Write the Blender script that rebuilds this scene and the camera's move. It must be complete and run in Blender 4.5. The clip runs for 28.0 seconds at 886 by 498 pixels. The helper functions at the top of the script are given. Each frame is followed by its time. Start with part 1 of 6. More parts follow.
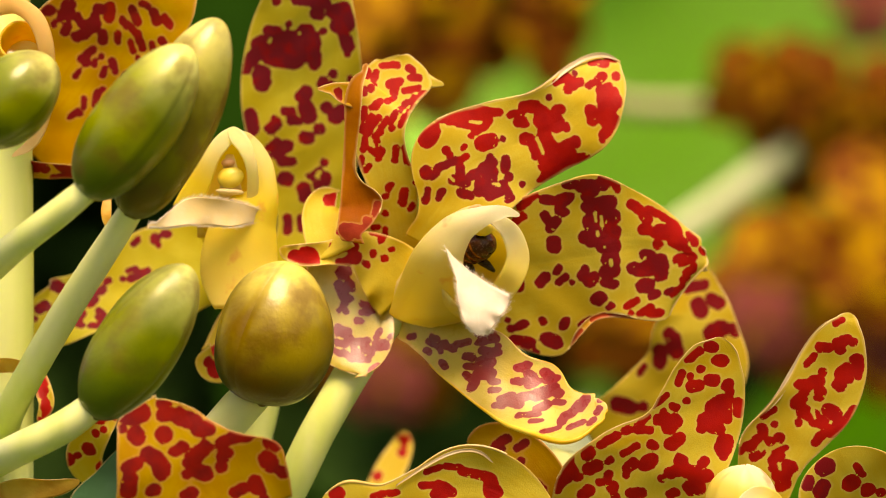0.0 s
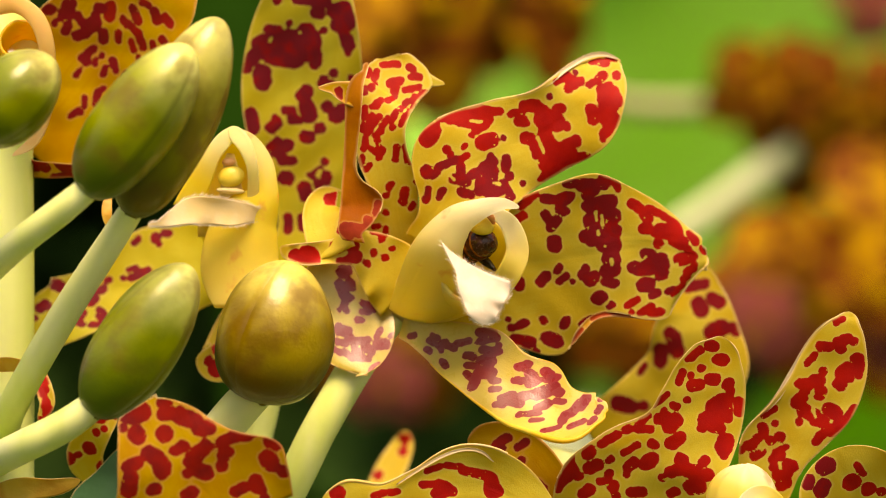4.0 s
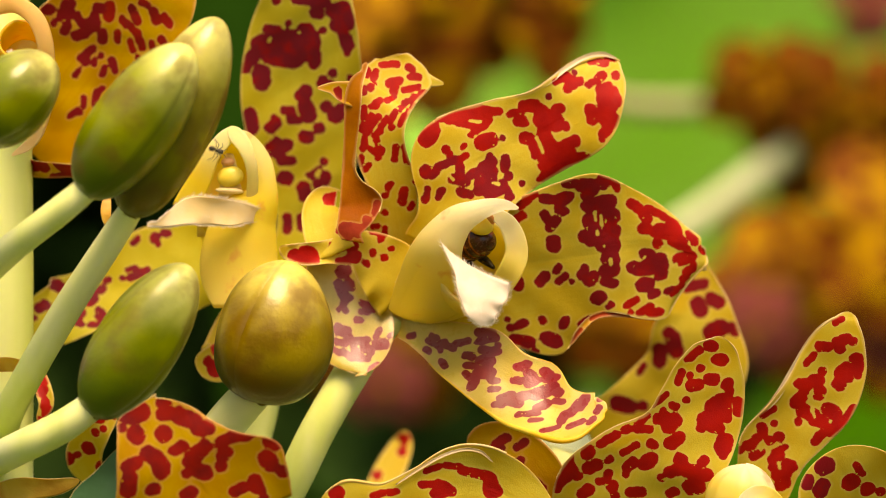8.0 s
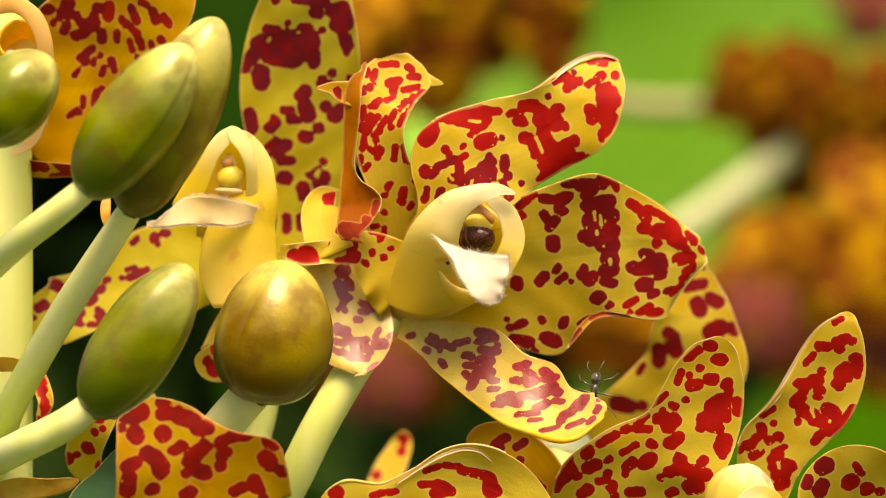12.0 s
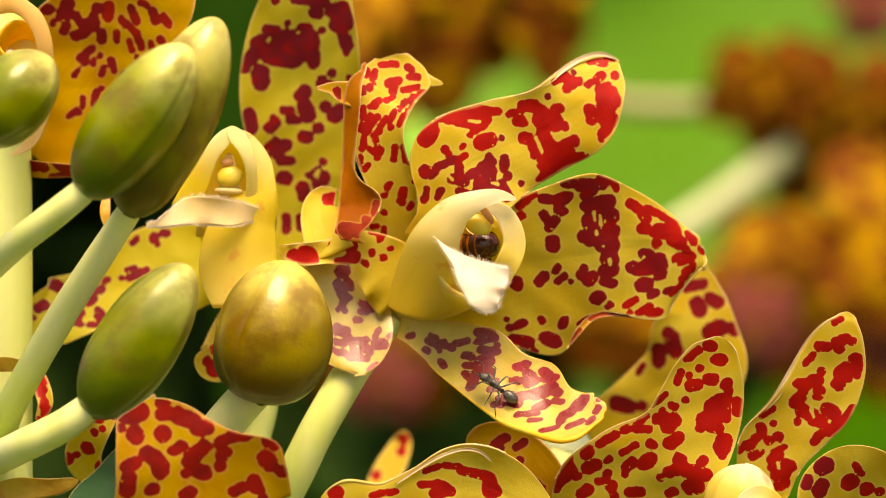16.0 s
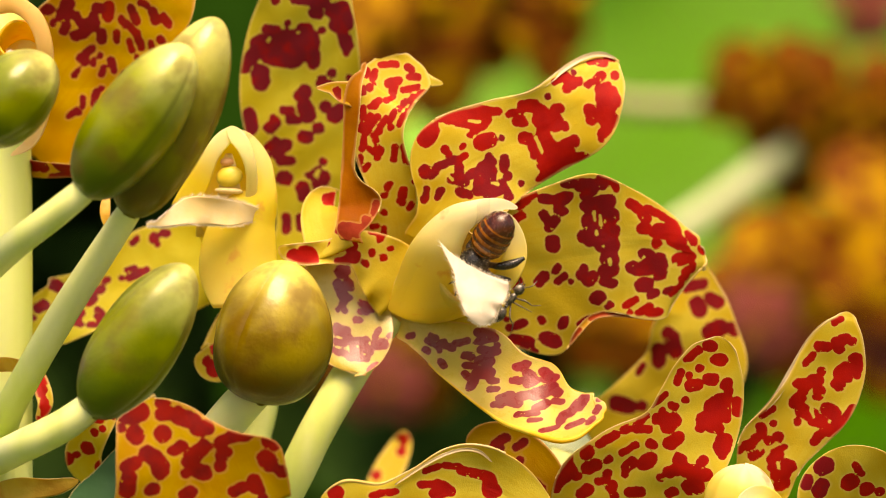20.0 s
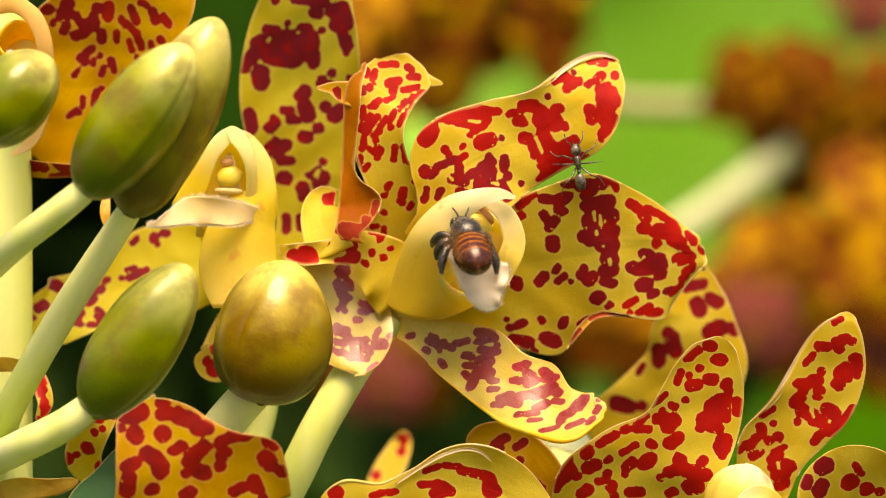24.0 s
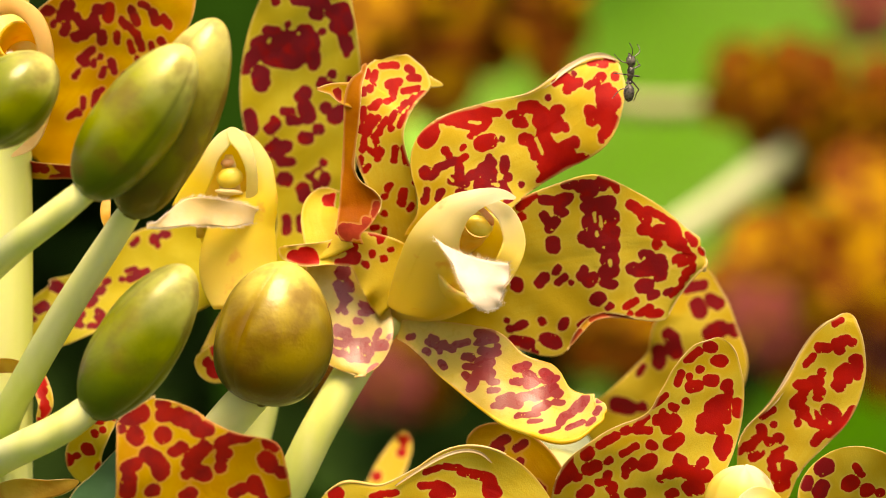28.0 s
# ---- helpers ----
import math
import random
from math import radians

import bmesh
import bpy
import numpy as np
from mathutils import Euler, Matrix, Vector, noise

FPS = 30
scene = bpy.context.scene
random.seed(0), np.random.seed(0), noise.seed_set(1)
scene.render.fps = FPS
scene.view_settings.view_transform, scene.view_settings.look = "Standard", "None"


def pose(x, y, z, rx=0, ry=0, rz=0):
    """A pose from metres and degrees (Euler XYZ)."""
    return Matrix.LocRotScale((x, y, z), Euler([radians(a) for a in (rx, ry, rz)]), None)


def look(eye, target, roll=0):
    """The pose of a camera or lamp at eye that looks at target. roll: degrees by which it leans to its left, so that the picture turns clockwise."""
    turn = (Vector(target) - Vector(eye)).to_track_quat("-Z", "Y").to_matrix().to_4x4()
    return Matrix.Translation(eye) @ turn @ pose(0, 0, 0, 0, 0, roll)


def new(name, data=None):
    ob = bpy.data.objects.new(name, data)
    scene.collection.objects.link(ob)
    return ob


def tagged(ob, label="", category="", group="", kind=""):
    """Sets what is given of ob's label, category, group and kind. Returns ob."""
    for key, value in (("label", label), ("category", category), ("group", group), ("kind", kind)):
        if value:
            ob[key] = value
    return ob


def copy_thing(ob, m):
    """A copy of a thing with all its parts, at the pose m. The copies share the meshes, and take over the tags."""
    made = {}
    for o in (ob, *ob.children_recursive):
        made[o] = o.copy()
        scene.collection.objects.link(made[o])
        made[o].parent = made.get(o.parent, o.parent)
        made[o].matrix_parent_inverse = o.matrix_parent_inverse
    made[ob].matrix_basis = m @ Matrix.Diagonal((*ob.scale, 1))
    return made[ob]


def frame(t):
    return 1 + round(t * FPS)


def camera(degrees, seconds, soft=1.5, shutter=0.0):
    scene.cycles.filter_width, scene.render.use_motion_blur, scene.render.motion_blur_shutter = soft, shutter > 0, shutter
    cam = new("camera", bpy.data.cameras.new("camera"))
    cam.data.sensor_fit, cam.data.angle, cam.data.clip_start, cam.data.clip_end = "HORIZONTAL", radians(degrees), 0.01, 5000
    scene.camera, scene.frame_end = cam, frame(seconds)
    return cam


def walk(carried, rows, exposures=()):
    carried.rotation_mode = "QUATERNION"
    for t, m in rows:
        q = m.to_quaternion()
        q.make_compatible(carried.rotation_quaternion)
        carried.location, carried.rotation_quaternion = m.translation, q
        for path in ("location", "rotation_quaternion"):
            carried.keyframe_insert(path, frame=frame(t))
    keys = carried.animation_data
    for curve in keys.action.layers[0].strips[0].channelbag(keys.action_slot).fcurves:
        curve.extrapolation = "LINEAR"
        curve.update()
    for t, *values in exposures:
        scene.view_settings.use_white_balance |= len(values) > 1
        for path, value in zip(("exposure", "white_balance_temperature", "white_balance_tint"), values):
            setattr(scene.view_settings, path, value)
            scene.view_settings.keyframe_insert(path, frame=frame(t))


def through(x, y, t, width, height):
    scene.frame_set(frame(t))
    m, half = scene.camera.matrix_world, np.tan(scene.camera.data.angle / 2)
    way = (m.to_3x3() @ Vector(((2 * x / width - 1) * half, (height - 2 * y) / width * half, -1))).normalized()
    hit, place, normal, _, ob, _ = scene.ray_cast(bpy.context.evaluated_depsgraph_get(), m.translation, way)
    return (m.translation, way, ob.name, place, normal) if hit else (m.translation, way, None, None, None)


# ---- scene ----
# ---- the camera: a macro lens on a tripod, with a slight shake ----
HEIGHT = 1.1
cam = camera(14.0, 28.0, soft=0.55, shutter=0.5)
cam.data.dof.use_dof = True
cam.data.dof.focus_distance = 0.394
cam.data.dof.aperture_fstop = 18.5
STEP = 14.0 / 1568
SHAKE = [(0, 1, -1.5), (0.5, 2, -3), (1.5, 1.5, -3), (2, 0.5, -2.8), (2.5, 0.5, -1.5), (3, 0.5, -2.5), (3.5, 2, 0), (5.5, 2, 0),
         (6, 1, -1.6), (6.5, 0.5, 0), (7, 0.5, -0.6), (7.5, -0.5, 0), (8, 0.5, 0), (8.5, -1, 0), (9, 0.5, 0), (10, 0.5, 0), (12, -0.5, 0.2),
         (14.5, -1, 0), (18, -1, 0), (21, -1, 0), (24, -1, 0), (25, -1, 0), (26, -1, -0.8), (27, -0.5, -1.8), (28, -0.5, -2)]
walk(cam, [(t, pose(0, -0.4, HEIGHT, 90 + y * -STEP, 0, x * STEP)) for t, x, y in SHAKE],
     [(0, 0.51, 10100, 20), (3.5, 0.51, 10100, 20), (5.5, 0.61, 10100, 20), (6.1, 0.61, 10100, 20), (6.8, 0.51, 10100, 20), (10, 0.49, 10100, 20), (12, 0.61, 10100, 20), (18, 0.63, 10100, 20), (25, 0.72, 10100, 20), (28, 0.71, 10100, 20)])

# ---- daylight: a bright, hazy sky with a wide soft sun high over the camera ----
world = bpy.data.worlds.new("sky")
scene.world = world
world.use_nodes = True
sky = world.node_tree.nodes.new("ShaderNodeTexSky")
sky.sky_type, sky.sun_disc = "NISHITA", False
SUN_UP, SUN_ROUND = radians(66), radians(172)
sky.sun_elevation, sky.sun_rotation = SUN_UP, SUN_ROUND
sky.dust_density = 3.0
world.node_tree.links.new(sky.outputs[0], world.node_tree.nodes["Background"].inputs[0])
world.node_tree.nodes["Background"].inputs[1].default_value = 0.13
sun = new("sun", bpy.data.lights.new("sun", "SUN"))
sun.data.energy, sun.data.angle, sun.data.color = 3.9, radians(34), (1, 0.92, 0.78)
way = Vector((math.sin(SUN_ROUND) * math.cos(SUN_UP), math.cos(SUN_ROUND) * math.cos(SUN_UP), math.sin(SUN_UP)))
sun.matrix_world = look(way * 3 + Vector((0, 0, HEIGHT)), (0, 0, HEIGHT))


# ---- materials ----
class Nodes:
    """A short hand for node materials."""

    def __init__(self, name):
        self.mat = bpy.data.materials.new(name)
        self.mat.use_nodes = True
        self.tree = self.mat.node_tree
        self.shader = self.tree.nodes["Principled BSDF"]
        self.out = self.tree.nodes["Material Output"]
        self.place = self.tree.nodes.new("ShaderNodeTexCoord").outputs["Object"]

    def put(self, socket, value):
        if isinstance(value, bpy.types.NodeSocket):
            self.tree.links.new(value, socket)
        elif isinstance(value, tuple) and len(value) == 3 and socket.type == "RGBA":
            socket.default_value = (*value, 1)
        else:
            socket.default_value = value

    def attr(self, name):
        n = self.tree.nodes.new("ShaderNodeAttribute")
        n.attribute_name = name
        return n.outputs["Fac"]

    def math(self, op, a, b=0.0, clamp=False):
        n = self.tree.nodes.new("ShaderNodeMath")
        n.operation, n.use_clamp = op, clamp
        self.put(n.inputs[0], a), self.put(n.inputs[1], b)
        return n.outputs[0]

    def span(self, value, a, b, c=0.0, d=1.0):
        n = self.tree.nodes.new("ShaderNodeMapRange")
        n.interpolation_type = "SMOOTHSTEP"
        for k, v in zip(range(5), (value, a, b, c, d)):
            self.put(n.inputs[k], v)
        return n.outputs[0]

    def mix(self, fac, a, b):
        n = self.tree.nodes.new("ShaderNodeMix")
        n.data_type = "RGBA"
        self.put(n.inputs[0], fac), self.put(n.inputs[6], a), self.put(n.inputs[7], b)
        return n.outputs[2]

    def noise(self, scale, detail=3.0, stretch=None):
        n = self.tree.nodes.new("ShaderNodeTexNoise")
        n.inputs["Scale"].default_value, n.inputs["Detail"].default_value = scale, detail
        place = self.place
        if stretch:
            m = self.tree.nodes.new("ShaderNodeMapping")
            m.inputs["Scale"].default_value = stretch
            self.put(m.inputs[0], place)
            place = m.outputs[0]
        self.put(n.inputs["Vector"], place)
        return n.outputs["Fac"]

    def cells(self, scale):
        n = self.tree.nodes.new("ShaderNodeTexVoronoi")
        n.feature = "SMOOTH_F1"
        n.inputs["Scale"].default_value, n.inputs["Smoothness"].default_value = scale, 0.25
        self.put(n.inputs["Vector"], self.place)
        return n.outputs["Distance"]

    def streaks(self, across, along, detail=3.0):
        c = self.tree.nodes.new("ShaderNodeCombineXYZ")
        self.put(c.inputs[0], self.math("MULTIPLY", self.attr("side"), across))
        self.put(c.inputs[1], self.math("MULTIPLY", self.attr("run"), along))
        self.put(c.inputs[2], self.math("MULTIPLY", self.chance(), 40.0))
        n = self.tree.nodes.new("ShaderNodeTexNoise")
        n.inputs["Scale"].default_value, n.inputs["Detail"].default_value = 1.0, detail
        self.put(n.inputs["Vector"], c.outputs[0])
        return n.outputs["Fac"]

    def chance(self):
        return self.tree.nodes.new("ShaderNodeObjectInfo").outputs["Random"]

    def bump(self, height, strength, distance):
        n = self.tree.nodes.new("ShaderNodeBump")
        n.inputs["Strength"].default_value, n.inputs["Distance"].default_value = strength, distance
        self.put(n.inputs["Height"], height)
        self.put(self.shader.inputs["Normal"], n.outputs[0])

    def finish(self, colour, rough=0.5, shine=0.5, glow_through=0.0, through=None, **more):
        s = self.shader
        self.put(s.inputs["Base Color"], colour)
        self.put(s.inputs["Roughness"], rough)
        s.inputs["Specular IOR Level"].default_value = shine
        for k, v in more.items():
            self.put(s.inputs[k.replace("_", " ")], v)
        if glow_through:
            t = self.tree.nodes.new("ShaderNodeBsdfTranslucent")
            self.put(t.inputs[0], through or colour)
            m = self.tree.nodes.new("ShaderNodeMixShader")
            m.inputs[0].default_value = glow_through
            self.tree.links.new(s.outputs[0], m.inputs[1])
            self.tree.links.new(t.outputs[0], m.inputs[2])
            self.tree.links.new(m.outputs[0], self.out.inputs[0])
        return self.mat


def petal_material(name, light, gold, red, dark, rim, plum=(0.27, 0.008, 0.014), through=0.34, rough=0.46, shine=0.2, coat=0.0):
    n = Nodes(name)
    wander = n.math("MULTIPLY", n.math("SUBTRACT", 0.47, n.cells(1150)), 0.24)
    nibble = n.math("MULTIPLY", n.math("SUBTRACT", n.noise(3200, 2), 0.5), 0.13)
    field = n.math("ADD", n.math("ADD", n.math("ADD", n.attr("pigment"), 0.135), wander), nibble)
    field = n.math("SUBTRACT", field, n.math("MULTIPLY", n.span(n.noise(1300, 3), 0.68, 0.74), 0.6))
    spot = n.span(field, -0.04, 0.05)
    ground = n.mix(n.span(n.noise(160, 3), 0.35, 0.68), light, gold)
    ground = n.mix(n.math("MULTIPLY", n.span(n.noise(5200, 2), 0.4, 0.75), 0.25), ground, gold)
    ground = n.mix(n.math("MULTIPLY", n.span(n.noise(75, 2), 0.45, 0.65), 0.35), ground, tuple(0.72 * c for c in light))
    vein = n.streaks(2.2, 0.16)
    ground = n.mix(n.math("MULTIPLY", n.span(vein, 0.48, 0.75), 0.3), ground, gold)
    halo = n.math("MULTIPLY", n.span(field, -0.3, -0.02), 0.35)
    ground = n.mix(halo, ground, rim)
    stain = n.mix(n.span(n.noise(420, 3), 0.3, 0.7), red, dark)
    stain = n.mix(n.math("MULTIPLY", n.span(n.noise(4200, 2), 0.5, 0.8), 0.3), stain, red)
    # plum stain puts shade and sky reflection into the colour of chosen spots
    stain = n.mix(n.attr("shade_tint"), stain, n.mix(n.span(n.noise(600, 3), 0.45, 0.8), plum, dark))
    colour = n.mix(spot, ground, stain)
    edge = n.span(n.math("ADD", n.attr("edge"), n.math("MULTIPLY", n.math("SUBTRACT", n.noise(260, 2), 0.5), 0.6)), 0.34, 0.06)
    colour = n.mix(n.math("MULTIPLY", edge, 0.5), colour, rim)
    n.bump(n.math("ADD", n.math("ADD", n.noise(7000, 2), n.math("MULTIPLY", vein, 0.9)), n.math("MULTIPLY", n.noise(900, 3), 1.6)), 0.22, 0.00022)
    return n.finish(colour, n.span(n.noise(1200, 2), 0.3, 0.7, rough - 0.05, rough + 0.1), shine, through, Coat_Weight=coat, Coat_Roughness=0.3, Coat_IOR=1.8)


YELLOW, GOLD = (0.72, 0.595, 0.075), (0.68, 0.475, 0.03)
RED, DARK = (0.53, 0.010, 0.006), (0.41, 0.006, 0.006)
PETAL = petal_material("spotted_petal", YELLOW, GOLD, RED, DARK, (0.86, 0.66, 0.24))
PETAL_BACK = petal_material("petal_back", (0.66, 0.38, 0.03), (0.62, 0.24, 0.012), (0.33, 0.03, 0.008), (0.2, 0.02, 0.01), (0.8, 0.5, 0.25))
PETAL_GLOSS = petal_material("glossy_spotted_sepal", (0.70, 0.61, 0.12), (0.66, 0.51, 0.07), (0.40, 0.010, 0.014), (0.30, 0.008, 0.016), (0.82, 0.46, 0.2), through=0.3, rough=0.3, shine=0.5, coat=0.55)
# darker, greener copy of PETAL: the rear sepals' shade is in its colour
LEMON_SHADED = petal_material("shaded_lemon_sepal", (0.60, 0.57, 0.06), (0.55, 0.47, 0.03), RED, DARK, (0.80, 0.66, 0.2), plum=(0.22, 0.010, 0.022))
RUST = petal_material("rust_petal_margin", (0.52, 0.19, 0.008), (0.34, 0.085, 0.004), (0.40, 0.05, 0.02), (0.25, 0.02, 0.01), (0.74, 0.42, 0.16), rough=0.6, shine=0.12)
AMBER = petal_material("amber_petal", (0.66, 0.42, 0.015), (0.56, 0.27, 0.008), (0.40, 0.012, 0.006), (0.24, 0.010, 0.010), (0.8, 0.38, 0.15))
BROWN = petal_material("brown_spotted_petal", (0.74, 0.44, 0.018), (0.58, 0.29, 0.008), (0.27, 0.075, 0.004), (0.11, 0.03, 0.004), (0.45, 0.25, 0.01), through=0.2, rough=0.6, shine=0.08)
GOLDEN = petal_material("golden_brown_petal", (0.53, 0.30, 0.012), (0.43, 0.21, 0.008), (0.22, 0.06, 0.004), (0.12, 0.03, 0.004), (0.45, 0.25, 0.01), through=0.2, rough=0.6, shine=0.08)
MAUVE = petal_material("dull_pink_petal", (0.42, 0.22, 0.13), (0.34, 0.14, 0.09), (0.30, 0.07, 0.06), (0.22, 0.05, 0.05), (0.4, 0.2, 0.1), through=0.2, rough=0.6, shine=0.08)


def lip_material(name, inner, outer, pale):
    n = Nodes(name)
    s = n.attr("rise")
    colour = n.mix(n.span(s, 0.1, 0.75), outer, inner)
    colour = n.mix(n.span(s, 0.70, 0.98), colour, pale)
    blush = n.math("MULTIPLY", n.span(n.noise(330, 3), 0.62, 0.74), 0.5)
    colour = n.mix(blush, colour, (0.75, 0.3, 0.08))
    n.bump(n.noise(3000, 3), 0.12, 0.0002)
    return n.finish(colour, 0.4, 0.4, 0.5, Subsurface_Weight=0.25, Subsurface_Radius=(0.001, 0.0006, 0.0002))


LIP = lip_material("lip_yellow", (0.88, 0.75, 0.18), (0.88, 0.74, 0.34), (0.92, 0.90, 0.70))
LIP_LEMON = lip_material("lip_lemon", (0.90, 0.76, 0.08), (0.90, 0.74, 0.24), (0.94, 0.90, 0.52))
LIP_AMBER = lip_material("lip_amber", (0.84, 0.56, 0.05), (0.74, 0.34, 0.04), (0.84, 0.62, 0.16))
LIP_PEACH = lip_material("lip_peach", (0.86, 0.62, 0.24), (0.84, 0.52, 0.16), (0.88, 0.70, 0.42))


def plain(name, a, b, scale, rough=0.45, shine=0.5, through=0.0, relief=0.15, depth=0.0002, stretch=None, **more):
    n = Nodes(name)
    colour = n.mix(n.span(n.noise(scale, 4, stretch), 0.33, 0.68), a, b)
    n.bump(n.noise(scale * 6, 3, stretch), relief, depth)
    return n.finish(colour, n.span(n.noise(scale * 2, 2), 0.3, 0.7, rough - 0.07, rough + 0.08), shine, through, **more)


WHITE_FUZZ = plain("white_down", (0.86, 0.83, 0.76), (0.84, 0.75, 0.64), 420, 0.8, 0.2, 0.4)
EDGE = plain("pale_petal_edge", (0.80, 0.60, 0.20), (0.84, 0.68, 0.36), 400, 0.4, 0.4, 0.3)
MARGIN = plain("pale_rolled_margin", (0.62, 0.46, 0.24), (0.82, 0.74, 0.56), 130, 0.5, 0.3, 0.3, 0.3, 0.0003)
GOLD_RIM = plain("golden_margin", (0.84, 0.50, 0.03), (0.86, 0.68, 0.10), 240, 0.4, 0.4, 0.3, 0.2)
RUST_STRIPE = petal_material("orange_striped_margin", (0.82, 0.50, 0.06), (0.78, 0.36, 0.03), (0.55, 0.06, 0.01), (0.42, 0.04, 0.01), (0.86, 0.66, 0.3))
CREAM_DOWN = plain("cream_down", (0.88, 0.76, 0.42), (0.90, 0.82, 0.58), 420, 0.8, 0.2, 0.45)
CREAM = plain("cream_flesh", (0.82, 0.66, 0.30), (0.80, 0.56, 0.22), 500, 0.4, 0.5, 0.2)
CAP = plain("anther_yellow", (0.86, 0.74, 0.14), (0.84, 0.64, 0.08), 700, 0.35, 0.5, 0.15)
BLUSH = plain("blush_orange", (0.80, 0.46, 0.24), (0.76, 0.30, 0.10), 800, 0.4, 0.5, 0.2)
STEM_FAR = plain("far_pale_stem", (0.52, 0.60, 0.34), (0.62, 0.68, 0.44), 60, 0.5, 0.3)
STEM_DULL = plain("dull_green_stem", (0.30, 0.33, 0.16), (0.38, 0.36, 0.20), 60, 0.5, 0.3)
STEM = plain("pale_green_stem", (0.62, 0.74, 0.19), (0.77, 0.83, 0.42), 120, 0.42, 0.5, 0.0, 0.1, 0.0003, (1, 1, 0.12), Subsurface_Weight=0.5, Subsurface_Radius=(0.003, 0.003, 0.0015))
BRACT = plain("dry_bract", (0.78, 0.52, 0.09), (0.68, 0.34, 0.05), 300, 0.5, 0.4, 0.3, 0.3, 0.0003)


def bud_material(name, top, mid, low, seam):
    n = Nodes(name)
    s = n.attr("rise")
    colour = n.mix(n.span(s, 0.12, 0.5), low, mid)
    # the pale tip paints the broad sky highlight into the bud's colour
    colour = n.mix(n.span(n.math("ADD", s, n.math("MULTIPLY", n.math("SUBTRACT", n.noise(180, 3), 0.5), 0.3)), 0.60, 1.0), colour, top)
    colour = n.mix(n.math("MULTIPLY", n.span(n.noise(240, 4), 0.42, 0.70), 0.7), colour, seam)
    colour = n.mix(n.math("MULTIPLY", n.span(n.attr("seam"), 0.12, 0.0), 0.28), colour, seam)
    colour = n.mix(n.math("MULTIPLY", n.span(n.noise(95, 3), 0.5, 0.66), 0.55), colour, low)
    n.bump(n.math("ADD", n.noise(2500, 3), n.math("MULTIPLY", n.noise(420, 3), 2.0)), 0.16, 0.0003)
    return n.finish(colour, n.span(n.noise(600, 2), 0.3, 0.7, 0.28, 0.42), 0.3, 0.0, Coat_Weight=0.4, Coat_Roughness=0.2, Subsurface_Weight=0.12, Subsurface_Radius=(0.0015, 0.0015, 0.0004))


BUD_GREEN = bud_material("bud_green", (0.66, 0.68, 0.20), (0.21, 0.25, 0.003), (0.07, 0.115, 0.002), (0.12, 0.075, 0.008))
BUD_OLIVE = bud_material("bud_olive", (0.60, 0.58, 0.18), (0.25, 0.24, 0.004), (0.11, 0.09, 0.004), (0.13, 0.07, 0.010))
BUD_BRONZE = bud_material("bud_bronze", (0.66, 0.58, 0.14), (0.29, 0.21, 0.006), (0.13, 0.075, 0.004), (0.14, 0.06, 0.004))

LEAF = plain("bright_leaf", (0.24, 0.63, 0.06), (0.33, 0.70, 0.12), 9, 0.5, 0.3, 0.4, 0.2, 0.002)
# near-black green stands in for the shade between the background leaves
LEAF_GAP_SHADE = plain("leaf_gap_shade", (0.015, 0.05, 0.009), (0.032, 0.08, 0.014), 9, 0.7, 0.1, 0.15, 0.2, 0.002)
LEAF_BLUE = plain("grey_green_leaf", (0.07, 0.22, 0.09), (0.10, 0.27, 0.12), 60, 0.5, 0.4, 0.2, 0.2, 0.001)
# darkened copy of the bright leaf, its shade put into the base colour
LEAF_SHADED = plain("painted_shade_leaf", (0.010, 0.05, 0.004), (0.018, 0.08, 0.006), 9, 0.8, 0.04, 0.2, 0.2, 0.002)
SOIL = plain("garden_ground", (0.035, 0.045, 0.012), (0.05, 0.10, 0.02), 6, 0.9, 0.2, 0.0, 0.8, 0.02)


# ---- shapes ----
MM = 0.001
ORIGIN = {}


def rom(values, u):
    """Catmull-Rom curve through rows of values at u in 0..1."""
    v = np.asarray(values, float)
    k = len(v) - 1
    x = np.clip(u, 0, 1) * k
    i = np.minimum(x.astype(int), k - 1)
    f = (x - i)[:, None]
    p = np.vstack([2 * v[0] - v[1], v, 2 * v[-1] - v[-2]])
    a, b, c, d = p[i], p[i + 1], p[i + 2], p[i + 3]
    return 0.5 * (2 * b + (c - a) * f + (2 * a - 5 * b + 4 * c - d) * f * f + (3 * b - a - 3 * c + d) * f ** 3)


def unit(v):
    return v / np.maximum(np.linalg.norm(v, axis=-1, keepdims=True), 1e-9)


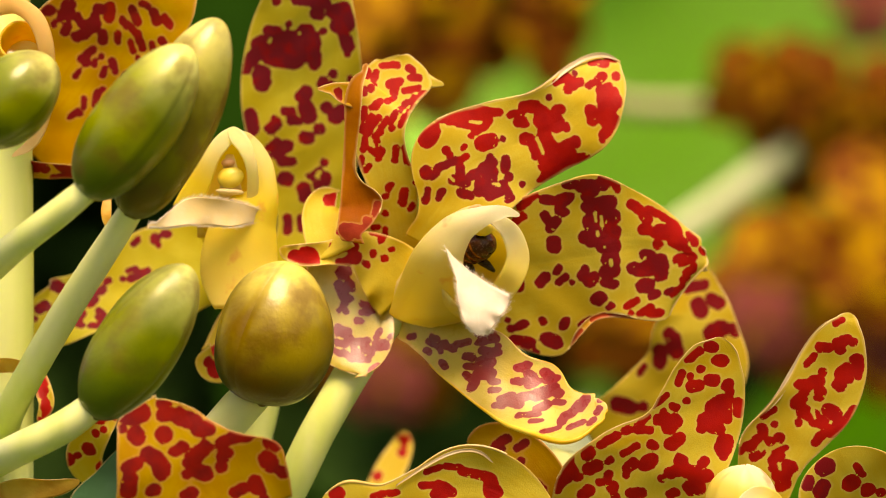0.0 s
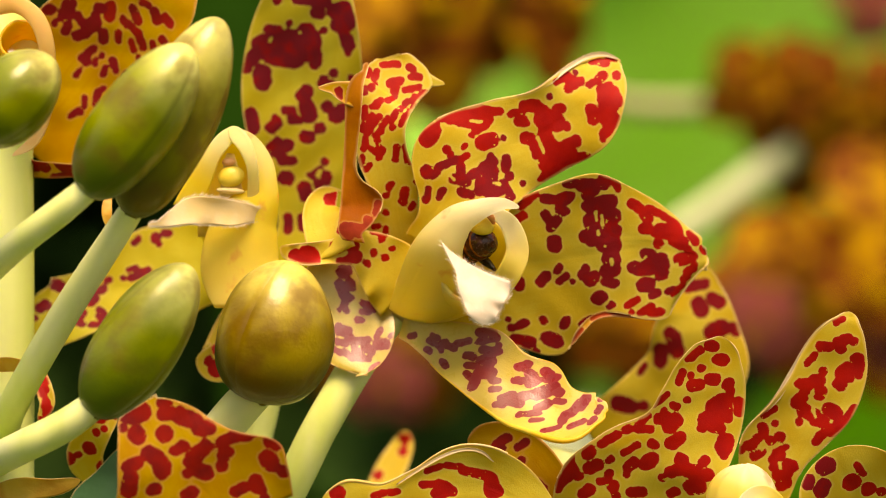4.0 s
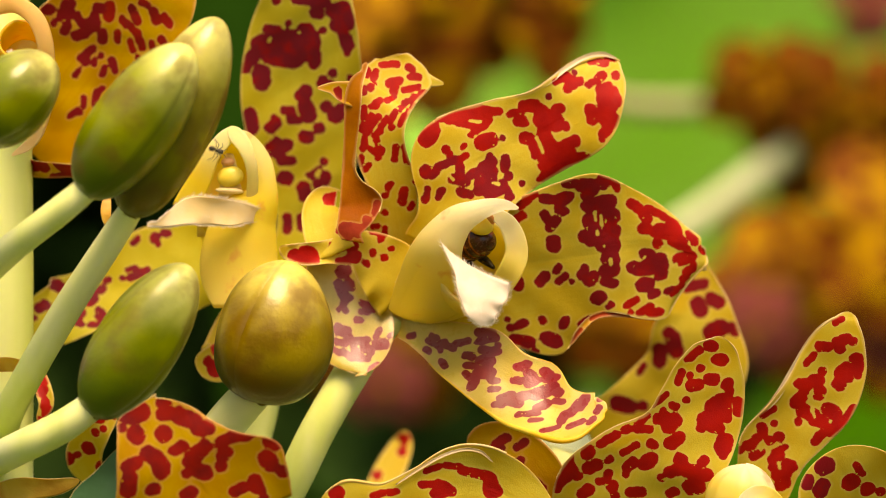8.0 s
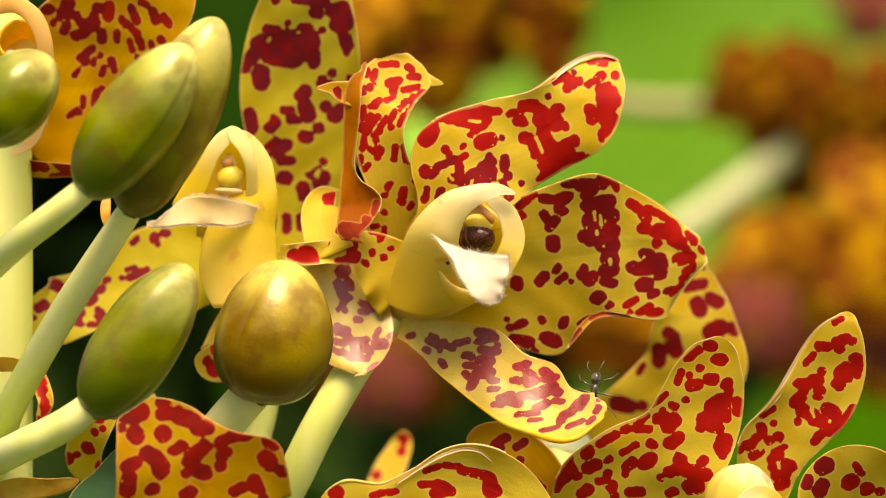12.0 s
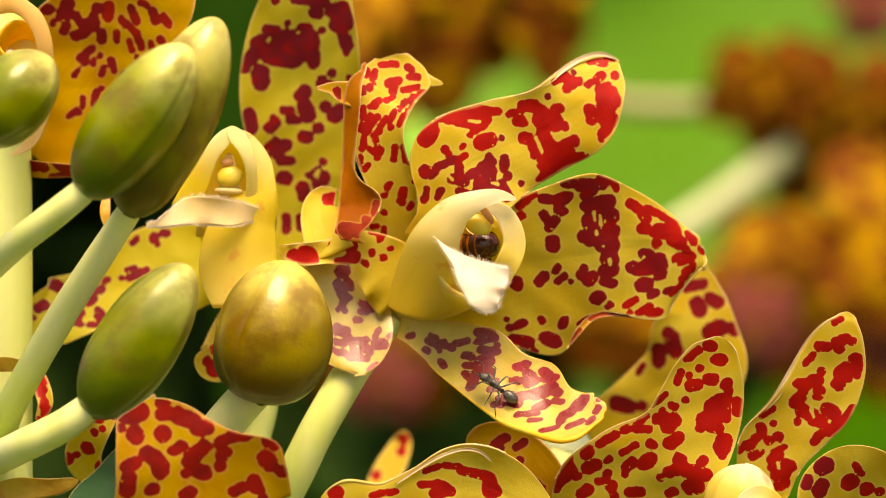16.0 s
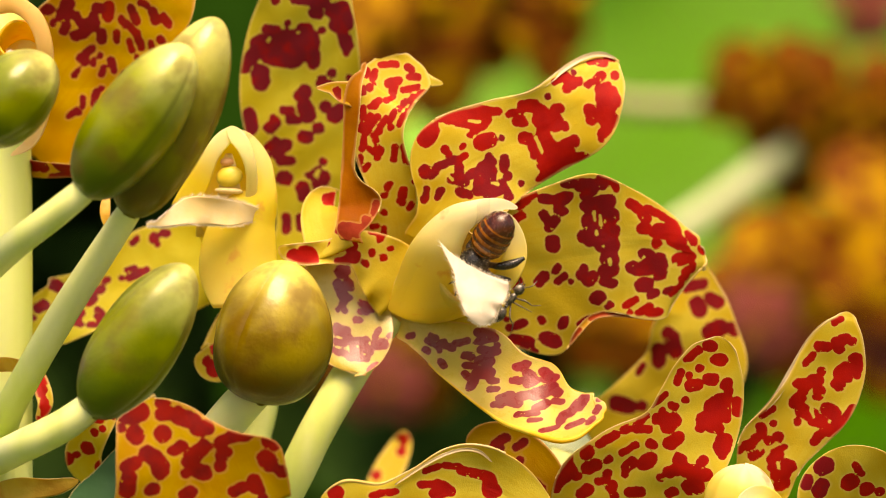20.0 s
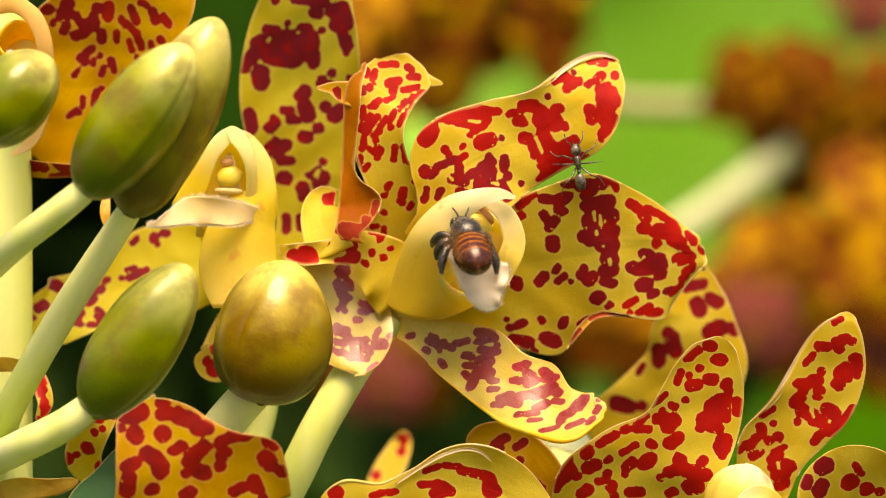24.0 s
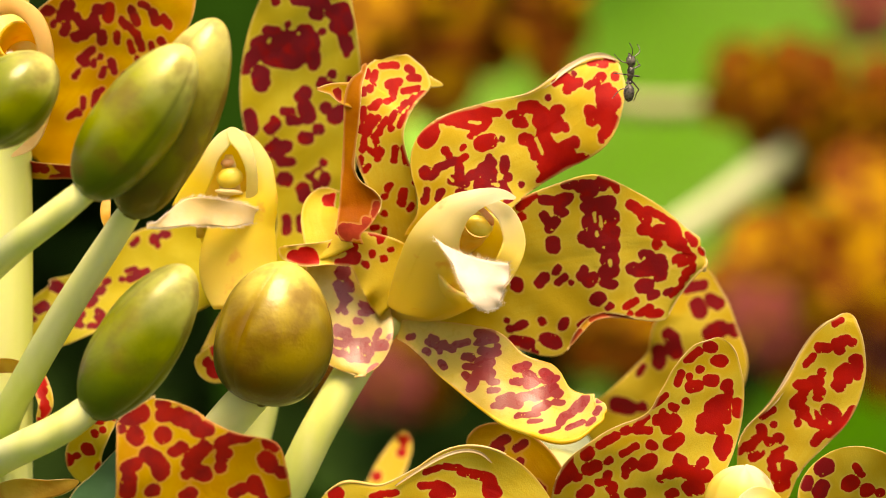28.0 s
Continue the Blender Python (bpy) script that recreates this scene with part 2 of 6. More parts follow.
def blade(stations, step=0.42, ripple=(0, 3, 0)):
    """A petal as a surface in millimetres. A station is x, y, z of the midrib, the half-widths to its left and right,
    the roll about the midrib, the cup of the cross-section and the skew of the cross-section in degrees."""
    st = np.asarray(stations, float)
    length = np.linalg.norm(np.diff(st[:, :3], axis=0), axis=1).sum()
    n = int(np.clip(length / step, 14, 260))
    m = int(np.clip(2 * st[:, 3:5].max() / step, 8, 110))
    u = np.sin(np.linspace(0, 1, n + 1) * math.pi / 2) * 0.5 + np.linspace(0, 1, n + 1) * 0.5
    mid = rom(st[:, :3], u)
    wide = np.sqrt(np.maximum(rom(st[:, 3:5] ** 2, u), 1e-6))
    roll, cup, skew = np.radians(rom(st[:, 5:8], u)).T
    along = unit(np.gradient(mid, axis=0))
    left = unit(np.stack([-along[:, 2], 0 * along[:, 0], along[:, 0]], 1))
    front = np.cross(along, left)
    w = np.cos(roll)[:, None] * left + np.sin(roll)[:, None] * front
    nn = np.cos(roll)[:, None] * front - np.sin(roll)[:, None] * left
    w = np.cos(skew)[:, None] * w + np.sin(skew)[:, None] * along
    v = np.linspace(-1, 1, m + 1)
    half = np.where(v[None] > 0, wide[:, :1], wide[:, 1:])
    c = np.where(np.abs(cup) < 0.02, 0.02, cup)[:, None]
    side = half * np.sin(c * v) / c
    lift = half * (1 - np.cos(c * v)) / c
    amp, beats, phase = ripple
    lift = lift + amp * np.abs(v) ** 3 * np.sin(2 * math.pi * beats * u[:, None] + phase + 1.7 * (v > 0)) * np.minimum(1, half / 3)
    groove = 0.05 * np.exp(-(half * v / 0.7) ** 2) * np.minimum(1, half / 4)
    lift = lift - groove
    arc = np.concatenate([[0], np.cumsum(np.linalg.norm(np.diff(mid, axis=0), axis=1))])
    shift = st[0, 0] * 0.7 + st[0, 2] * 0.3
    waves_ = 0.09 * np.sin(0.5 * arc[:, None] + shift) * np.cos(0.55 * half * v + 2 * shift) + 0.05 * np.sin(1.1 * arc[:, None] + 0.9 * half * v + shift)
    lift = lift + waves_ * np.minimum(1, half / 4) + 0.35 * np.minimum(1, half / 4) * v ** 4 * np.sin(0.32 * arc[:, None] + shift + 2.2 * (v > 0))
    grid = mid[:, None] + side[..., None] * w[:, None] + lift[..., None] * nn[:, None]
    return grid, np.repeat(arc[:, None], m + 1, 1), half * v, np.repeat(nn[:, None], m + 1, 1)


def thing(name, at, label, category, group="", kind=""):
    """An Empty at a thing's base; at in millimetres from the point of focus."""
    ob = new(name)
    ob.empty_display_size = 0.005
    ORIGIN[ob] = np.array(at, float)
    ob.location = (at[0] * MM, at[1] * MM, HEIGHT + at[2] * MM)
    return tagged(ob, label, category, group, kind)


def part(name, verts, faces, mats, parent, label="", slots=None, fields=None, smooth=True, at=None):
    """One mesh object under a thing or a part; verts in millimetres from the point of focus."""
    verts = np.asarray(verts, float).reshape(-1, 3)
    home = ORIGIN[parent]
    own = home if at is None else np.array(at, float)
    me = bpy.data.meshes.new(name)
    me.from_pydata(((verts - own) * MM).tolist(), [], faces)
    for m in (mats if isinstance(mats, (list, tuple)) else [mats]):
        me.materials.append(m)
    if slots is not None:
        me.polygons.foreach_set("material_index", np.asarray(slots, np.int32))
    for key, values in (fields or {}).items():
        me.attributes.new(key, "FLOAT", "POINT").data.foreach_set("value", np.asarray(values, np.float32).ravel())
    if smooth:
        me.shade_smooth()
    me.update()
    ob = new(name, me)
    ob.parent = parent
    ob.location = (own - home) * MM
    ORIGIN[ob] = own
    if label:
        ob["label"] = label
    return ob


def quads(n, m, first=0, wrap=False, flip=False):
    """Faces of a grid of n x m points."""
    i, j = np.meshgrid(np.arange(n - 1), np.arange(m if wrap else m - 1), indexing="ij")
    k = (j + 1) % m
    f = np.stack([i * m + j, (i + 1) * m + j, (i + 1) * m + k, i * m + k], -1).reshape(-1, 4) + first
    return (f[:, ::-1] if flip else f).tolist()


def shell(grid, nn, thick):
    """A sheet with a front, a back and a rim."""
    n, m = grid.shape[:2]
    back = grid - nn * (np.asarray(thick)[..., None] if np.ndim(thick) else thick)
    verts = np.concatenate([grid.reshape(-1, 3), back.reshape(-1, 3)])
    faces = quads(n, m) + quads(n, m, n * m, flip=True)
    slots = [0] * ((n - 1) * (m - 1)) + [1] * ((n - 1) * (m - 1))
    ring = [(i, 0) for i in range(n)] + [(n - 1, j) for j in range(1, m)] + [(i, m - 1) for i in range(n - 2, -1, -1)] + [(0, j) for j in range(m - 2, 0, -1)]
    ids = [i * m + j for i, j in ring]
    for a, b in zip(ids, ids[1:] + ids[:1]):
        faces.append((a, a + n * m, b + n * m, b))
        slots.append(0)
    return verts, faces, slots


def scatter(arc, across, seed, number, low, high, start=0.12):
    """Spots strewn over a petal where no pattern is set."""
    g = np.random.default_rng(seed)
    rows = []
    for _ in range(number):
        i = g.integers(int(arc.shape[0] * start), arc.shape[0]), g.integers(0, arc.shape[1])
        rows.append((arc[i], across[i], g.uniform(low, high)))
    return rows


def petal(name, parent, stations, spots=None, flecks=(), more=(), plum=(), dusky=(), deep=(), gaps=(), mats=None, ripple=(0, 3, 0), thick=0.35, strewn=(0, 14, 0.5, 1.5), label="", step=0.26, edge_wide=(0.08, 0.08), edge_mat=None):
    grid, arc, across, nn = blade(stations, step, ripple)
    spots = scatter(arc, across, *strewn) if spots is None else spots

    def place(a, b):
        return grid.reshape(-1, 3)[np.argmin((arc - a) ** 2 + (across - b) ** 2)]

    def cover(rows):
        """How deep each point of the sheet lies inside the blotches, in millimetres."""
        field = np.full(arc.shape, -4.0)
        for a, b, r, *far in rows:
            r = max(r, 0.3) if r < 0.3 else r + 0.1 * max(0, 0.5 - r)
            one = place(a, b)
            way = place(*far) - one if far else np.zeros(3)
            f = np.clip((grid - one) @ way / max(way @ way, 1e-6), 0, 1)
            field = np.maximum(field, r - np.linalg.norm(grid - one - f[..., None] * way, axis=-1))
        return field

    # the second group of spots gets the plum with shade painted in
    bright, dark = cover((*spots, *flecks, *more)), cover((*plum, *dusky, *deep))
    field = np.minimum(np.maximum(bright, dark), -cover(gaps))
    shade_tint = np.clip(0.5 + (dark - bright) * 1.5, 0, 1)
    edge = np.minimum(np.maximum(across.max(1, keepdims=True) - across, 0), np.maximum(across - across.min(1, keepdims=True), 0))
    edge = np.minimum(edge, arc.max() - arc + 0.05)
    body = 0.07 + (thick - 0.07) * np.minimum(1, edge / 1.6)
    verts, faces, slots = shell(grid, nn, body)
    mats = mats or (PETAL, PETAL_BACK)
    ob = part(name, verts, faces, list(mats), parent, label, slots, {"run": np.tile(arc.ravel(), 2), "side": np.tile(across.ravel(), 2), "pigment": np.tile(field.ravel(), 2), "edge": np.tile(edge.ravel(), 2), "shade_tint": np.tile(shade_tint.ravel(), 2)})
    if step < 1:
        for j, wide in ((-1, edge_wide[0]), (0, edge_wide[1])):
            line = (grid - nn * 0.04)[int(grid.shape[0] * 0.15):int(grid.shape[0] * 0.96), j][::max(1, round(0.8 / step))]
            size = 0.72 * wide * np.sin(math.pi * np.linspace(0.12, 0.9, len(line))) ** 0.5 * (0.8 + 0.35 * np.sin(np.arange(len(line)) * 0.31 + len(line)))
            v, f = tube(line, size, 7, 0.5)
            part("petal_edge", v, f, edge_mat or EDGE, ob)
    return ob


def tube(points, radii, sides=14, step=0.8, cap=True):
    """A round tube along a smooth curve through points."""
    pts = np.asarray(points, float)
    rad = np.asarray(radii, float)
    length = np.linalg.norm(np.diff(pts, axis=0), axis=1).sum()
    u = np.linspace(0, 1, int(np.clip(length / step, 4, 90)))
    mid, r = rom(pts, u), rom(rad[:, None], u)[:, 0]
    along = unit(np.gradient(mid, axis=0))
    ref = np.array([0.3, 1.0, 0.2]) if abs(along[:, 1]).mean() < 0.8 else np.array([1.0, 0.1, 0.2])
    e1 = unit(np.cross(along, ref))
    e2 = np.cross(along, e1)
    a = np.linspace(0, 2 * math.pi, sides, endpoint=False)
    grid = mid[:, None] + r[:, None, None] * (np.cos(a)[None, :, None] * e1[:, None] + np.sin(a)[None, :, None] * e2[:, None])
    faces = quads(len(u), sides, wrap=True, flip=True)
    if cap:
        faces += [list(range(sides))[::1], [len(u) * sides - 1 - k for k in range(sides)]]
    return grid.reshape(-1, 3), faces


def ball(centre, axes, rows=10, cols=16):
    """An ellipsoid; axes are three half-axis vectors."""
    th, ph = np.meshgrid(np.linspace(0.02, math.pi - 0.02, rows), np.linspace(0, 2 * math.pi, cols, endpoint=False), indexing="ij")
    ax = np.asarray(axes, float)
    v = np.asarray(centre, float) + np.cos(th)[..., None] * ax[0] + (np.sin(th) * np.cos(ph))[..., None] * ax[1] + (np.sin(th) * np.sin(ph))[..., None] * ax[2]
    return v.reshape(-1, 3), quads(rows, cols, wrap=True) + [list(range(cols)), [rows * cols - 1 - k for k in range(cols)]]


def stalk(parent, points, radii, label="", name="pedicel"):
    v, f = tube(points, radii)
    return part(name, v, f, STEM, parent, label)


def bud(at, base, tip, wide, material, stem, stem_radii, label, twist=0.0, fat=0.5):
    """A closed bud: three sepals that meet in seams, on its stalk."""
    ob = thing("flower_bud", at, label, "flower bud", "buds on the stem")
    base, tip = np.array(base, float), np.array(tip, float)
    along = unit(tip - base)
    e1 = unit(np.cross(along, np.array([0.0, 1.0, 0.05])))
    e2 = np.cross(along, e1)
    length = np.linalg.norm(tip - base)
    u = np.linspace(0, 1, 44)
    s = 0.5 - 0.5 * np.cos(math.pi * u)
    prof = np.sqrt(np.maximum(1 - np.abs(2 * s ** (0.75 + fat * 0.3) - 1) ** 2.3, 0)) * (0.94 + 0.1 * np.sin(math.pi * s))
    prof = np.maximum(prof, 0.22 * (1 - s) ** 3)
    for k in range(3):
        a = np.linspace(0, 1, 19)
        ang = twist + (k + a) * 2 * math.pi / 3
        seam = np.minimum(a, 1 - a)
        puff = 1 + 0.02 * np.exp(-((seam - 0.06) / 0.05) ** 2) - 0.018 * np.exp(-(seam / 0.022) ** 2)
        r = wide * prof[:, None] * puff[None]
        swirl = ang[None] + 0.25 * s[:, None]
        r = r * (1 + 0.018 * np.sin(5 * swirl + 7 * s[:, None] + twist * 9) + 0.012 * np.sin(9 * s[:, None] - 3 * swirl))
        bow = 0.06 * length * np.sin(math.pi * s)
        grid = base + (s * length)[:, None, None] * along + r[..., None] * (np.cos(swirl)[..., None] * e1 + np.sin(swirl)[..., None] * e2) + bow[:, None, None] * e2 * 0.3
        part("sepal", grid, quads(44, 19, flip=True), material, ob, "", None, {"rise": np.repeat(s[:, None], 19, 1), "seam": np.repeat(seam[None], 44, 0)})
    stalk(ob, stem, stem_radii, "pale green stalk")
    return ob


def lip(parent, base, mouth, r0, r1, material, flap, flap_spots=None, hood=1.5, hood_at=60, name="lip", dip_deep=None, dip_at=165, squash=0.92, swell=0.75, hairs=520, long=0.8, skin=None):
    """The tube-shaped lip: a flaring cup with a hooded rim, and its white downy mid-lobe."""
    base, mouth = np.array(base, float), np.array(mouth, float)
    axis = mouth - base
    length = np.linalg.norm(axis)
    along = axis / length
    e1 = unit(np.array([-along[2], 0.0, along[0]]))
    e2 = np.cross(e1, along)
    s = np.linspace(0, 1, 30)
    ph = np.linspace(0, 2 * math.pi, 60, endpoint=False)
    crest = np.exp(-(((ph - radians(hood_at) + math.pi) % (2 * math.pi) - math.pi) / 0.75) ** 2)
    dip = np.exp(-(((ph - radians(hood_at + dip_at) + math.pi) % (2 * math.pi) - math.pi) / 0.9) ** 2)
    reach = length + hood * crest - (0.8 * hood if dip_deep is None else dip_deep) * dip
    r = r0 + (r1 - r0) * s ** swell
    lean = (s ** 4)[:, None] * (-0.18 * r1 * crest + 0.05 * r1 * dip)[None]
    sag = 0.10 * length * np.sin(math.pi * s)

    def ring(scale, pull):
        rr = r[:, None] * scale + lean
        return base + (s[:, None] * (reach - pull)[None])[..., None] * along + rr[..., None] * (np.cos(ph)[None, :, None] * e1 + squash * np.sin(ph)[None, :, None] * e2) - sag[:, None, None] * np.array([0, 0, 0.35])

    outer, inner = ring(1.0, 0.0), ring(0.91, 0.05)
    n, m = outer.shape[:2]
    verts = np.concatenate([outer.reshape(-1, 3), inner.reshape(-1, 3)])
    faces = quads(n, m, wrap=True, flip=True) + quads(n, m, n * m, wrap=True)
    faces += [((n - 1) * m + j, (n - 1) * m + (j + 1) % m, (2 * n - 1) * m + (j + 1) % m, (2 * n - 1) * m + j) for j in range(m)]
    rise = np.repeat(s[:, None], m, 1)
    ob = part(name, verts, faces, material, parent, "", None, {"rise": np.concatenate([rise.ravel() * 0.8, rise.ravel() * 0.75])}, at=base)
    lobe(ob, flap, hairs, long, skin)
    return ob


def side_lobe(parent, stations, name="side_lobe", material=None, pale=0.56, gain=0.44):
    """A fleshy side-lobe that curves up beside the mouth of the lip."""
    grid, arc, across, nn = blade(stations, 0.3)
    verts, faces, slots = shell(grid, nn, 0.7)
    rise = np.clip(pale + gain * arc / arc.max(), 0, 1)
    return part(name, verts, faces, material or LIP, parent, "pale yellow fleshy side-lobe", None, {"rise": np.tile(rise.ravel(), 2)})


def lobe(parent, flap, hairs=520, long=0.8, skin=None):
    """The mid-lobe with a fringe of fine white hairs along its edges."""
    grid, arc, across, nn = blade(flap, 0.2, (0.35, 2.6, 1))
    verts, faces, slots = shell(grid, nn, 0.4)
    mid = part("mid_lobe", verts, faces, [skin or WHITE_FUZZ, CREAM], parent, "white downy mid-lobe", slots, at=flap[0][:3])
    g = np.random.default_rng(7)
    hv, hf = [], []
    n, m = grid.shape[:2]
    for k in range(hairs * 2):
        edge = k % 3
        i, j = (g.integers(0, n), g.choice([0, m - 1])) if edge == 0 else (g.integers(0, max(n // 12, 1)), g.integers(0, m)) if edge == 1 else (g.integers(0, n), m - 1 if k % 2 else g.integers(0, m))
        root = grid[i, j] - 0.1 * nn[i, j]
        away = unit(grid[i, j] - grid[min(i + n // 6 + 1, n - 1), m // 2] + 1e-6)
        out = unit(0.15 * nn[i, j] + away + g.normal(0, 0.28, 3)) if edge < 2 else unit(0.12 * nn[i, j] + g.normal(0, 0.3, 3) + np.array([0.3, 0, -0.9]))
        tip = root + out * g.uniform(0.3, 1) * long * (0.5 if edge == 2 else 1)
        side = unit(np.cross(out, g.normal(0, 1, 3))) * 0.03
        up = np.cross(side, out)
        b = len(hv)
        hv += [root + side, root - side * 0.5 + up, root - side * 0.5 - up, tip]
        hf += [(b, b + 1, b + 3), (b + 1, b + 2, b + 3), (b + 2, b, b + 3)]
    tagged(part("down", hv, hf, WHITE_FUZZ, mid, "fine white hairs", smooth=False), kind="stuff")
    return mid


# ---- the ground and the greenery behind ----
def ground():
    n = 60
    x = np.sinh(np.linspace(-6, 6, n)) / np.sinh(6) * 3000
    gx, gy = np.meshgrid(x, x, indexing="ij")
    z = 0.02 * np.sin(gx * 2.1) * np.cos(gy * 1.7)
    me = bpy.data.meshes.new("ground")
    me.from_pydata(np.stack([gx, gy, z], -1).reshape(-1, 3).tolist(), [], quads(n, n))
    me.materials.append(SOIL)
    me.shade_smooth()
    tagged(new("ground", me), "dark garden ground under the orchids", "ground", kind="structure")


ground()


def leaf_mesh(length, wide, fold, bend, rows=10, cols=6):
    """A plain lance leaf along x, as grid points."""
    u = np.linspace(0, 1, rows)[:, None]
    v = np.linspace(-1, 1, cols)[None]
    w = wide * np.sin(math.pi * np.clip(u, 0.02, 0.985)) ** 0.7
    return np.stack([length * u + 0 * v, w * v, fold * w * np.abs(v) - bend * u * u + 0 * v], -1)


def hedge():
    """A mass of leaves that closes the view, the dark of its gaps painted into the colour."""
    g = np.random.default_rng(3)
    verts, faces = [], []
    base = leaf_mesh(0.16, 0.035, 0.3, 0.05, 6, 5)
    for k in range(5200):
        far = k >= 3600
        at = np.array([g.uniform(-1.5, 1.5), (1.95 if far else 1.35) + g.uniform(0, 0.1 if far else 0.5), g.uniform(0.02, 2.3)])
        m = np.array(Euler((g.uniform(-1, 1), g.uniform(-0.2, 1.2), g.uniform(2.2, 7.2))).to_matrix())
        verts.append(base.reshape(-1, 3) @ m.T * g.uniform(0.7, 1.5) * (2.6 if far else 1) + at)
        faces += quads(6, 5, k * 30)
    me = bpy.data.meshes.new("hedge")
    me.from_pydata(np.concatenate(verts).tolist(), [], faces)
    me.materials.append(LEAF_GAP_SHADE)
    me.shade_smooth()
    tagged(new("hedge", me), "dense shrub foliage behind the flowers, gap shade painted into its dark green", "foliage", kind="stuff")


hedge()


def big_leaf(root, tip, wide, material=LEAF, droop=40, face=0):
    """A broad leaf from root to tip, in millimetres, on a stalk that comes up from the ground."""
    ob = thing("broad_leaf", (root[0], root[1], -HEIGHT * 1000), "broad green leaf on a long stalk", "leaf", "leaves behind the flowers")
    a, b = np.array(root, float), np.array(tip, float)
    rows = []
    for u, w in ((0, 0.12), (0.25, 0.85), (0.55, 1.0), (0.8, 0.75), (1, 0)):
        p = a + (b - a) * u
        p[2] -= droop * u * u
        rows.append((*p, wide * w, wide * w, face, 25, 0))
    grid, arc, across, nn = blade(rows, 9, (wide * 0.06, 2.3, 1))
    v, f, s = shell(grid, nn, 1.0)
    part("leaf_blade", v, f, material, ob)
    v, f = tube([(root[0] * 1.05, root[1], -HEIGHT * 1000), (root[0] * 1.02, root[1] + 10, (root[2] - HEIGHT * 1000) / 2), root], (6, 5, 4), 8, 20)
    part("leaf_stalk", v, f, material, ob)
    return ob


# ---- the main stem ----
stem = thing("orchid_plant", (-52, 6, -HEIGHT * 1000), "thick pale green upright stalk of a flowering orchid", "plant")
v, f = tube([(-50, 40, -HEIGHT * 1000), (-51, 30, -800), (-51, 20, -500), (-50, 10, -200), (-50.37, 6, -80.07)], [7, 6.5, 5.6, 4.6, 4.0], 20, 16)
part("lower_stalk", v, f, STEM, stem)
v, f = tube([(-50.37, 6, -81.34), (-50.11, 6, -57.81), (-49.86, 6, -35.55), (-49.67, 6, -16.47), (-49.67, 6, 5.79), (-50.11, 8, 28.18), (-50.21, 12, 51.05)], [4.1, 3.9, 3.7, 3.55, 3.5, 3.3, 2.9], 24, 2)
part("stalk", v, f, STEM, stem)

for rows, material in (([(-51.26, 2, -13.16, 0.5, 0.5, 0, 0, 0), (-47.63, -2, -12.53, 1, 1.25, 40, 20, 0), (-44.91, -4, -13.09, 0.56, 0.74, 40, 20, 0), (-43.55, -4, -13.83, 0, 0, 0, 0, 0)], BRACT), ([(-51, 0, -27.51, 0.63, 0.63, 0, 0, 0), (-46.53, -6, -25.98, 1.11, 1.6, 20, 20, 0), (-42.61, -8, -25.61, 0.74, 1.35, 20, 20, 0), (-39.44, -9, -25.05, 0, 0, 0, 0, 0)], BRACT), ([(-46.06, 5, -12.62, 0.51, 0.51, 0, 0, 0), (-44.95, 3, -15.09, 1.01, 0.88, 0, 20, 0), (-44.33, 2, -17.25, 1.01, 0.76, 0, 30, 0), (-45.21, 2, -19.14, 0, 0, 0, 0, 0)], PETAL), ([(-38.41, 6, -26.65, 0.64, 0.64, 0, 0, 0), (-40.12, 4, -23.35, 2.15, 1.9, 0, 10, 0), (-38.54, 2, -20.09, 1.51, 1.64, 0, 20, 0), (-36.46, 2, -18.51, 0, 0, 0, 0, 0)], PETAL), ([(-37.22, 0, 6.02, 0.38, 0.38, 0, 0, 0), (-37.38, -1, 4.12, 0.62, 0.5, 0, 10, 0), (-37.12, -1, 2.25, 0, 0, 0, 0, 0)], BRACT)):
    petal("bract", stem, rows, mats=(material, material), strewn=(5, 8, 0.3, 0.8), label="dry yellow bract")
petal("leaf", stem, [(-37.12, -14, -32.59, 3.63, 3.63, 0, 0, 0), (-37.25, -14, -28.06, 3.14, 3.14, 0, 10, 0), (-35.92, -14, -24.73, 1.69, 1.81, 0, 10, 0), (-34.59, -14, -21.71, 0.48, 0.48, 0, 0, 0), (-34.1, -14, -20.5, 0, 0, 0, 0, 0)], mats=(LEAF_BLUE, LEAF_BLUE), label="grey-green leaf")

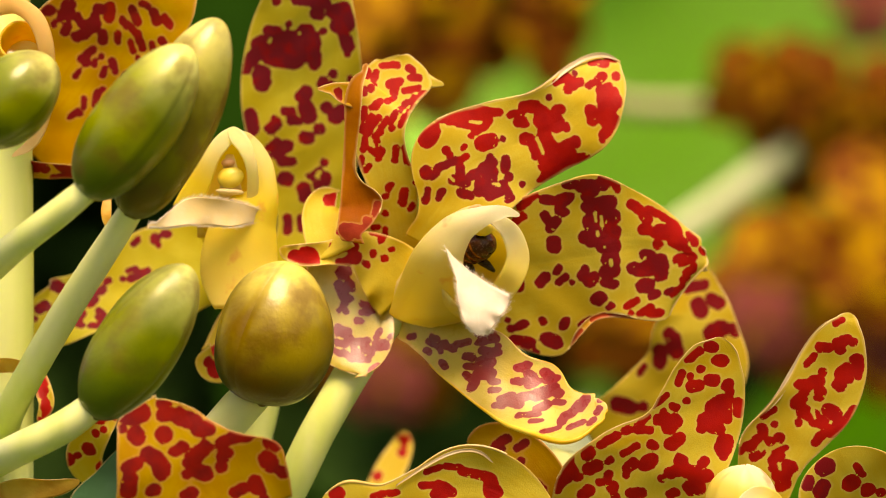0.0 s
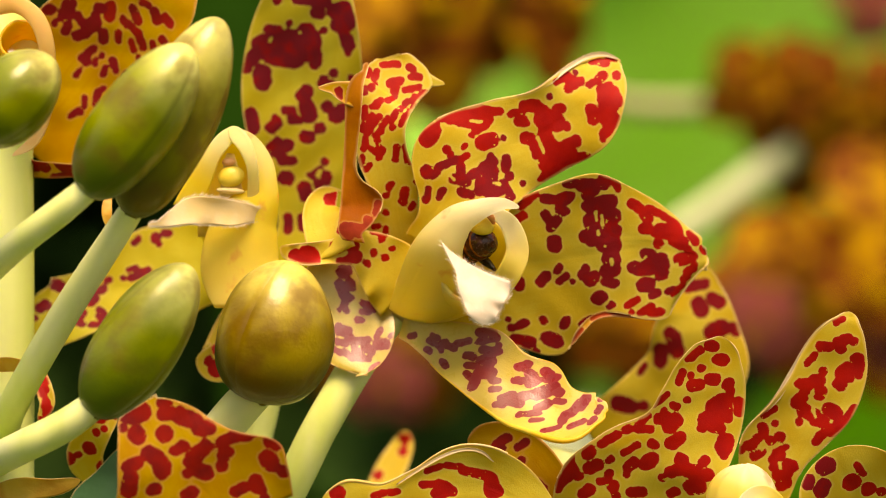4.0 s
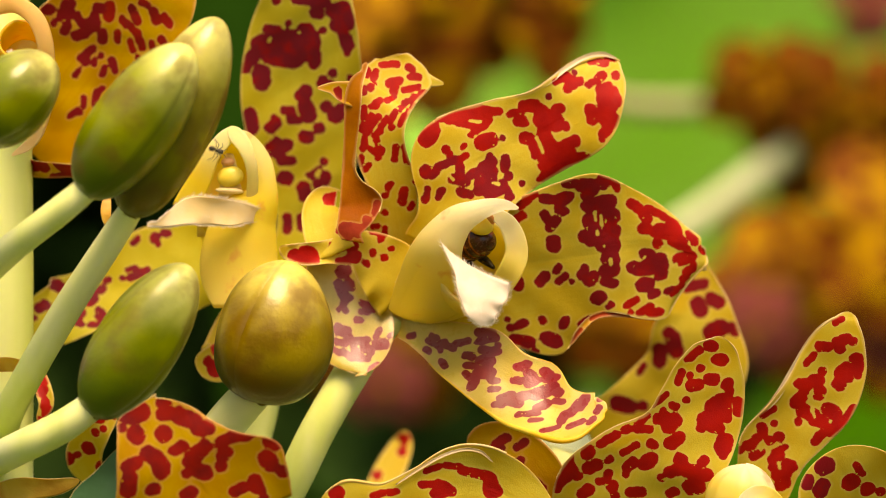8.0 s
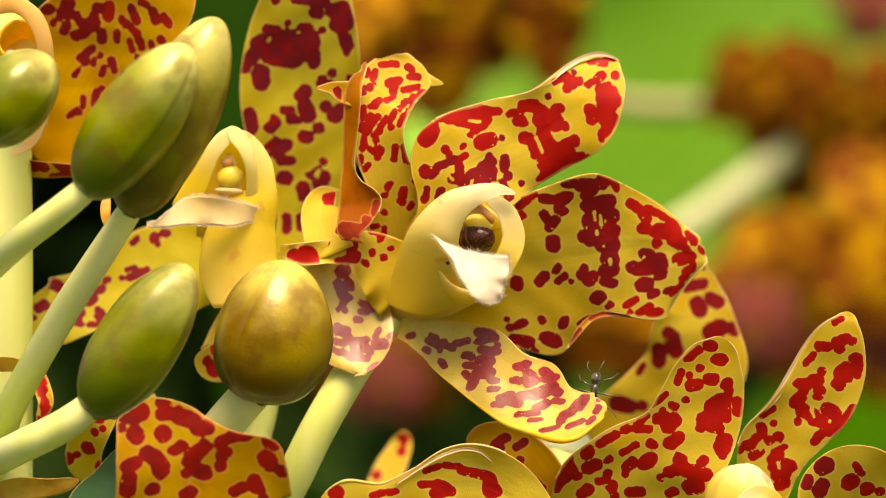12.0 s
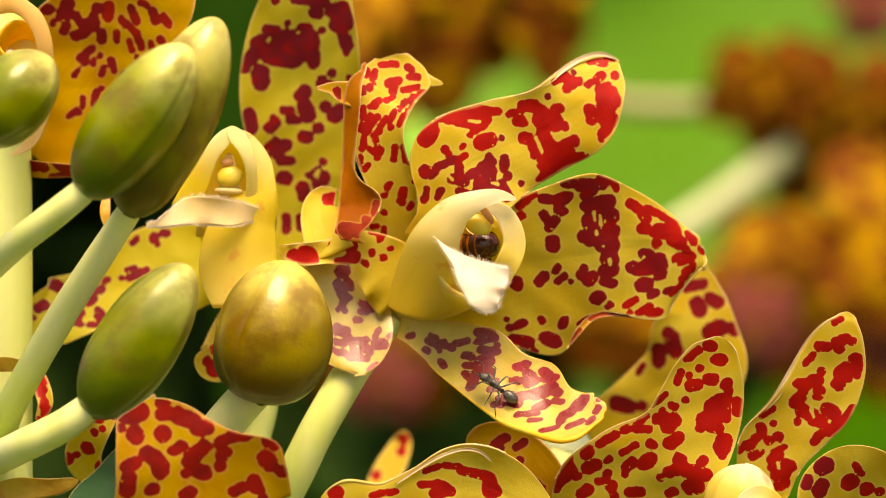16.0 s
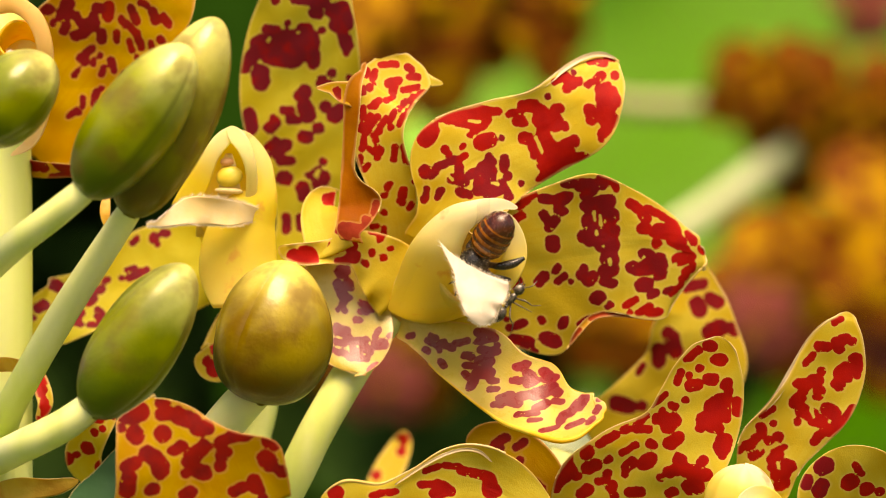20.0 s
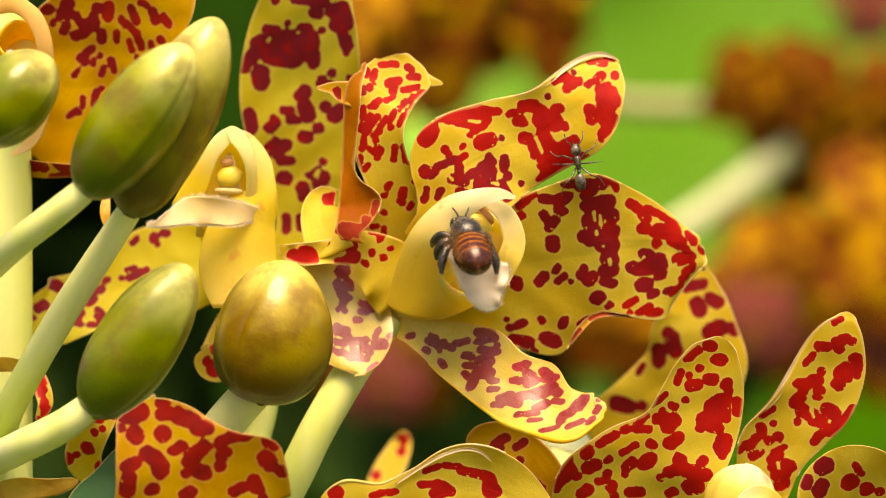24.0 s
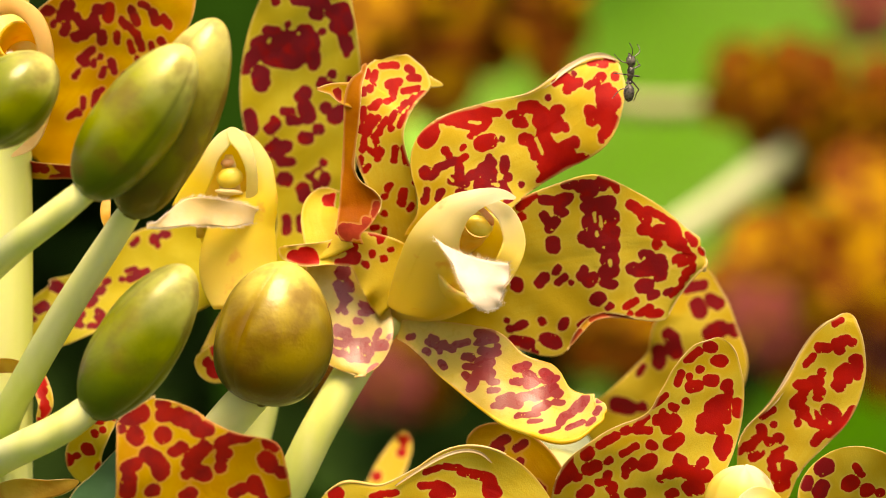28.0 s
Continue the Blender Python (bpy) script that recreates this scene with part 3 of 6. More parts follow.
# ---- the open flower in the middle ----
GROUP = "flowers on the stem"
middle = thing("orchid_flower", (-5.98, 6, -7.57), "open yellow orchid flower with dark red blotches and a cream lip", "flower", GROUP)
petal('dorsal_sepal', middle, [(-3.09, 3.0, 1.01, 1.32, 2.62, 0.0, 10.0, 0.0), (-0.78, 1.27, 4.66, 2.48, 6.4, -0.13, 11.96, 0.0), (2.03, 0.19, 8.17, 6.68, 6.53, -0.36, 8.45, 0.0), (6.18, 0.38, 10.78, 5.83, 5.8, 5.26, 3.22, 0.0), (11.05, 1.34, 12.94, 4.89, 5.01, 10.3, -2.92, 0.0), (14.98, 2.12, 15.45, 4.7, 5.13, 6.47, -9.01, 0.0), (17.58, 3.08, 18.12, 4.34, 3.2, 0.7, -9.4, 0.0), (19.1, 4.25, 20.2, 2.93, 1.26, -0.64, -4.26, 0.0), (19.57, 4.78, 20.92, 1.66, 0.28, -0.04, -1.11, 0.0), (19.71, 4.92, 21.15, 0.06, 0.14, -0.02, -0.37, 0.0), (19.76, 4.97, 21.21, 0.04, 0.09, -0.01, -0.14, 0.0), (19.78, 4.99, 21.24, 0.0, 0.03, -0.0, -0.05, 0.0), (19.79, 5.0, 21.25, 0.0, 0.0, 0.0, 0.0, 0.0)], [(9.09, 5.62, 0.94, 9.74, 5.93), (11.06, 6.65, 0.5, 11.73, 5.71), (11.73, 6.1, 1.0, 13.8, 5.2), (12.42, 5.16, 0.88, 13.8, 3.76), (13.8, 5.74, 0.38, 15.97, 4.01), (14.51, 4.2, 0.56, 14.51, 3.68), (13.11, 3.33, 0.5, 13.8, 3.59), (12.42, 3.06, 0.25), (13.11, 1.85, 0.81, 13.8, 1.61), (9.74, 3.27, 0.44), (9.74, 2.66, 0.19), (11.06, 2.42, 0.19, 11.06, 2.42), (10.39, 1.43, 0.31, 11.06, 1.41), (16.72, 3.42, 0.31, 18.21, 3.09), (17.47, 2.38, 0.56, 18.21, 2.01), (18.93, 3.63, 0.63, 20.29, 3.07), (20.29, 2.92, 0.63, 20.95, 1.74), (20.29, 1.46, 1.01, 21.59, 0.29), (22.22, -0.47, 0.31, 22.22, -0.93), (20.29, 1.17, 0.63, 19.62, -0.3), (19.62, -0.15, 0.75, 19.62, -1.82), (17.47, 0.32, 0.63, 18.21, -0.16), (18.21, -1.1, 0.57, 18.21, -1.88)], ripple=(0.5, 2.2, 1), edge_wide=(0.2, 0.09), plum=[(7.16, 3.22, 0.69, 7.16, 3.06), (8.45, 2.49, 0.38, 9.74, 1.84), (7.16, 2.41, 0.38, 7.81, 2.32), (5.86, 1.87, 0.31, 5.21, 1.68), (4.57, 1.53, 0.38), (9.74, 0.82, 0.44, 9.09, 0.2), (8.45, 0.38, 0.5, 9.09, -0.79), (6.51, 0.56, 0.31, 5.86, 0.47), (7.81, -1.21, 0.38, 8.45, -2.2), (11.73, -0.57, 0.5, 13.11, -0.54), (10.39, -0.58, 0.5, 11.06, -0.77), (11.73, -1.51, 1.19, 11.06, -2.49), (14.51, -1.05, 0.44, 13.8, -1.95), (11.06, -3.45, 0.75, 12.42, -3.51), (9.74, -2.56, 0.56), (13.11, -3.44, 0.38, 13.11, -4.53), (13.11, -5.08, 0.38), (13.11, 0.0, 0.38, 13.11, -0.18), (13.8, -2.84, 0.44), (12.42, -4.99, 0.25), (15.23, -4.28, 0.19), (22.22, 3.17, 0.13), (15.23, 1.2, 0.19), (27.55, 3.25, 0.13)], gaps=[(18.93, 2.27, 0.19, 18.93, 1.06), (18.93, -0.15, 0.13, 18.93, -2.0), (20.95, -0.91, 0.25, 20.95, -1.67), (13.11, 4.62, 0.09, 13.8, 3.94), (8.45, 0.96, 0.13, 8.45, 0.38), (11.73, -2.64, 0.13, 12.42, -3.14)], flecks=[(18.21, -4.54, 0.57, 18.93, -4.15), (18.93, -3.23, 1.13, 20.95, -3.65), (20.95, -2.43, 0.63, 22.22, -2.64), (20.95, -3.95, 0.63, 22.22, -4.97), (18.93, -4.15, 0.76, 20.29, -4.69), (17.47, -4.64, 0.25, 18.93, -5.08), (22.22, 1.58, 0.5, 22.84, 1.29), (24.01, 4.15, 0.31, 26.13, 3.49), (26.13, 3.49, 0.69, 26.13, 2.65), (26.13, 2.51, 0.44, 27.1, 2.19), (25.1, 2.54, 0.5), (30.26, 2.52, 0.25, 31.45, 1.34), (30.85, 1.59, 0.51, 31.09, 1.33), (31.96, 1.21, 0.13, 32.21, 0.61), (30.57, -0.57, 0.44), (28.8, 0.76, 0.44, 29.57, 0.58), (27.99, 1.06, 0.32, 27.55, 1.22), (28.8, -0.61, 0.57, 27.99, -0.2), (28.8, -1.3, 0.57, 27.99, -2.44), (27.55, -1.21, 0.95, 27.1, -2.15), (25.62, -0.86, 0.63, 25.1, -1.8), (26.13, -2.32, 1.01, 26.13, -3.14), (25.1, -3.9, 0.57, 26.62, -3.46), (24.56, -4.32, 0.32)], step=0.13)
petal('petal', middle, [(-1.53, 7.0, -5.04, 2.14, 3.15, 4.0, 0.0, 0.0), (4.82, 4.8, -2.94, 5.81, 8.38, 10.57, 8.28, 0.0), (10.53, 3.17, -1.63, 7.92, 10.84, 14.11, 7.21, 0.0), (14.73, 2.49, -0.89, 8.94, 7.47, 14.23, 3.39, 0.0), (17.98, 2.35, -0.31, 9.15, 6.94, 13.32, 1.31, 0.0), (21.93, 2.67, 0.05, 6.23, 7.84, 9.97, -3.12, 0.0), (26.38, 3.64, -0.26, 3.2, 7.57, 5.26, -8.53, 0.0), (28.64, 4.55, -0.72, 1.99, 2.72, 1.8, -6.25, 0.0), (29.26, 4.86, -0.69, 0.84, 1.67, 0.56, -1.57, 0.0), (29.46, 4.95, -0.7, 0.08, 1.05, 0.18, -0.53, 0.0), (29.52, 4.98, -0.7, 0.05, 0.3, 0.07, -0.2, 0.0), (29.55, 4.99, -0.7, 0.03, 0.41, 0.02, -0.07, 0.0), (29.56, 5.0, -0.7, 0.0, 0.0, 0.0, 0.0, 0.0)], [(22.25, 8.3, 0.31, 22.77, 6.89), (23.83, 5.21, 0.5, 24.38, 4.55), (25.51, 4.57, 0.32, 28.53, 3.11), (24.92, 3.81, 0.57, 25.51, 3.29), (24.92, 2.29, 0.63, 25.51, 2.29), (26.75, 1.97, 0.82, 28.53, 2.17), (26.75, 0.74, 0.57), (28.53, 1.23, 0.76, 29.48, 1.0), (29.88, 0.63, 0.38, 30.24, 0.32), (30.24, 2.06, 0.44, 30.88, 1.45), (31.97, 0.83, 0.19, 32.51, 0.36), (29.48, -0.93, 0.63, 30.88, -0.41), (31.4, -1.22, 0.38), (30.88, -2.2, 0.44, 31.4, -1.52), (30.58, -3.06, 0.32, 31.15, -2.52), (29.48, -4.85, 0.32, 30.88, -3.71), (22.77, -6.31, 0.32, 24.38, -5.85), (24.92, -7.26, 0.38, 26.75, -6.56), (26.75, -7.16, 0.44, 27.97, -7.12), (23.3, -7.19, 0.19), (12.89, 7.07, 0.44, 14.27, 8.03), (12.13, 5.53, 0.44, 12.89, 5.89)], ripple=(0.8, 2.4, 2), edge_wide=(0.09, 0.2), plum=[(18.13, 8.61, 0.5, 19.84, 8.37), (19.42, 7.9, 0.56, 20.28, 8.1), (21.23, 8.28, 0.63, 21.23, 7.84), (19.84, 6.75, 0.69, 20.28, 7.18), (19.84, 5.58, 0.82, 21.73, 5.63), (19.84, 3.72, 1.01, 21.73, 3.9), (19.84, 2.56, 0.88, 21.73, 2.17), (19.0, 2.31, 0.5, 18.57, 2.06), (19.42, 1.39, 0.5), (20.74, 0.92, 1.01, 21.73, 0.65), (21.23, -0.7, 0.95, 21.23, -0.87), (20.74, -2.26, 0.88, 21.23, -2.1), (19.0, -2.58, 0.63, 18.57, -2.96), (20.28, -3.45, 0.51, 21.23, -3.67), (15.49, 7.26, 0.5, 16.06, 7.16), (16.6, 6.59, 0.69, 17.65, 6.95), (16.6, 5.93, 0.5, 17.13, 5.56), (18.13, 7.03, 0.5), (14.89, 5.46, 0.44, 15.49, 4.27), (16.06, 4.56, 0.57, 15.49, 3.85)], deep=[(15.49, 1.71, 0.76, 15.49, 2.14), (14.89, -1.25, 0.38, 15.49, -0.95), (14.89, -2.5, 0.38, 16.06, -1.99), (16.6, -2.67, 0.25), (12.89, -2.17, 0.57, 13.6, -1.61), (10.49, -2.04, 0.63, 10.49, -1.53), (9.62, -1.95, 0.32), (17.65, -2.21, 0.44, 18.13, -1.6), (19.0, -5.17, 0.7, 19.42, -4.98), (20.28, -6.22, 0.25, 20.74, -6.07), (12.13, -6.45, 0.38, 12.13, -6.72), (14.89, -7.01, 0.44, 14.27, -7.59), (12.13, -8.6, 0.76, 12.89, -9.22), (7.83, -5.49, 0.25), (7.83, -6.59, 0.44), (8.73, -6.5, 0.44, 9.62, -6.34), (7.83, -7.91, 0.57, 9.62, -8.54), (8.73, -9.28, 0.51, 9.62, -9.03), (10.49, -9.93, 0.32), (17.65, -7.35, 0.25, 16.6, -7.82)], dusky=[(23.83, -2.12, 0.63, 24.92, -2.36), (25.51, -0.59, 0.57, 26.12, -0.79), (26.12, -1.98, 0.95, 27.37, -1.79), (27.37, -0.8, 0.51), (27.37, -2.98, 0.44, 27.97, -2.77), (25.51, -4.15, 0.76, 26.12, -3.97), (26.75, -5.17, 0.44, 27.37, -4.97), (28.53, -4.7, 0.32, 29.04, -4.42)], gaps=[(20.28, 4.63, 0.13, 20.28, 3.71), (20.74, 4.12, 0.13, 20.74, 2.98), (20.28, 2.55, 0.13, 20.28, 2.08), (20.74, 0.69, 0.19), (21.23, -0.87, 0.13, 21.23, -1.57), (28.53, -2.94, 0.38, 29.04, -1.73), (25.51, -0.99, 0.09), (16.06, 6.29, 0.09, 16.06, 5.64)], step=0.16)
petal('lateral_sepal', middle, [(-5.0, 4.0, -9.43, 1.6, 0.5, -4.0, 0.0, 0.0), (-3.28, 2.59, -9.88, 2.32, 1.0, -3.5, 10.83, 0.0), (-1.15, 0.79, -10.59, 2.89, 1.85, -6.23, 15.01, 0.0), (1.36, -1.28, -11.6, 3.86, 2.92, -11.48, 14.0, 0.0), (3.93, -3.17, -12.87, 4.56, 3.58, -16.24, 14.0, 0.0), (6.87, -5.03, -14.49, 3.67, 4.14, -21.0, 14.0, 0.0), (9.78, -6.79, -16.04, 4.24, 4.65, -25.76, 14.0, 0.0), (12.29, -8.41, -17.12, 2.83, 4.57, -30.52, 14.0, 0.0), (14.53, -9.56, -17.61, 2.46, 4.52, -35.77, 15.01, 0.0), (16.32, -10.19, -17.54, 2.39, 2.19, -38.5, 10.83, 0.0), (17.08, -10.31, -17.26, 1.6, 0.92, -38.23, 4.89, 0.0), (17.48, -10.36, -17.09, 0.93, 0.48, -38.03, 1.54, 0.0), (17.69, -10.4, -17.02, 0.0, 0.0, -38.0, 0.0, 0.0)], [(15.99, 2.07, 0.37, 16.97, 2.8), (16.48, 0.48, 0.37, 17.46, 1.02), (17.46, 2.04, 0.49, 18.41, 1.8), (18.41, 0.9, 0.37, 18.86, 1.84), (18.86, 3.12, 0.43, 19.74, 3.12), (19.74, 2.38, 0.31, 20.56, 3.12)], edge_wide=(0.08, 0.4), edge_mat=GOLD_RIM, mats=(PETAL_GLOSS, PETAL_BACK), plum=[(1.55, -0.04, 0.19, 2.22, 0.2), (4.16, 0.23, 0.19, 5.01, 0.12), (4.58, 0.72, 0.25, 5.45, 0.78), (5.9, 0.13, 0.31, 6.37, 0.71), (6.37, -0.3, 0.25), (6.84, 0.44, 0.19, 7.8, 0.48), (4.58, -0.73, 0.31, 5.01, -0.86), (7.32, -1.46, 0.31, 8.27, -1.74), (7.8, 1.12, 0.31, 9.2, 1.93), (9.66, 3.26, 0.44, 11.03, 4.1), (10.11, 2.43, 0.31, 11.98, 3.57), (12.46, 3.14, 0.25), (9.66, 0.36, 0.37, 10.57, 0.57), (11.03, 1.76, 0.37, 12.96, 2.5), (11.5, 0.59, 0.5, 12.46, 1.37), (10.57, -0.58, 0.31, 11.5, -0.15), (12.96, 0.19, 0.56, 12.96, 1.15), (12.46, -0.64, 0.75, 13.47, -0.17), (11.03, -1.49, 0.31, 11.98, -1.56), (12.96, -1.79, 0.5, 12.96, -2.6), (14.49, -0.86, 0.31, 15.0, -0.35), (15.0, -1.75, 0.25, 15.5, -1.25)], dusky=[(16.48, -2.03, 0.31, 17.46, -0.96), (17.46, -1.91, 0.49, 18.86, -1.6), (18.41, -0.99, 0.55, 19.74, 0.55), (19.74, 0.37, 0.74, 20.96, 1.82), (16.48, -3.13, 0.18, 17.46, -2.67), (19.74, -2.84, 0.31, 21.35, -1.61), (20.96, -1.01, 0.49, 21.35, 0.0), (21.35, -2.82, 0.24, 22.08, -2.2), (22.08, 0.69, 0.25, 23.1, 0.83), (20.96, 1.82, 0.49, 22.08, 1.65)], deep=[(23.1, -3.58, 0.3, 24.03, -2.42), (24.03, -1.61, 0.49, 24.03, -0.61), (24.6, -0.4, 0.49, 25.13, 1.08), (25.37, 0.64, 0.55, 25.84, 1.8), (25.13, -2.19, 0.24, 26.07, -1.2), (27.42, -0.08, 0.31, 27.88, 0.24), (28.3, 1.25, 0.24), (26.86, -1.6, 0.18, 27.17, -0.89)], step=0.16)
petal('lateral_sepal', middle, [(-7.63, 6.0, -1.34, 1.2, 6.29, 0.0, 0.0, 0.0), (-8.61, 5.14, -3.98, 2.62, 7.07, 0.0, 12.2, 0.0), (-9.08, 4.27, -6.68, 3.38, 6.08, 0.0, 15.04, 0.0), (-9.21, 3.4, -9.07, 3.77, 5.72, 0.0, 14.46, 0.0), (-9.16, 2.57, -11.09, 3.37, 4.98, 0.0, 11.7, 0.0), (-9.02, 1.88, -12.65, 2.37, 3.12, 0.0, 5.34, 0.0), (-8.9, 1.44, -13.54, 1.27, 0.95, 0.0, -0.34, 0.0), (-8.82, 1.27, -13.89, 0.27, 1.13, 0.0, -0.33, 0.0), (-8.8, 1.22, -13.99, 0.36, 0.19, 0.0, -0.01, 0.0), (-8.8, 1.21, -14.01, 0.12, 0.06, 0.0, -0.0, 0.0), (-8.8, 1.21, -14.01, 0.04, 0.02, 0.0, 0.0, 0.0), (-8.8, 1.2, -14.02, 0.02, 0.01, 0.0, 0.0, 0.0), (-8.8, 1.2, -14.02, 0.0, 0.0, 0.0, 0.0, 0.0)], [(5.22, -0.18, 0.25, 5.22, 0.37), (5.83, 0.87, 0.19, 5.83, 1.26), (6.42, 0.0, 0.19, 6.42, 0.7), (5.83, 0.39, 0.25), (6.99, -0.5, 0.16, 6.99, 0.0), (13.39, 0.97, 0.38, 12.95, 1.66)], mats=(PETAL_GLOSS, PETAL_BACK), plum=[(2.64, -3.43, 0.38, 1.98, -3.18), (2.64, -2.82, 0.44, 1.98, -2.58), (1.98, -1.19, 0.19), (3.94, -2.94, 0.57, 4.58, -2.26), (3.28, -2.01, 0.38, 3.94, -1.57), (5.22, -1.98, 0.38, 4.58, -1.69), (5.83, -2.26, 0.32, 6.42, -1.87), (6.42, -2.55, 0.25), (8.09, -2.64, 0.19, 8.6, -1.46), (8.6, -3.08, 0.25, 9.1, -1.11), (9.58, -2.78, 0.19, 10.04, -1.8), (9.58, -1.08, 0.32, 9.58, 0.73), (10.47, 0.29, 0.44, 10.88, 1.02), (10.47, -0.86, 0.19, 10.88, -0.41), (9.1, 1.7, 0.16, 8.6, 2.15), (9.1, 3.29, 0.19, 9.1, 3.61)], dusky=[(10.47, 1.75, 0.57, 10.47, 2.62), (10.47, -3.45, 0.25, 10.88, -2.45), (10.88, -1.9, 0.19, 11.63, 0.0), (11.63, -1.25, 0.25, 11.97, 0.59)], step=0.16)
petal("petal_base", middle, [(-3.91, 3, -4.48, 4.42, 3.79, 0, 0, 0), (-6.3, 2.4, -2.08, 3.91, 3.53, 0, 10, 0), (-9.32, 2, -0.31, 2.14, 2.52, 0, 14, 0), (-12.08, 1.6, -0.31, 1.38, 1.51, 0, 20, 0), (-15.31, 0.6, -0.56, 1.26, 1.26, 0, 20, 0), (-17.17, 0, -0.31, 0.88, 0.88, 0, 10, 0), (-18.15, -0.4, 0.19, 0, 0, 0, 0, 0)], [(13.09, 0.3, 1.21), (14.49, 0.25, 0.68), (12.38, 0.57, 0.68), (9.83, -0.47, 0.69), (8.72, -0.7, 0.59), (8.01, -0.37, 0.65), (7.65, 0.69, 0.76), (8.72, 1.22, 0.63), (9.45, 1.14, 0.46), (5.96, -2.87, 0.33), (5.47, -3.03, 0.4), (5.47, -2.19, 0.34), (5.47, -0.52, 0.37), (4.44, -0.8, 0.37), (6.43, -2.7, 0.4), (4.44, -1.95, 0.29), (5.47, 0.94, 0.31)], ripple=(0.5, 5, 1))
petal('petal', middle, [(-4.58, 6, -1.84, 2.93, 2.93, 0, 0, 0), (-4.88, 4.89, 0.95, 3.9, 2.63, 0, 5.95, 0), (-5.29, 3.78, 3.8, 3.35, 2.51, 0, 10.69, 0), (-5.93, 2.6, 6.84, 2.38, 3.11, 0, 12.87, 0), (-6.51, 1.7, 9.53, 2.82, 2.74, 0, 15.08, 0), (-6.97, 1.14, 11.76, 2.93, 2.69, 0, 17.9, 0), (-6.93, 0.89, 13.85, 2.79, 2.7, 0, 16.23, 0), (-6.49, 0.95, 15.71, 3.11, 2.84, 0, 10.97, 0), (-6.14, 1.38, 16.64, 3.63, 2.92, 0, 7.17, 0), (-5.8, 1.99, 17.17, 3.77, 2.92, 0, 4.08, 0), (-5.51, 2.36, 18.18, 3.74, 3.58, 0, 1.46, 0), (-5.26, 2.65, 19.29, 3.65, 4.05, 0, -0.15, 0), (-5.01, 2.9, 20.43, 2.96, 3.3, 0, -0.16, 0), (-4.92, 3.03, 21.26, 2.58, 1.75, 0, 0, 0), (-5, 3.01, 21.64, 2.93, 0.46, 0, 0, 0), (-5.05, 3, 21.84, 0, 0, 0, 0, 0)], [(23.87, 1.89, 0.32, 24.4, 0.28), (23.09, 2.34, 0.27, 22.02, 2.43), (21.33, 2.26, 0.32, 19.88, 2.38), (22.96, 3.29, 0.18, 21.75, 3.37), (20.92, 3.21, 0.18, 19.38, 2.74), (24.2, -1.14, 0.36, 24.1, -1.51), (23.22, -1.59, 0.32, 23.49, -2.5), (22.02, 0.56, 0.41, 22.56, -0.4), (21.05, -0.16, 0.36, 21.75, -0.18), (19.63, 0.0, 0.27, 20.55, -0.29), (21.61, -1.22, 0.18, 22.29, -2.7), (18.04, 2.21, 0.23, 16.91, 1.82), (18.3, 1.5, 0.14, 19.24, 0.84), (19.24, 0.84, 0.18, 18.53, 1.07), (16.63, 1.81, 0.27, 17.48, 1.29), (16.05, 2.11, 0.14), (16.63, 1.11, 0.23, 17.48, 0.43), (15.45, 1.73, 0.18, 16.34, 1.12), (14.51, 2.05, 0.14, 15.14, 1.75), (18.93, -1.57, 0.23, 20.67, -1.9), (20.79, -2.23, 0.23, 21.19, -2.58), (17.2, -0.95, 0.23, 18.53, -1.27), (21.33, -2.98, 0.14, 22.02, -3.52)], step=0.16, flecks=[(17.2, -2.18, 0.18, 18.3, -2.39), (20.55, -2.74, 0.14, 18.74, -2.56), (16.63, -1.21, 0.18), (16.63, -0.13, 0.18, 17.48, -0.55), (15.45, 0.72, 0.18, 16.05, 0.0), (14.82, 0.44, 0.23), (14.19, 1.17, 0.18), (13.86, 0.88, 0.18, 14.19, 0.29), (13.19, 0.58, 0.23, 13.86, 0.0), (13.19, 2.75, 0.23, 13.53, 2.47), (12.07, 2.23, 0.18, 12.46, 1.84), (13.86, -1.61, 0.18, 12.46, -1.23), (13.53, -2.69, 0.41, 12.07, -2.49), (9.94, -0.16, 0.18, 9.48, 0.24), (8.52, -1.5, 0.41, 7.5, -0.97), (6.99, -1.99, 0.23, 6.49, -1.79), (9.48, -2.96, 0.18), (8.52, 0.65, 0.09, 8.52, 0.78), (6.49, 1.14, 0.18, 6.49, 1.3), (7.5, 1.91, 0.23), (5.06, 2.71, 0.18, 5.06, 2.17), (4.59, 1.49, 0.14, 3.21, 1.76), (3.21, 2.34, 0.14, 2.74, 2.13), (1.37, 2.97, 0.18), (1.37, 2.27, 0.14, 0.91, 2.15)])
petal("petal_tip", middle, [(-3.92, 3.6, 19.03, 1.14, 1.01, 0, 0, 0), (-2.4, 3.2, 18.88, 1.07, 0.95, 0, 0, 0), (-1.26, 3, 18.62, 0.63, 0.51, 0, 0, 0), (0.06, 2.6, 18.41, 0, 0, 0, 0, 0)], [], mats=(PETAL, PETAL_BACK), edge_wide=(0.05, 0.05))
petal("margin_tip", middle, [(-9.39, -0.4, 17.21, 1.63, 1.5, 0, 0, 0), (-10.75, -1, 17.31, 1.38, 1.25, 0, 16, 0), (-12.11, -1.4, 17.67, 0.62, 0.81, 0, 10, 0), (-13.11, -1.6, 17.79, 0.37, 0.37, 0, 0, 0), (-13.91, -1.8, 17.78, 0, 0, 0, 0, 0)], [(1.89, 0.74, 0.28, 2.36, 0)], mats=(AMBER, AMBER))
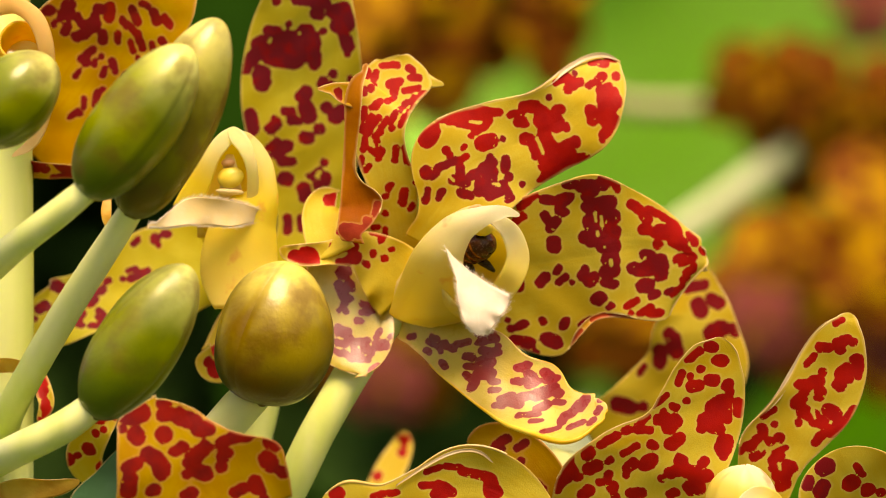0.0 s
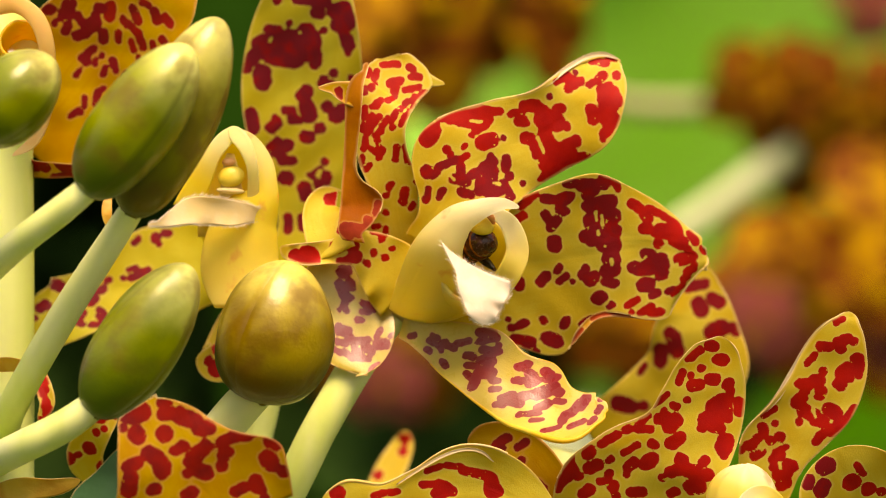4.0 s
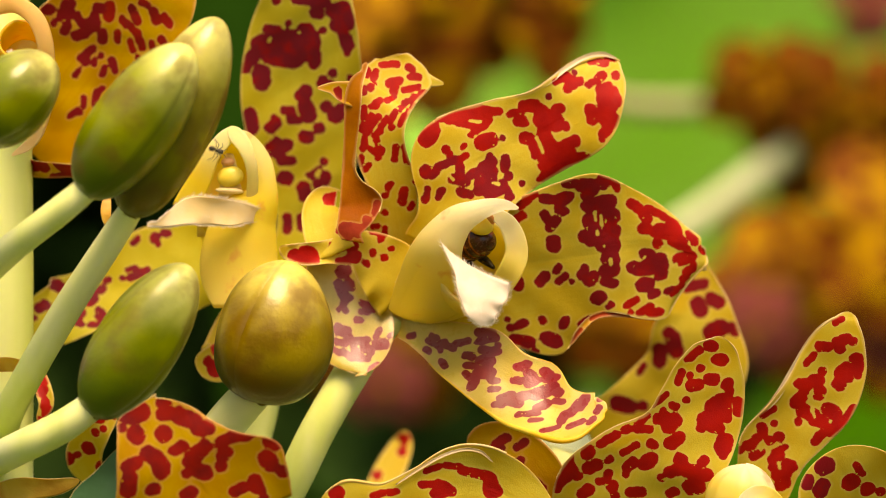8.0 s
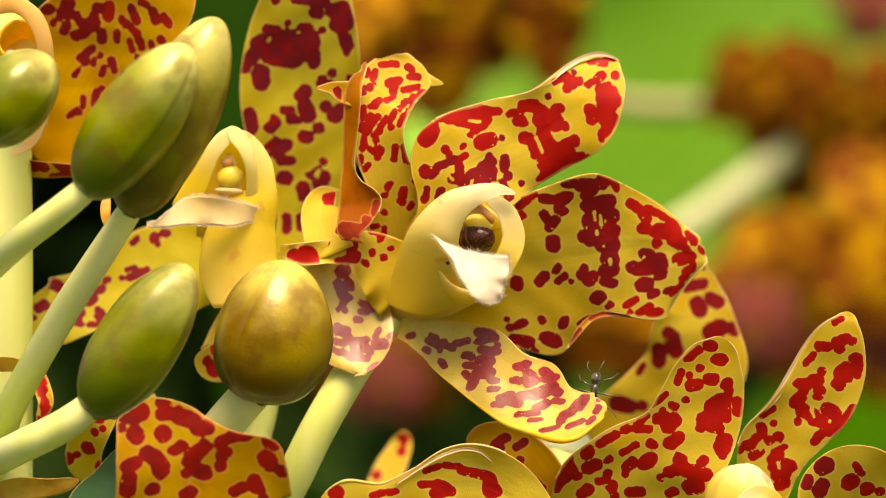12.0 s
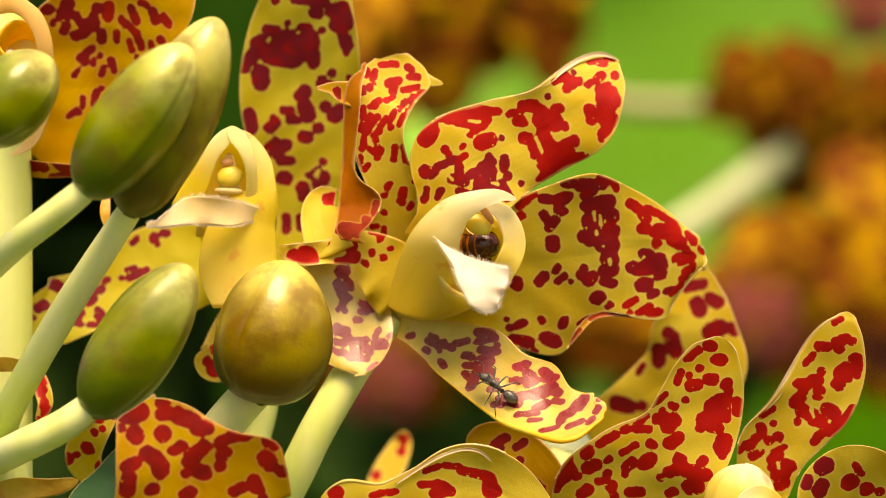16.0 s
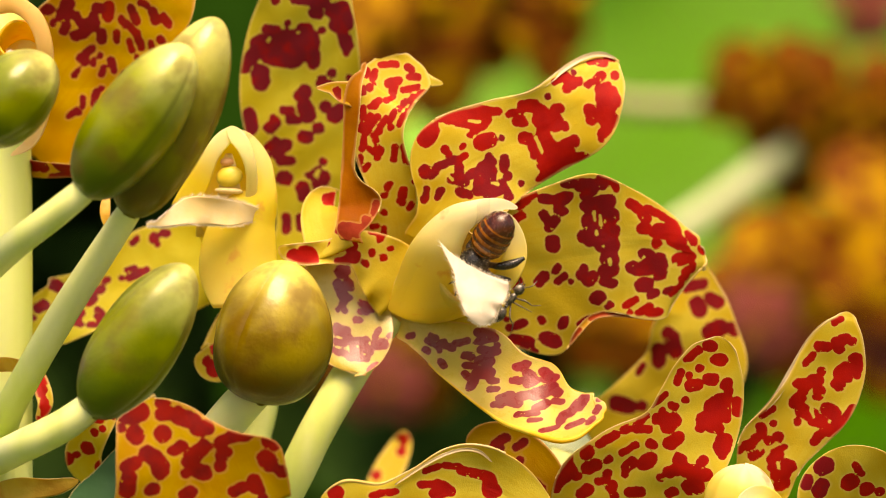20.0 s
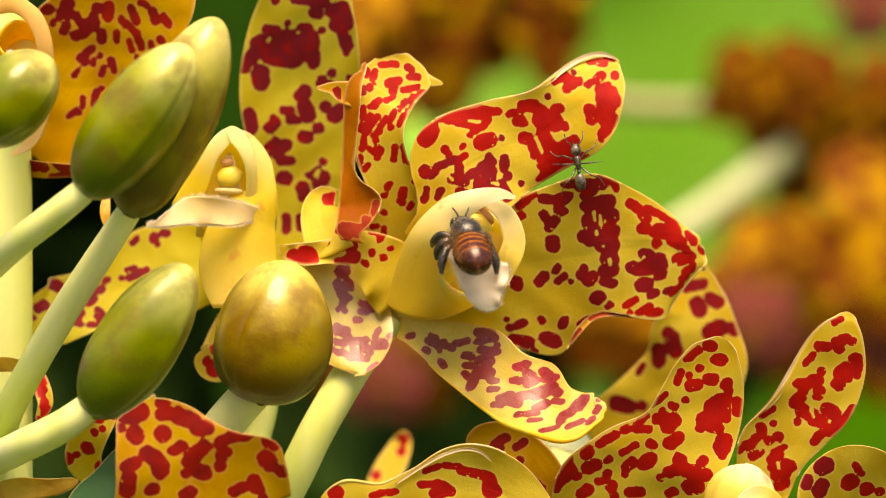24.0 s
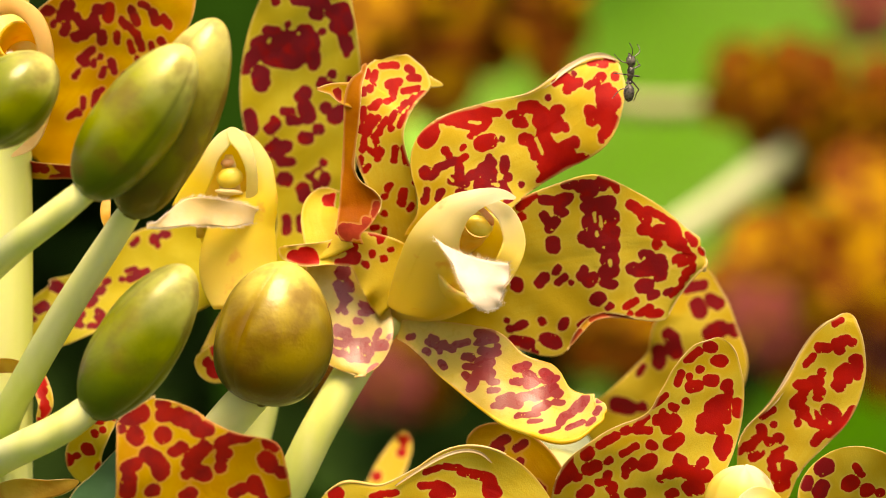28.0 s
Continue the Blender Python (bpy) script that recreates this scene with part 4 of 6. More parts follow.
petal("rolled_margin", middle, [(-10, -1, 0.81, 1.25, 1.25, 0, 0, 0), (-9.82, -1.07, 1.93, 1.94, 0.89, 0, 9.31, 0), (-9.73, -0.73, 3.22, 1.95, 2.2, 0, 17.92, 0), (-9.77, -0.02, 4.69, 1.82, 3.17, 0, 25.6, 0), (-9.99, 0.05, 5.87, 1.55, 2.81, 0, 32.42, 0), (-10.27, 0.02, 7.31, 1.16, 1.39, 0, 38.54, 0), (-10.52, 0.02, 9.22, 0.77, 0.83, 0, 43.67, 0), (-10.44, -0.33, 11.8, 0.68, 0.99, 0, 44.69, 0), (-10.27, -0.73, 14.39, 0.76, 1.12, 0, 43.67, 0), (-10.11, -0.99, 16.62, 0.87, 1.15, 0, 41.15, 0), (-9.73, -0.84, 18.25, 0.76, 0.84, 0, 29.99, 0), (-9.22, -0.49, 19.5, 0.19, 0.63, 0, 16, 0), (-8.77, -0.17, 20.31, 0.19, 0.39, 0, 5.6, 0), (-8.52, 0, 20.74, 0, 0, 0, 0, 0)], [(1.39, 1.04, 0.68, 1.39, -0.82), (2.38, -1.31, 0.49), (3.94, -2.53, 0.42, 3.15, -2.43), (0.81, 0.61, 0.54)], mats=(RUST, RUST), edge_wide=(0.04, 0.11), step=0.2)
petal("petal_fold", middle, [(-12.19, 1, -0.57, 2.76, 2.51, 0, 0, 0), (-13.22, 2, 1.83, 2.39, 2.39, 0, 10, 0), (-13.91, 3.5, 4.11, 1.9, 2.4, 0, 14, 0), (-13.45, 5, 5.65, 1.4, 1.9, 0, 20, 0), (-12.2, 5.6, 6.42, 0.51, 0.51, 0, 0, 0), (-11.57, 6, 6.55, 0, 0, 0, 0, 0)], [(8.28, -0.56, 0.74, 9.23, -0.81), (3.25, -2.13, 0.4, 2.17, -1.61)], mats=(PETAL, PETAL_BACK))
stalk(middle, [(-5.98, 6, -7.57), (-9.14, 5, -11.99), (-13.8, 4, -19.87), (-18.61, 4, -29.05), (-30.7, 5, -48.15), (-48.59, 6, -67.35)], [1.8, 2.0, 2.05, 2.1, 2.1, 2.2])
lip_main = lip(middle, (-4.6, 8, -6.01), (3.6, -6.5, 0.1), 2.6, 5.3, LIP, [(3.1, -12.2, -0.75, 4.9, 4.3, 0, 26, 46), (3.7, -13.4, -2.3, 3.9, 3.4, 0, 24, 44), (4.1, -14.3, -3.7, 2.7, 2.9, 0, 24, 38), (4.5, -14.8, -4.9, 1.7, 2.3, 0, 22, 28), (4.7, -14.9, -5.8, 1.3, 1.6, 0, 14, 16), (4.8, -14.8, -6.6, 0, 0, 0, 0, 0)], dip_deep=1.6, dip_at=190)
side_lobe(lip_main, [(-5.4, -2, -6.6, 1.0, 4.2, 0, -30, 0), (-4.1, -6.5, -3.98, 1.7, 6.6, 0, -34, 0), (-1.96, -10.4, 0.55, 2.09, 4.2, 0, -34, 0), (0.73, -11.4, 3.84, 1.95, 2.5, 0, -50, 0), (3.41, -11.4, 5.42, 1.16, 1.46, 0, -40, 0), (6.1, -10.6, 5.98, 0.61, 0.73, 0, 0, 0), (7.94, -10.2, 5.56, 0, 0, 0, 0, 0)])
side_lobe(lip_main, [(4.8, -7, -4.86, 1.35, 0.98, 0, 0, 0), (7.23, -9, -1.78, 1.71, 0.98, 0, 20, 0), (8.15, -9, 0.98, 1.65, 0.86, 0, 20, 0), (7.1, -9, 3.86, 1.35, 0.73, 0, 10, 0), (4.78, -9, 5.21, 0.49, 0.49, 0, 0, 0), (3.74, -9, 5.33, 0, 0, 0, 0, 0)])
v, f = tube([(-3.12, 6, -5.02), (0.38, 2, 0.06), (2.86, -3, 2.43), (3.95, -6, 3.02)], [2.0, 2.2, 2.3, 1.7])
column = part("column", v, f, CREAM, middle, "cream column inside the lip")
v, f = ball((3.93, -8, 2.64), [(1.5, 0, -0.4), (0, 0.8, 0), (0.2, 0, 1.1)])
part("anther_cap", v, f, CAP, column, "yellow anther cap")
v, f = tube([(0.98, -8, 2.64), (2.33, -9, 3.86), (3.79, -9.6, 4.59), (5.02, -9.5, 3.49), (5.39, -9, 2.76)], [0.15, 0.34, 0.36, 0.4, 0.2], 8, 0.3)
part("column_hood", v, f, BLUSH, column, "orange-pink edge over the anther")

petal("rolled_margin", middle, [(8.84, 0.28, 17.11, 0.11, 0.11, 0.0, 50.0, 0.0), (11.36, 0.9, 18.33, 0.31, 0.31, 0.0, 50.0, 0.0), (13.62, 2.56, 20.11, 0.31, 0.31, 0.0, 50.0, 0.0), (15.88, 3.96, 21.45, 0.31, 0.31, 0.0, 50.0, 0.0), (17.81, 4.65, 21.86, 0.31, 0.31, 0.0, 50.0, 0.0), (19.52, 4.69, 21.36, 0.0, 0.0, 0.0, 50.0, 0.0)], [], mats=(MARGIN, MARGIN), label="pale margin rolled back", edge_wide=(0.03, 0.03), step=0.2)
petal('rolled_margin', middle, [(22.54, 4.19, -7.72, 0.13, 0.13, 0.0, 50.0, 0.0), (19.04, 3.9, -7.21, 0.38, 0.38, 0.0, 50.0, 0.0), (16.82, 3.77, -7.65, 0.38, 0.38, 0.0, 50.0, 0.0), (15.24, 3.8, -9.17, 0.38, 0.38, 0.0, 50.0, 0.0), (14.18, 4.22, -10.83, 0, 0, 0.0, 50.0, 0.0)], [(4, 0.1, 0.2, 6, 0), (8, 0, 0.22, 10, 0.1), (1.5, 0, 0.15, 3, 0)], mats=(RUST_STRIPE, PETAL_BACK), label='orange margin rolled back', edge_wide=(0.05, 0.05), step=0.2)

# ---- the flower behind the buds ----
second = thing("orchid_flower", (-22.52, 18, -4.52), "yellow orchid flower with purple-red blotches behind the buds", "flower", GROUP)
petal('dorsal_sepal', second, [(-17.94, 18, -1.9, 2.62, 3.93, 0, 0, 0), (-17.03, 18.04, 3.41, 2.21, 5.43, 0, 5.56, 0), (-16.75, 17.22, 8.69, 3.89, 6.48, 0, 7.79, 0), (-16.6, 16.3, 13.95, 6.29, 6.82, 0, 8.36, 0), (-16.48, 15.47, 19.2, 6.82, 7.13, 0, 5.79, 0), (-16.11, 14, 24.42, 6.24, 6.47, 0, 1.75, 0), (-15.54, 12.48, 29.47, 4.73, 5.02, 0, -0.29, 0), (-15.16, 11.93, 33.14, 4.17, 3.39, 0, 0, 0), (-15.12, 11.98, 33.87, 4.06, 3.03, 0, 0, 0), (-15.1, 12, 34.27, 0, 0, 0, 0, 0)], [], plum=[(23.82, 5.74, 0.78, 24.83, 4.9), (22.8, 6.39, 0.58), (25.33, 4.66, 1.17, 25.83, 2.98), (24.33, 3.45, 1.23, 24.33, 1.03), (25.83, 2.26, 1.43, 26.32, -0.65), (24.83, -0.29, 1.1, 25.33, -1.04), (24.83, -1.63, 0.65, 23.82, -1.47), (22.29, 4.5, 0.98, 21.27, 4.32), (28.26, 1.75, 0.26), (27.28, 4.07, 0.52, 27.28, 3.03), (27.77, 0.09, 0.58, 27.77, -0.62), (17.65, 5.66, 0.78, 16.07, 5.4), (19.73, -0.3, 0.78, 20.24, -0.7), (18.69, -0.69, 0.91, 17.65, -1.08), (18.18, 1.78, 0.46, 18.18, 1.03), (17.13, 1.01, 0.59, 17.13, 0.27), (16.07, -2.21, 0.59, 16.07, -2.4), (15.0, -0.67, 0.72, 15.0, -1.05), (17.13, 2.84, 0.46), (16.07, 3.28, 0.65, 16.6, 2.61), (13.93, 3.49, 0.39, 14.47, 2.51), (13.39, 2.58, 0.72, 13.93, 1.47), (12.84, 3.56, 0.33), (12.3, 2.03, 0.52, 12.3, 0.85), (10.11, 1.69, 0.78, 10.11, 1.38)], dusky=[(9.0, -0.61, 0.78, 8.44, -0.95), (12.3, -2.89, 0.39), (11.2, -2.3, 0.52, 10.66, -1.73), (10.66, -3.19, 0.59, 10.11, -3.15), (10.66, -1.18, 0.26), (9.55, -2.22, 0.52), (29.7, -1.55, 0.71, 29.7, -1.22), (31.05, -0.68, 0.58, 31.05, -2.2), (30.17, -3.26, 0.84, 30.62, -4.43), (28.75, -3.49, 0.58, 28.26, -4.08), (29.7, -4.32, 1.1, 29.23, -4.75), (27.28, -4.77, 0.71, 26.32, -5.27), (25.33, -5.21, 0.32), (27.77, -2.21, 0.39), (21.78, -2.71, 0.52, 21.27, -2.51), (22.8, -3.67, 0.45), (21.27, -3.52, 0.59, 20.75, -4.12), (18.69, -3.07, 0.65), (17.65, -4.21, 0.85, 18.18, -4.82), (22.29, -5.89, 0.32), (30.62, 3.44, 0.45), (31.05, 1.35, 0.45, 31.05, -0.23), (5.66, 1.05, 0.46, 3.97, 0.87), (5.66, -0.39, 0.46, 4.54, -0.81)], gaps=[(25.83, 3.88, 0.13, 26.32, 3.66), (27.28, 0.43, 0.19), (11.2, -2.48, 0.13, 10.66, -2.1), (17.65, 0.09, 0.13)], mats=(LEMON_SHADED, PETAL_BACK), step=0.16)
petal('lateral_sepal', second, [(-23.72, 16, -2.54, 2.61, 2.61, 0, 0, 0), (-28.93, 16, -1.89, 5.47, 5.47, 10, 8, 0), (-34.8, 16, -3.19, 5.47, 5.47, 20, 8, 0), (-40.66, 16, -6.13, 3.91, 4.17, 25, 8, 0), (-45.22, 16, -7.43, 3.91, 4.3, 25, 0, 0), (-47.96, 16, -6.78, 0, 0, 0, 0, 0)], [], plum=[(22.07, -3.74, 0.65, 21.0, -3.22), (24.15, -0.48, 0.59, 23.5, -1.0), (24.39, 0.87, 0.33), (16.8, -0.97, 0.46, 16.16, -0.83), (17.4, -0.16, 0.52, 17.96, 0.0), (15.14, -1.58, 0.33, 14.79, -1.61), (19.24, 0.99, 0.52, 19.48, 1.28), (17.4, 2.07, 0.59, 17.11, 3.01), (18.74, 2.69, 0.26, 17.68, 3.21), (19.94, 1.86, 0.26, 19.48, 2.41), (17.4, 1.33, 0.26, 17.11, 1.66), (15.49, 2.17, 0.19, 15.83, 2.45), (8.86, -3.77, 0.52, 8.86, -4.18), (8.52, -3.15, 0.33), (7.5, -4.2, 0.39, 7.84, -4.41), (12.29, -1.38, 0.33, 11.59, -1.21), (12.29, -0.4, 0.52, 11.25, -0.41), (10.58, -0.41, 0.46), (13.36, -0.95, 0.2), (10.58, -4.51, 0.33, 10.92, -4.28)], mats=(LEMON_SHADED, PETAL_BACK), step=0.16)
petal("petal", second, [(-21.71, 15, -5.14, 1.95, 1.95, 0, 0, 0), (-23.49, 12, -8.97, 2.58, 2.58, 0, 10, 0), (-25.24, 9, -12.75, 2.56, 2.82, 20, 10, 0), (-27.99, 7, -12.69, 0, 0, 0, 0, 0)], [(9.03, -1.28, 0.72), (11.19, 0.52, 1.02), (10.76, 1.65, 0.6), (12.17, -0.23, 0.59)])
lip_second = lip(second, (-22.63, 20, -5.2), (-23.85, 5, 6.72), 3.2, 4.6, LIP_LEMON, [(-20, 1.6, 3.46, 0.25, 0.31, 0, 10, 0), (-21.52, -0.6, 3.82, 0.88, 1.06, 0, 10, 0), (-23.45, -1.8, 4.05, 1.5, 1.37, 0, 14, 0), (-25.56, -2, 4.43, 1.75, 1.25, 0, 16, 0), (-27.74, -3, 4.23, 1.62, 1.49, 10, 16, 0), (-29.65, -4, 3.35, 0.87, 0.93, 10, 10, 0), (-31.18, -5, 2.78, 0.31, 0.37, 0, 0, 0), (-32.26, -5.5, 2.66, 0, 0, 0, 0, 0)], hood=1.2, hood_at=30, hairs=1500, long=0.8, skin=CREAM_DOWN)
side_lobe(lip_second, [(-28.73, 0.4, 4.33, 1.51, 1.51, 0, -14, 0), (-27.19, 0, 7.58, 1.25, 1.38, 0, -20, 0), (-25.66, -0.4, 10.33, 1.06, 0.88, 0, -20, 0), (-24.16, -0.4, 12.33, 0.88, 0.88, 0, -10, 0), (-22.81, 0, 13.47, 0, 0, 0, 0, 0)], material=LIP_LEMON, pale=0.56, gain=0.5)
side_lobe(lip_second, [(-23, -1, -6.5, 2.5, 2.75, 0, -24, 0), (-22.78, -0.4, -1.82, 4.63, 4.63, 0, -36, 0), (-21.55, 0, 2.82, 4.39, 3.51, 0, -40, 0), (-19.82, 0.4, 6.33, 1.76, 1.63, 0, -40, 0), (-20.21, 0.6, 9.48, 1.26, 1.26, 0, -34, 0), (-21.72, 0.8, 11.87, 0.88, 1, 0, 0, 0), (-23.12, 1, 13.13, 0, 0, 0, 0, 0)], material=LIP_LEMON, pale=0.3, gain=0.72)
side_lobe(lip_second, [(-21.77, 1.6, 2.58, 0.63, 0.57, 0, -20, 0), (-21.32, 0.4, 6.02, 0.56, 0.75, 0, -30, 0), (-21.31, -1, 8.94, 0.56, 0.75, 0, -30, 0), (-21.99, -1.2, 11.18, 0.75, 0.87, 0, -20, 0), (-23.02, -0.6, 12.58, 0.81, 0.94, 0, 0, 0), (-23.8, -0.2, 13.53, 0, 0, 0, 0, 0)], "lip_rim", material=LIP_LEMON, pale=0.8, gain=0.2)
side_lobe(lip_second, [(-23.91, 6, 1.34, 3.82, 3.82, 0, 0, 0), (-23.96, 4.6, 7.03, 3.68, 3.68, 0, 20, 0), (-23.89, 3.4, 10.49, 2.27, 2.27, 0, 20, 0), (-23.68, 2, 12.34, 1.26, 1.26, 0, 0, 0), (-23.65, 1.6, 13.27, 0, 0, 0, 0, 0)], "lip_back", material=LIP_LEMON, pale=0.2)
v, f = tube([(-23.77, 8, 1.34), (-23.77, 3.6, 4.8), (-23.74, 2, 7.3), (-23.78, 1.6, 9.5), (-23.78, 1.6, 10.63)], [1.8, 1.5, 1.15, 0.75, 0.4])
column = part("column", v, f, CREAM, second, "cream column inside the lip")
v, f = ball((-23.67, 0.9, 8.04), [(1.5, 0, 0.1), (0, 0.8, 0.1), (0, 0, 1.2)])
part("anther_cap", v, f, CAP, column, "yellow anther cap")
v, f = ball((-23.74, 0.9, 6.47), [(1.6, 0, -0.1), (0, 0.6, 0), (0, 0, 0.36)])
part("column_rim", v, f, CREAM_DOWN, column, "pale band under the anther cap")
v, f = ball((-23.93, 0.9, 9.67), [(0.75, 0, 0.1), (0, 0.5, 0), (-0.1, 0, 0.5)])
part("column_tip", v, f, BLUSH, column, "pink tip of the column")
stalk(second, [(-22.52, 18, -4.52), (-20.36, 14, -12.91), (-21.04, 12, -20.59), (-25.95, 10, -32.69), (-47.43, 7, -61.14)], [1.6, 1.6, 1.7, 1.9, 2.0])

# ---- the flower above the buds ----
upper = thing("orchid_flower", (-49.55, 14, 9.14), "amber orchid flower with brownish red blotches", "flower", GROUP)
petal('petal', upper, [(-48.02, 12, 11.68, 3.23, 3.87, 0, 0, 0), (-44.04, 11, 16.16, 7.08, 7.08, 0, 14, 0), (-40.08, 10, 21.26, 8.35, 7.71, 0, 14, 0), (-36.36, 8, 25.63, 7.03, 6.39, 0, 10, 0), (-32.37, 6, 29.32, 5.72, 5.72, 0, 6, 0), (-28.8, 5, 32.42, 0, 0, 0, 0, 0)], [(18.23, 1.61, 0.64, 19.09, 2.08), (17.35, -0.34, 0.38, 16.75, -0.86), (19.09, 0.17, 0.32, 18.8, -0.64), (20.75, 0.17, 0.45, 20.2, -1.24), (19.09, -0.63, 0.38, 19.09, -2.06), (19.09, -2.21, 0.38, 18.23, -3.57), (17.64, -2.15, 0.26, 17.05, -2.88), (19.65, -4.07, 0.32, 19.09, -4.75), (21.02, -4.63, 0.45, 21.02, -4.93), (22.56, -1.67, 0.51, 22.06, -2.6), (23.04, -3.01, 0.45, 23.04, -3.92), (22.06, 0.0, 0.25, 22.56, -0.76), (16.75, -4.12, 0.19)], mats=(AMBER, PETAL_BACK), plum=[(14.88, 5.45, 0.7, 16.44, 5.93), (14.23, 4.51, 0.51, 13.58, 4.35), (15.82, 4.31, 0.45, 15.51, 3.56), (13.91, 3.09, 0.58, 14.88, 2.42), (15.51, 2.77, 0.77, 16.44, 2.49), (17.05, 2.8, 0.45), (16.13, 0.97, 0.51, 15.51, 0.59), (17.94, 3.25, 0.51, 18.52, 2.47), (13.91, 0.82, 0.39, 12.91, 1.04), (12.23, 1.04, 0.51, 12.23, 0.42), (10.81, 0.62, 0.26, 10.08, 0.41), (12.91, -0.19, 0.26, 12.57, -0.58), (13.91, -0.38, 0.26), (14.23, -1.88, 0.38, 13.58, -2.86), (12.91, -1.73, 0.32, 12.23, -1.93), (14.23, -3.94, 0.19, 13.58, -4.0), (10.08, -2.69, 0.39, 9.34, -3.24), (10.81, -2.89, 0.26), (8.96, -1.9, 0.26, 8.21, -2.43), (7.47, -2.03, 0.26, 6.36, -1.79), (7.47, -2.58, 0.26), (13.58, 6.01, 0.32), (14.56, 7.32, 0.7)])
petal("lateral_sepal", upper, [(-50.35, 10, 10.34, 0.64, 1.03, 0, 0, 0), (-46.04, 6, 9.22, 1.14, 1.27, 40, 20, 0), (-41.39, 4, 8.8, 0.89, 0.89, 40, 20, 0), (-37.59, 4, 8.29, 0, 0, 0, 0, 0)], None, mats=(AMBER, PETAL_BACK))
lip_upper = lip(upper, (-48.95, 9, 15.44), (-46.14, -3, 22.82), 2.2, 3.0, LIP_AMBER, [(-46.15, -4, 21.15, 1.36, 1.36, 0, 0, 0), (-46.53, -6, 19.81, 0.99, 0.99, 0, 0, 0), (-47.03, -7, 18.53, 0, 0, 0, 0, 0)], hood=1.0, hood_at=30)
side_lobe(lip_upper, [(-50, -3, 26.55, 0.87, 0.93, 0, -20, 0), (-47.02, -4, 26.86, 0.93, 0.99, 0, -30, 0), (-44.67, -5, 25.31, 0.93, 1.05, 0, -30, 0), (-43.56, -5, 22.34, 0.87, 0.99, 0, -30, 0), (-43.55, -4, 18.67, 0.81, 0.93, 0, -30, 0), (-44.03, -3, 14.99, 0.75, 0.87, 0, -20, 0), (-45.39, -2, 11.91, 0.62, 0.62, 0, 0, 0), (-47.75, -1, 10.31, 0, 0, 0, 0, 0)], material=LIP_PEACH, pale=0.5)
v, f = ball((-46.36, 1, 22.42), [(2.2, 0, 0.3), (0, 0.8, 0), (0, 0, 1.6)])
column = part("column", v, f, CAP, upper, "yellow column inside the lip")
stalk(upper, [(-49.55, 14, 9.14), (-49.83, 11, 6.5), (-50.11, 8, 1.34)], [1.8, 1.8, 1.8])

# ---- petals of the flower low before the stem ----
low = thing("orchid_flower", (-25.55, -6, -34.5), "orchid flower with crowded red blotches below the buds", "flower", GROUP)
petal('dorsal_sepal', low, [(-23.87, -18.0, -29.55, 0.75, 8.6, 0.0, 0.0, 0.0), (-25.1, -18.6, -26.76, 7.46, 9.43, 0.0, 3.85, 0.0), (-26.27, -19.23, -24.2, 9.09, 9.67, 0.0, 6.74, 0.0), (-27.29, -19.86, -22.04, 7.92, 6.44, 0.0, 7.93, 0.0), (-28.25, -20.06, -20.08, 6.84, 4.46, 0.0, 7.57, 0.0), (-29.1, -20.0, -18.39, 5.84, 3.44, 0.0, 6.0, 0.0), (-29.77, -20.0, -17.02, 5.03, 2.08, 0.0, 3.59, 0.0), (-30.24, -20.0, -16.06, 4.6, 0.74, 0.0, 1.46, 0.0), (-30.46, -20.0, -15.65, 3.74, 0.1, 0.0, 0.55, 0.0), (-30.55, -20.0, -15.5, 0.28, 0.31, 0.0, 0.18, 0.0), (-30.58, -20.0, -15.45, 0.19, 0.1, 0.0, 0.07, 0.0), (-30.59, -20.0, -15.42, 0.11, 0.04, 0.0, 0.02, 0.0), (-30.59, -20.0, -15.41, 0.0, 0.0, 0.0, 0.0, 0.0)], [(15.26, 3.37, 0.94, 14.85, 1.9), (14.29, 4.44, 0.44), (13.04, 3.48, 0.87, 12.75, 3.44), (14.68, -0.39, 0.51, 14.29, -0.83), (11.79, 0.78, 0.87), (13.59, 0.13, 0.58, 13.04, -1.31), (12.75, -1.48, 0.87, 12.13, -2.11), (10.71, -2.76, 0.8, 10.33, -3.65), (11.44, -2.77, 0.65), (8.24, -4.22, 0.65, 8.24, -6.08), (7.79, -6.54, 0.58, 7.79, -7.29), (7.32, -4.32, 0.65, 6.85, -3.79), (5.84, -3.16, 0.65), (6.35, -8.96, 0.8, 5.84, -9.24), (4.76, -7.84, 0.95, 4.19, -7.99), (3.03, -8.71, 0.65)], ripple=(0.4, 2, 1), mats=(AMBER, PETAL_BACK), flecks=[(10.71, 3.24, 0.8, 9.94, 2.7), (10.33, 4.73, 0.65, 10.33, 5.78), (9.11, 6.09, 0.8, 7.79, 6.88), (9.11, 2.47, 0.87, 8.24, 2.82), (9.53, 0.56, 0.58, 9.53, -0.4), (7.79, -0.37, 0.73, 8.68, -2.63), (6.85, -0.45, 0.8, 5.84, -1.22), (6.85, 0.45, 0.51), (6.85, 4.68, 0.58, 6.85, 4.23), (4.76, 1.52, 0.66, 4.76, 0.87), (3.03, -3.3, 0.58, 3.03, -4.24), (3.03, -5.65, 0.8, 2.44, -5.57), (1.22, -5.82, 0.51)], step=0.16)
stalk(low, [(-25.55, -6, -34.5), (-30.17, -2, -41.08), (-48.35, 4, -63.85)], [2, 2, 2])

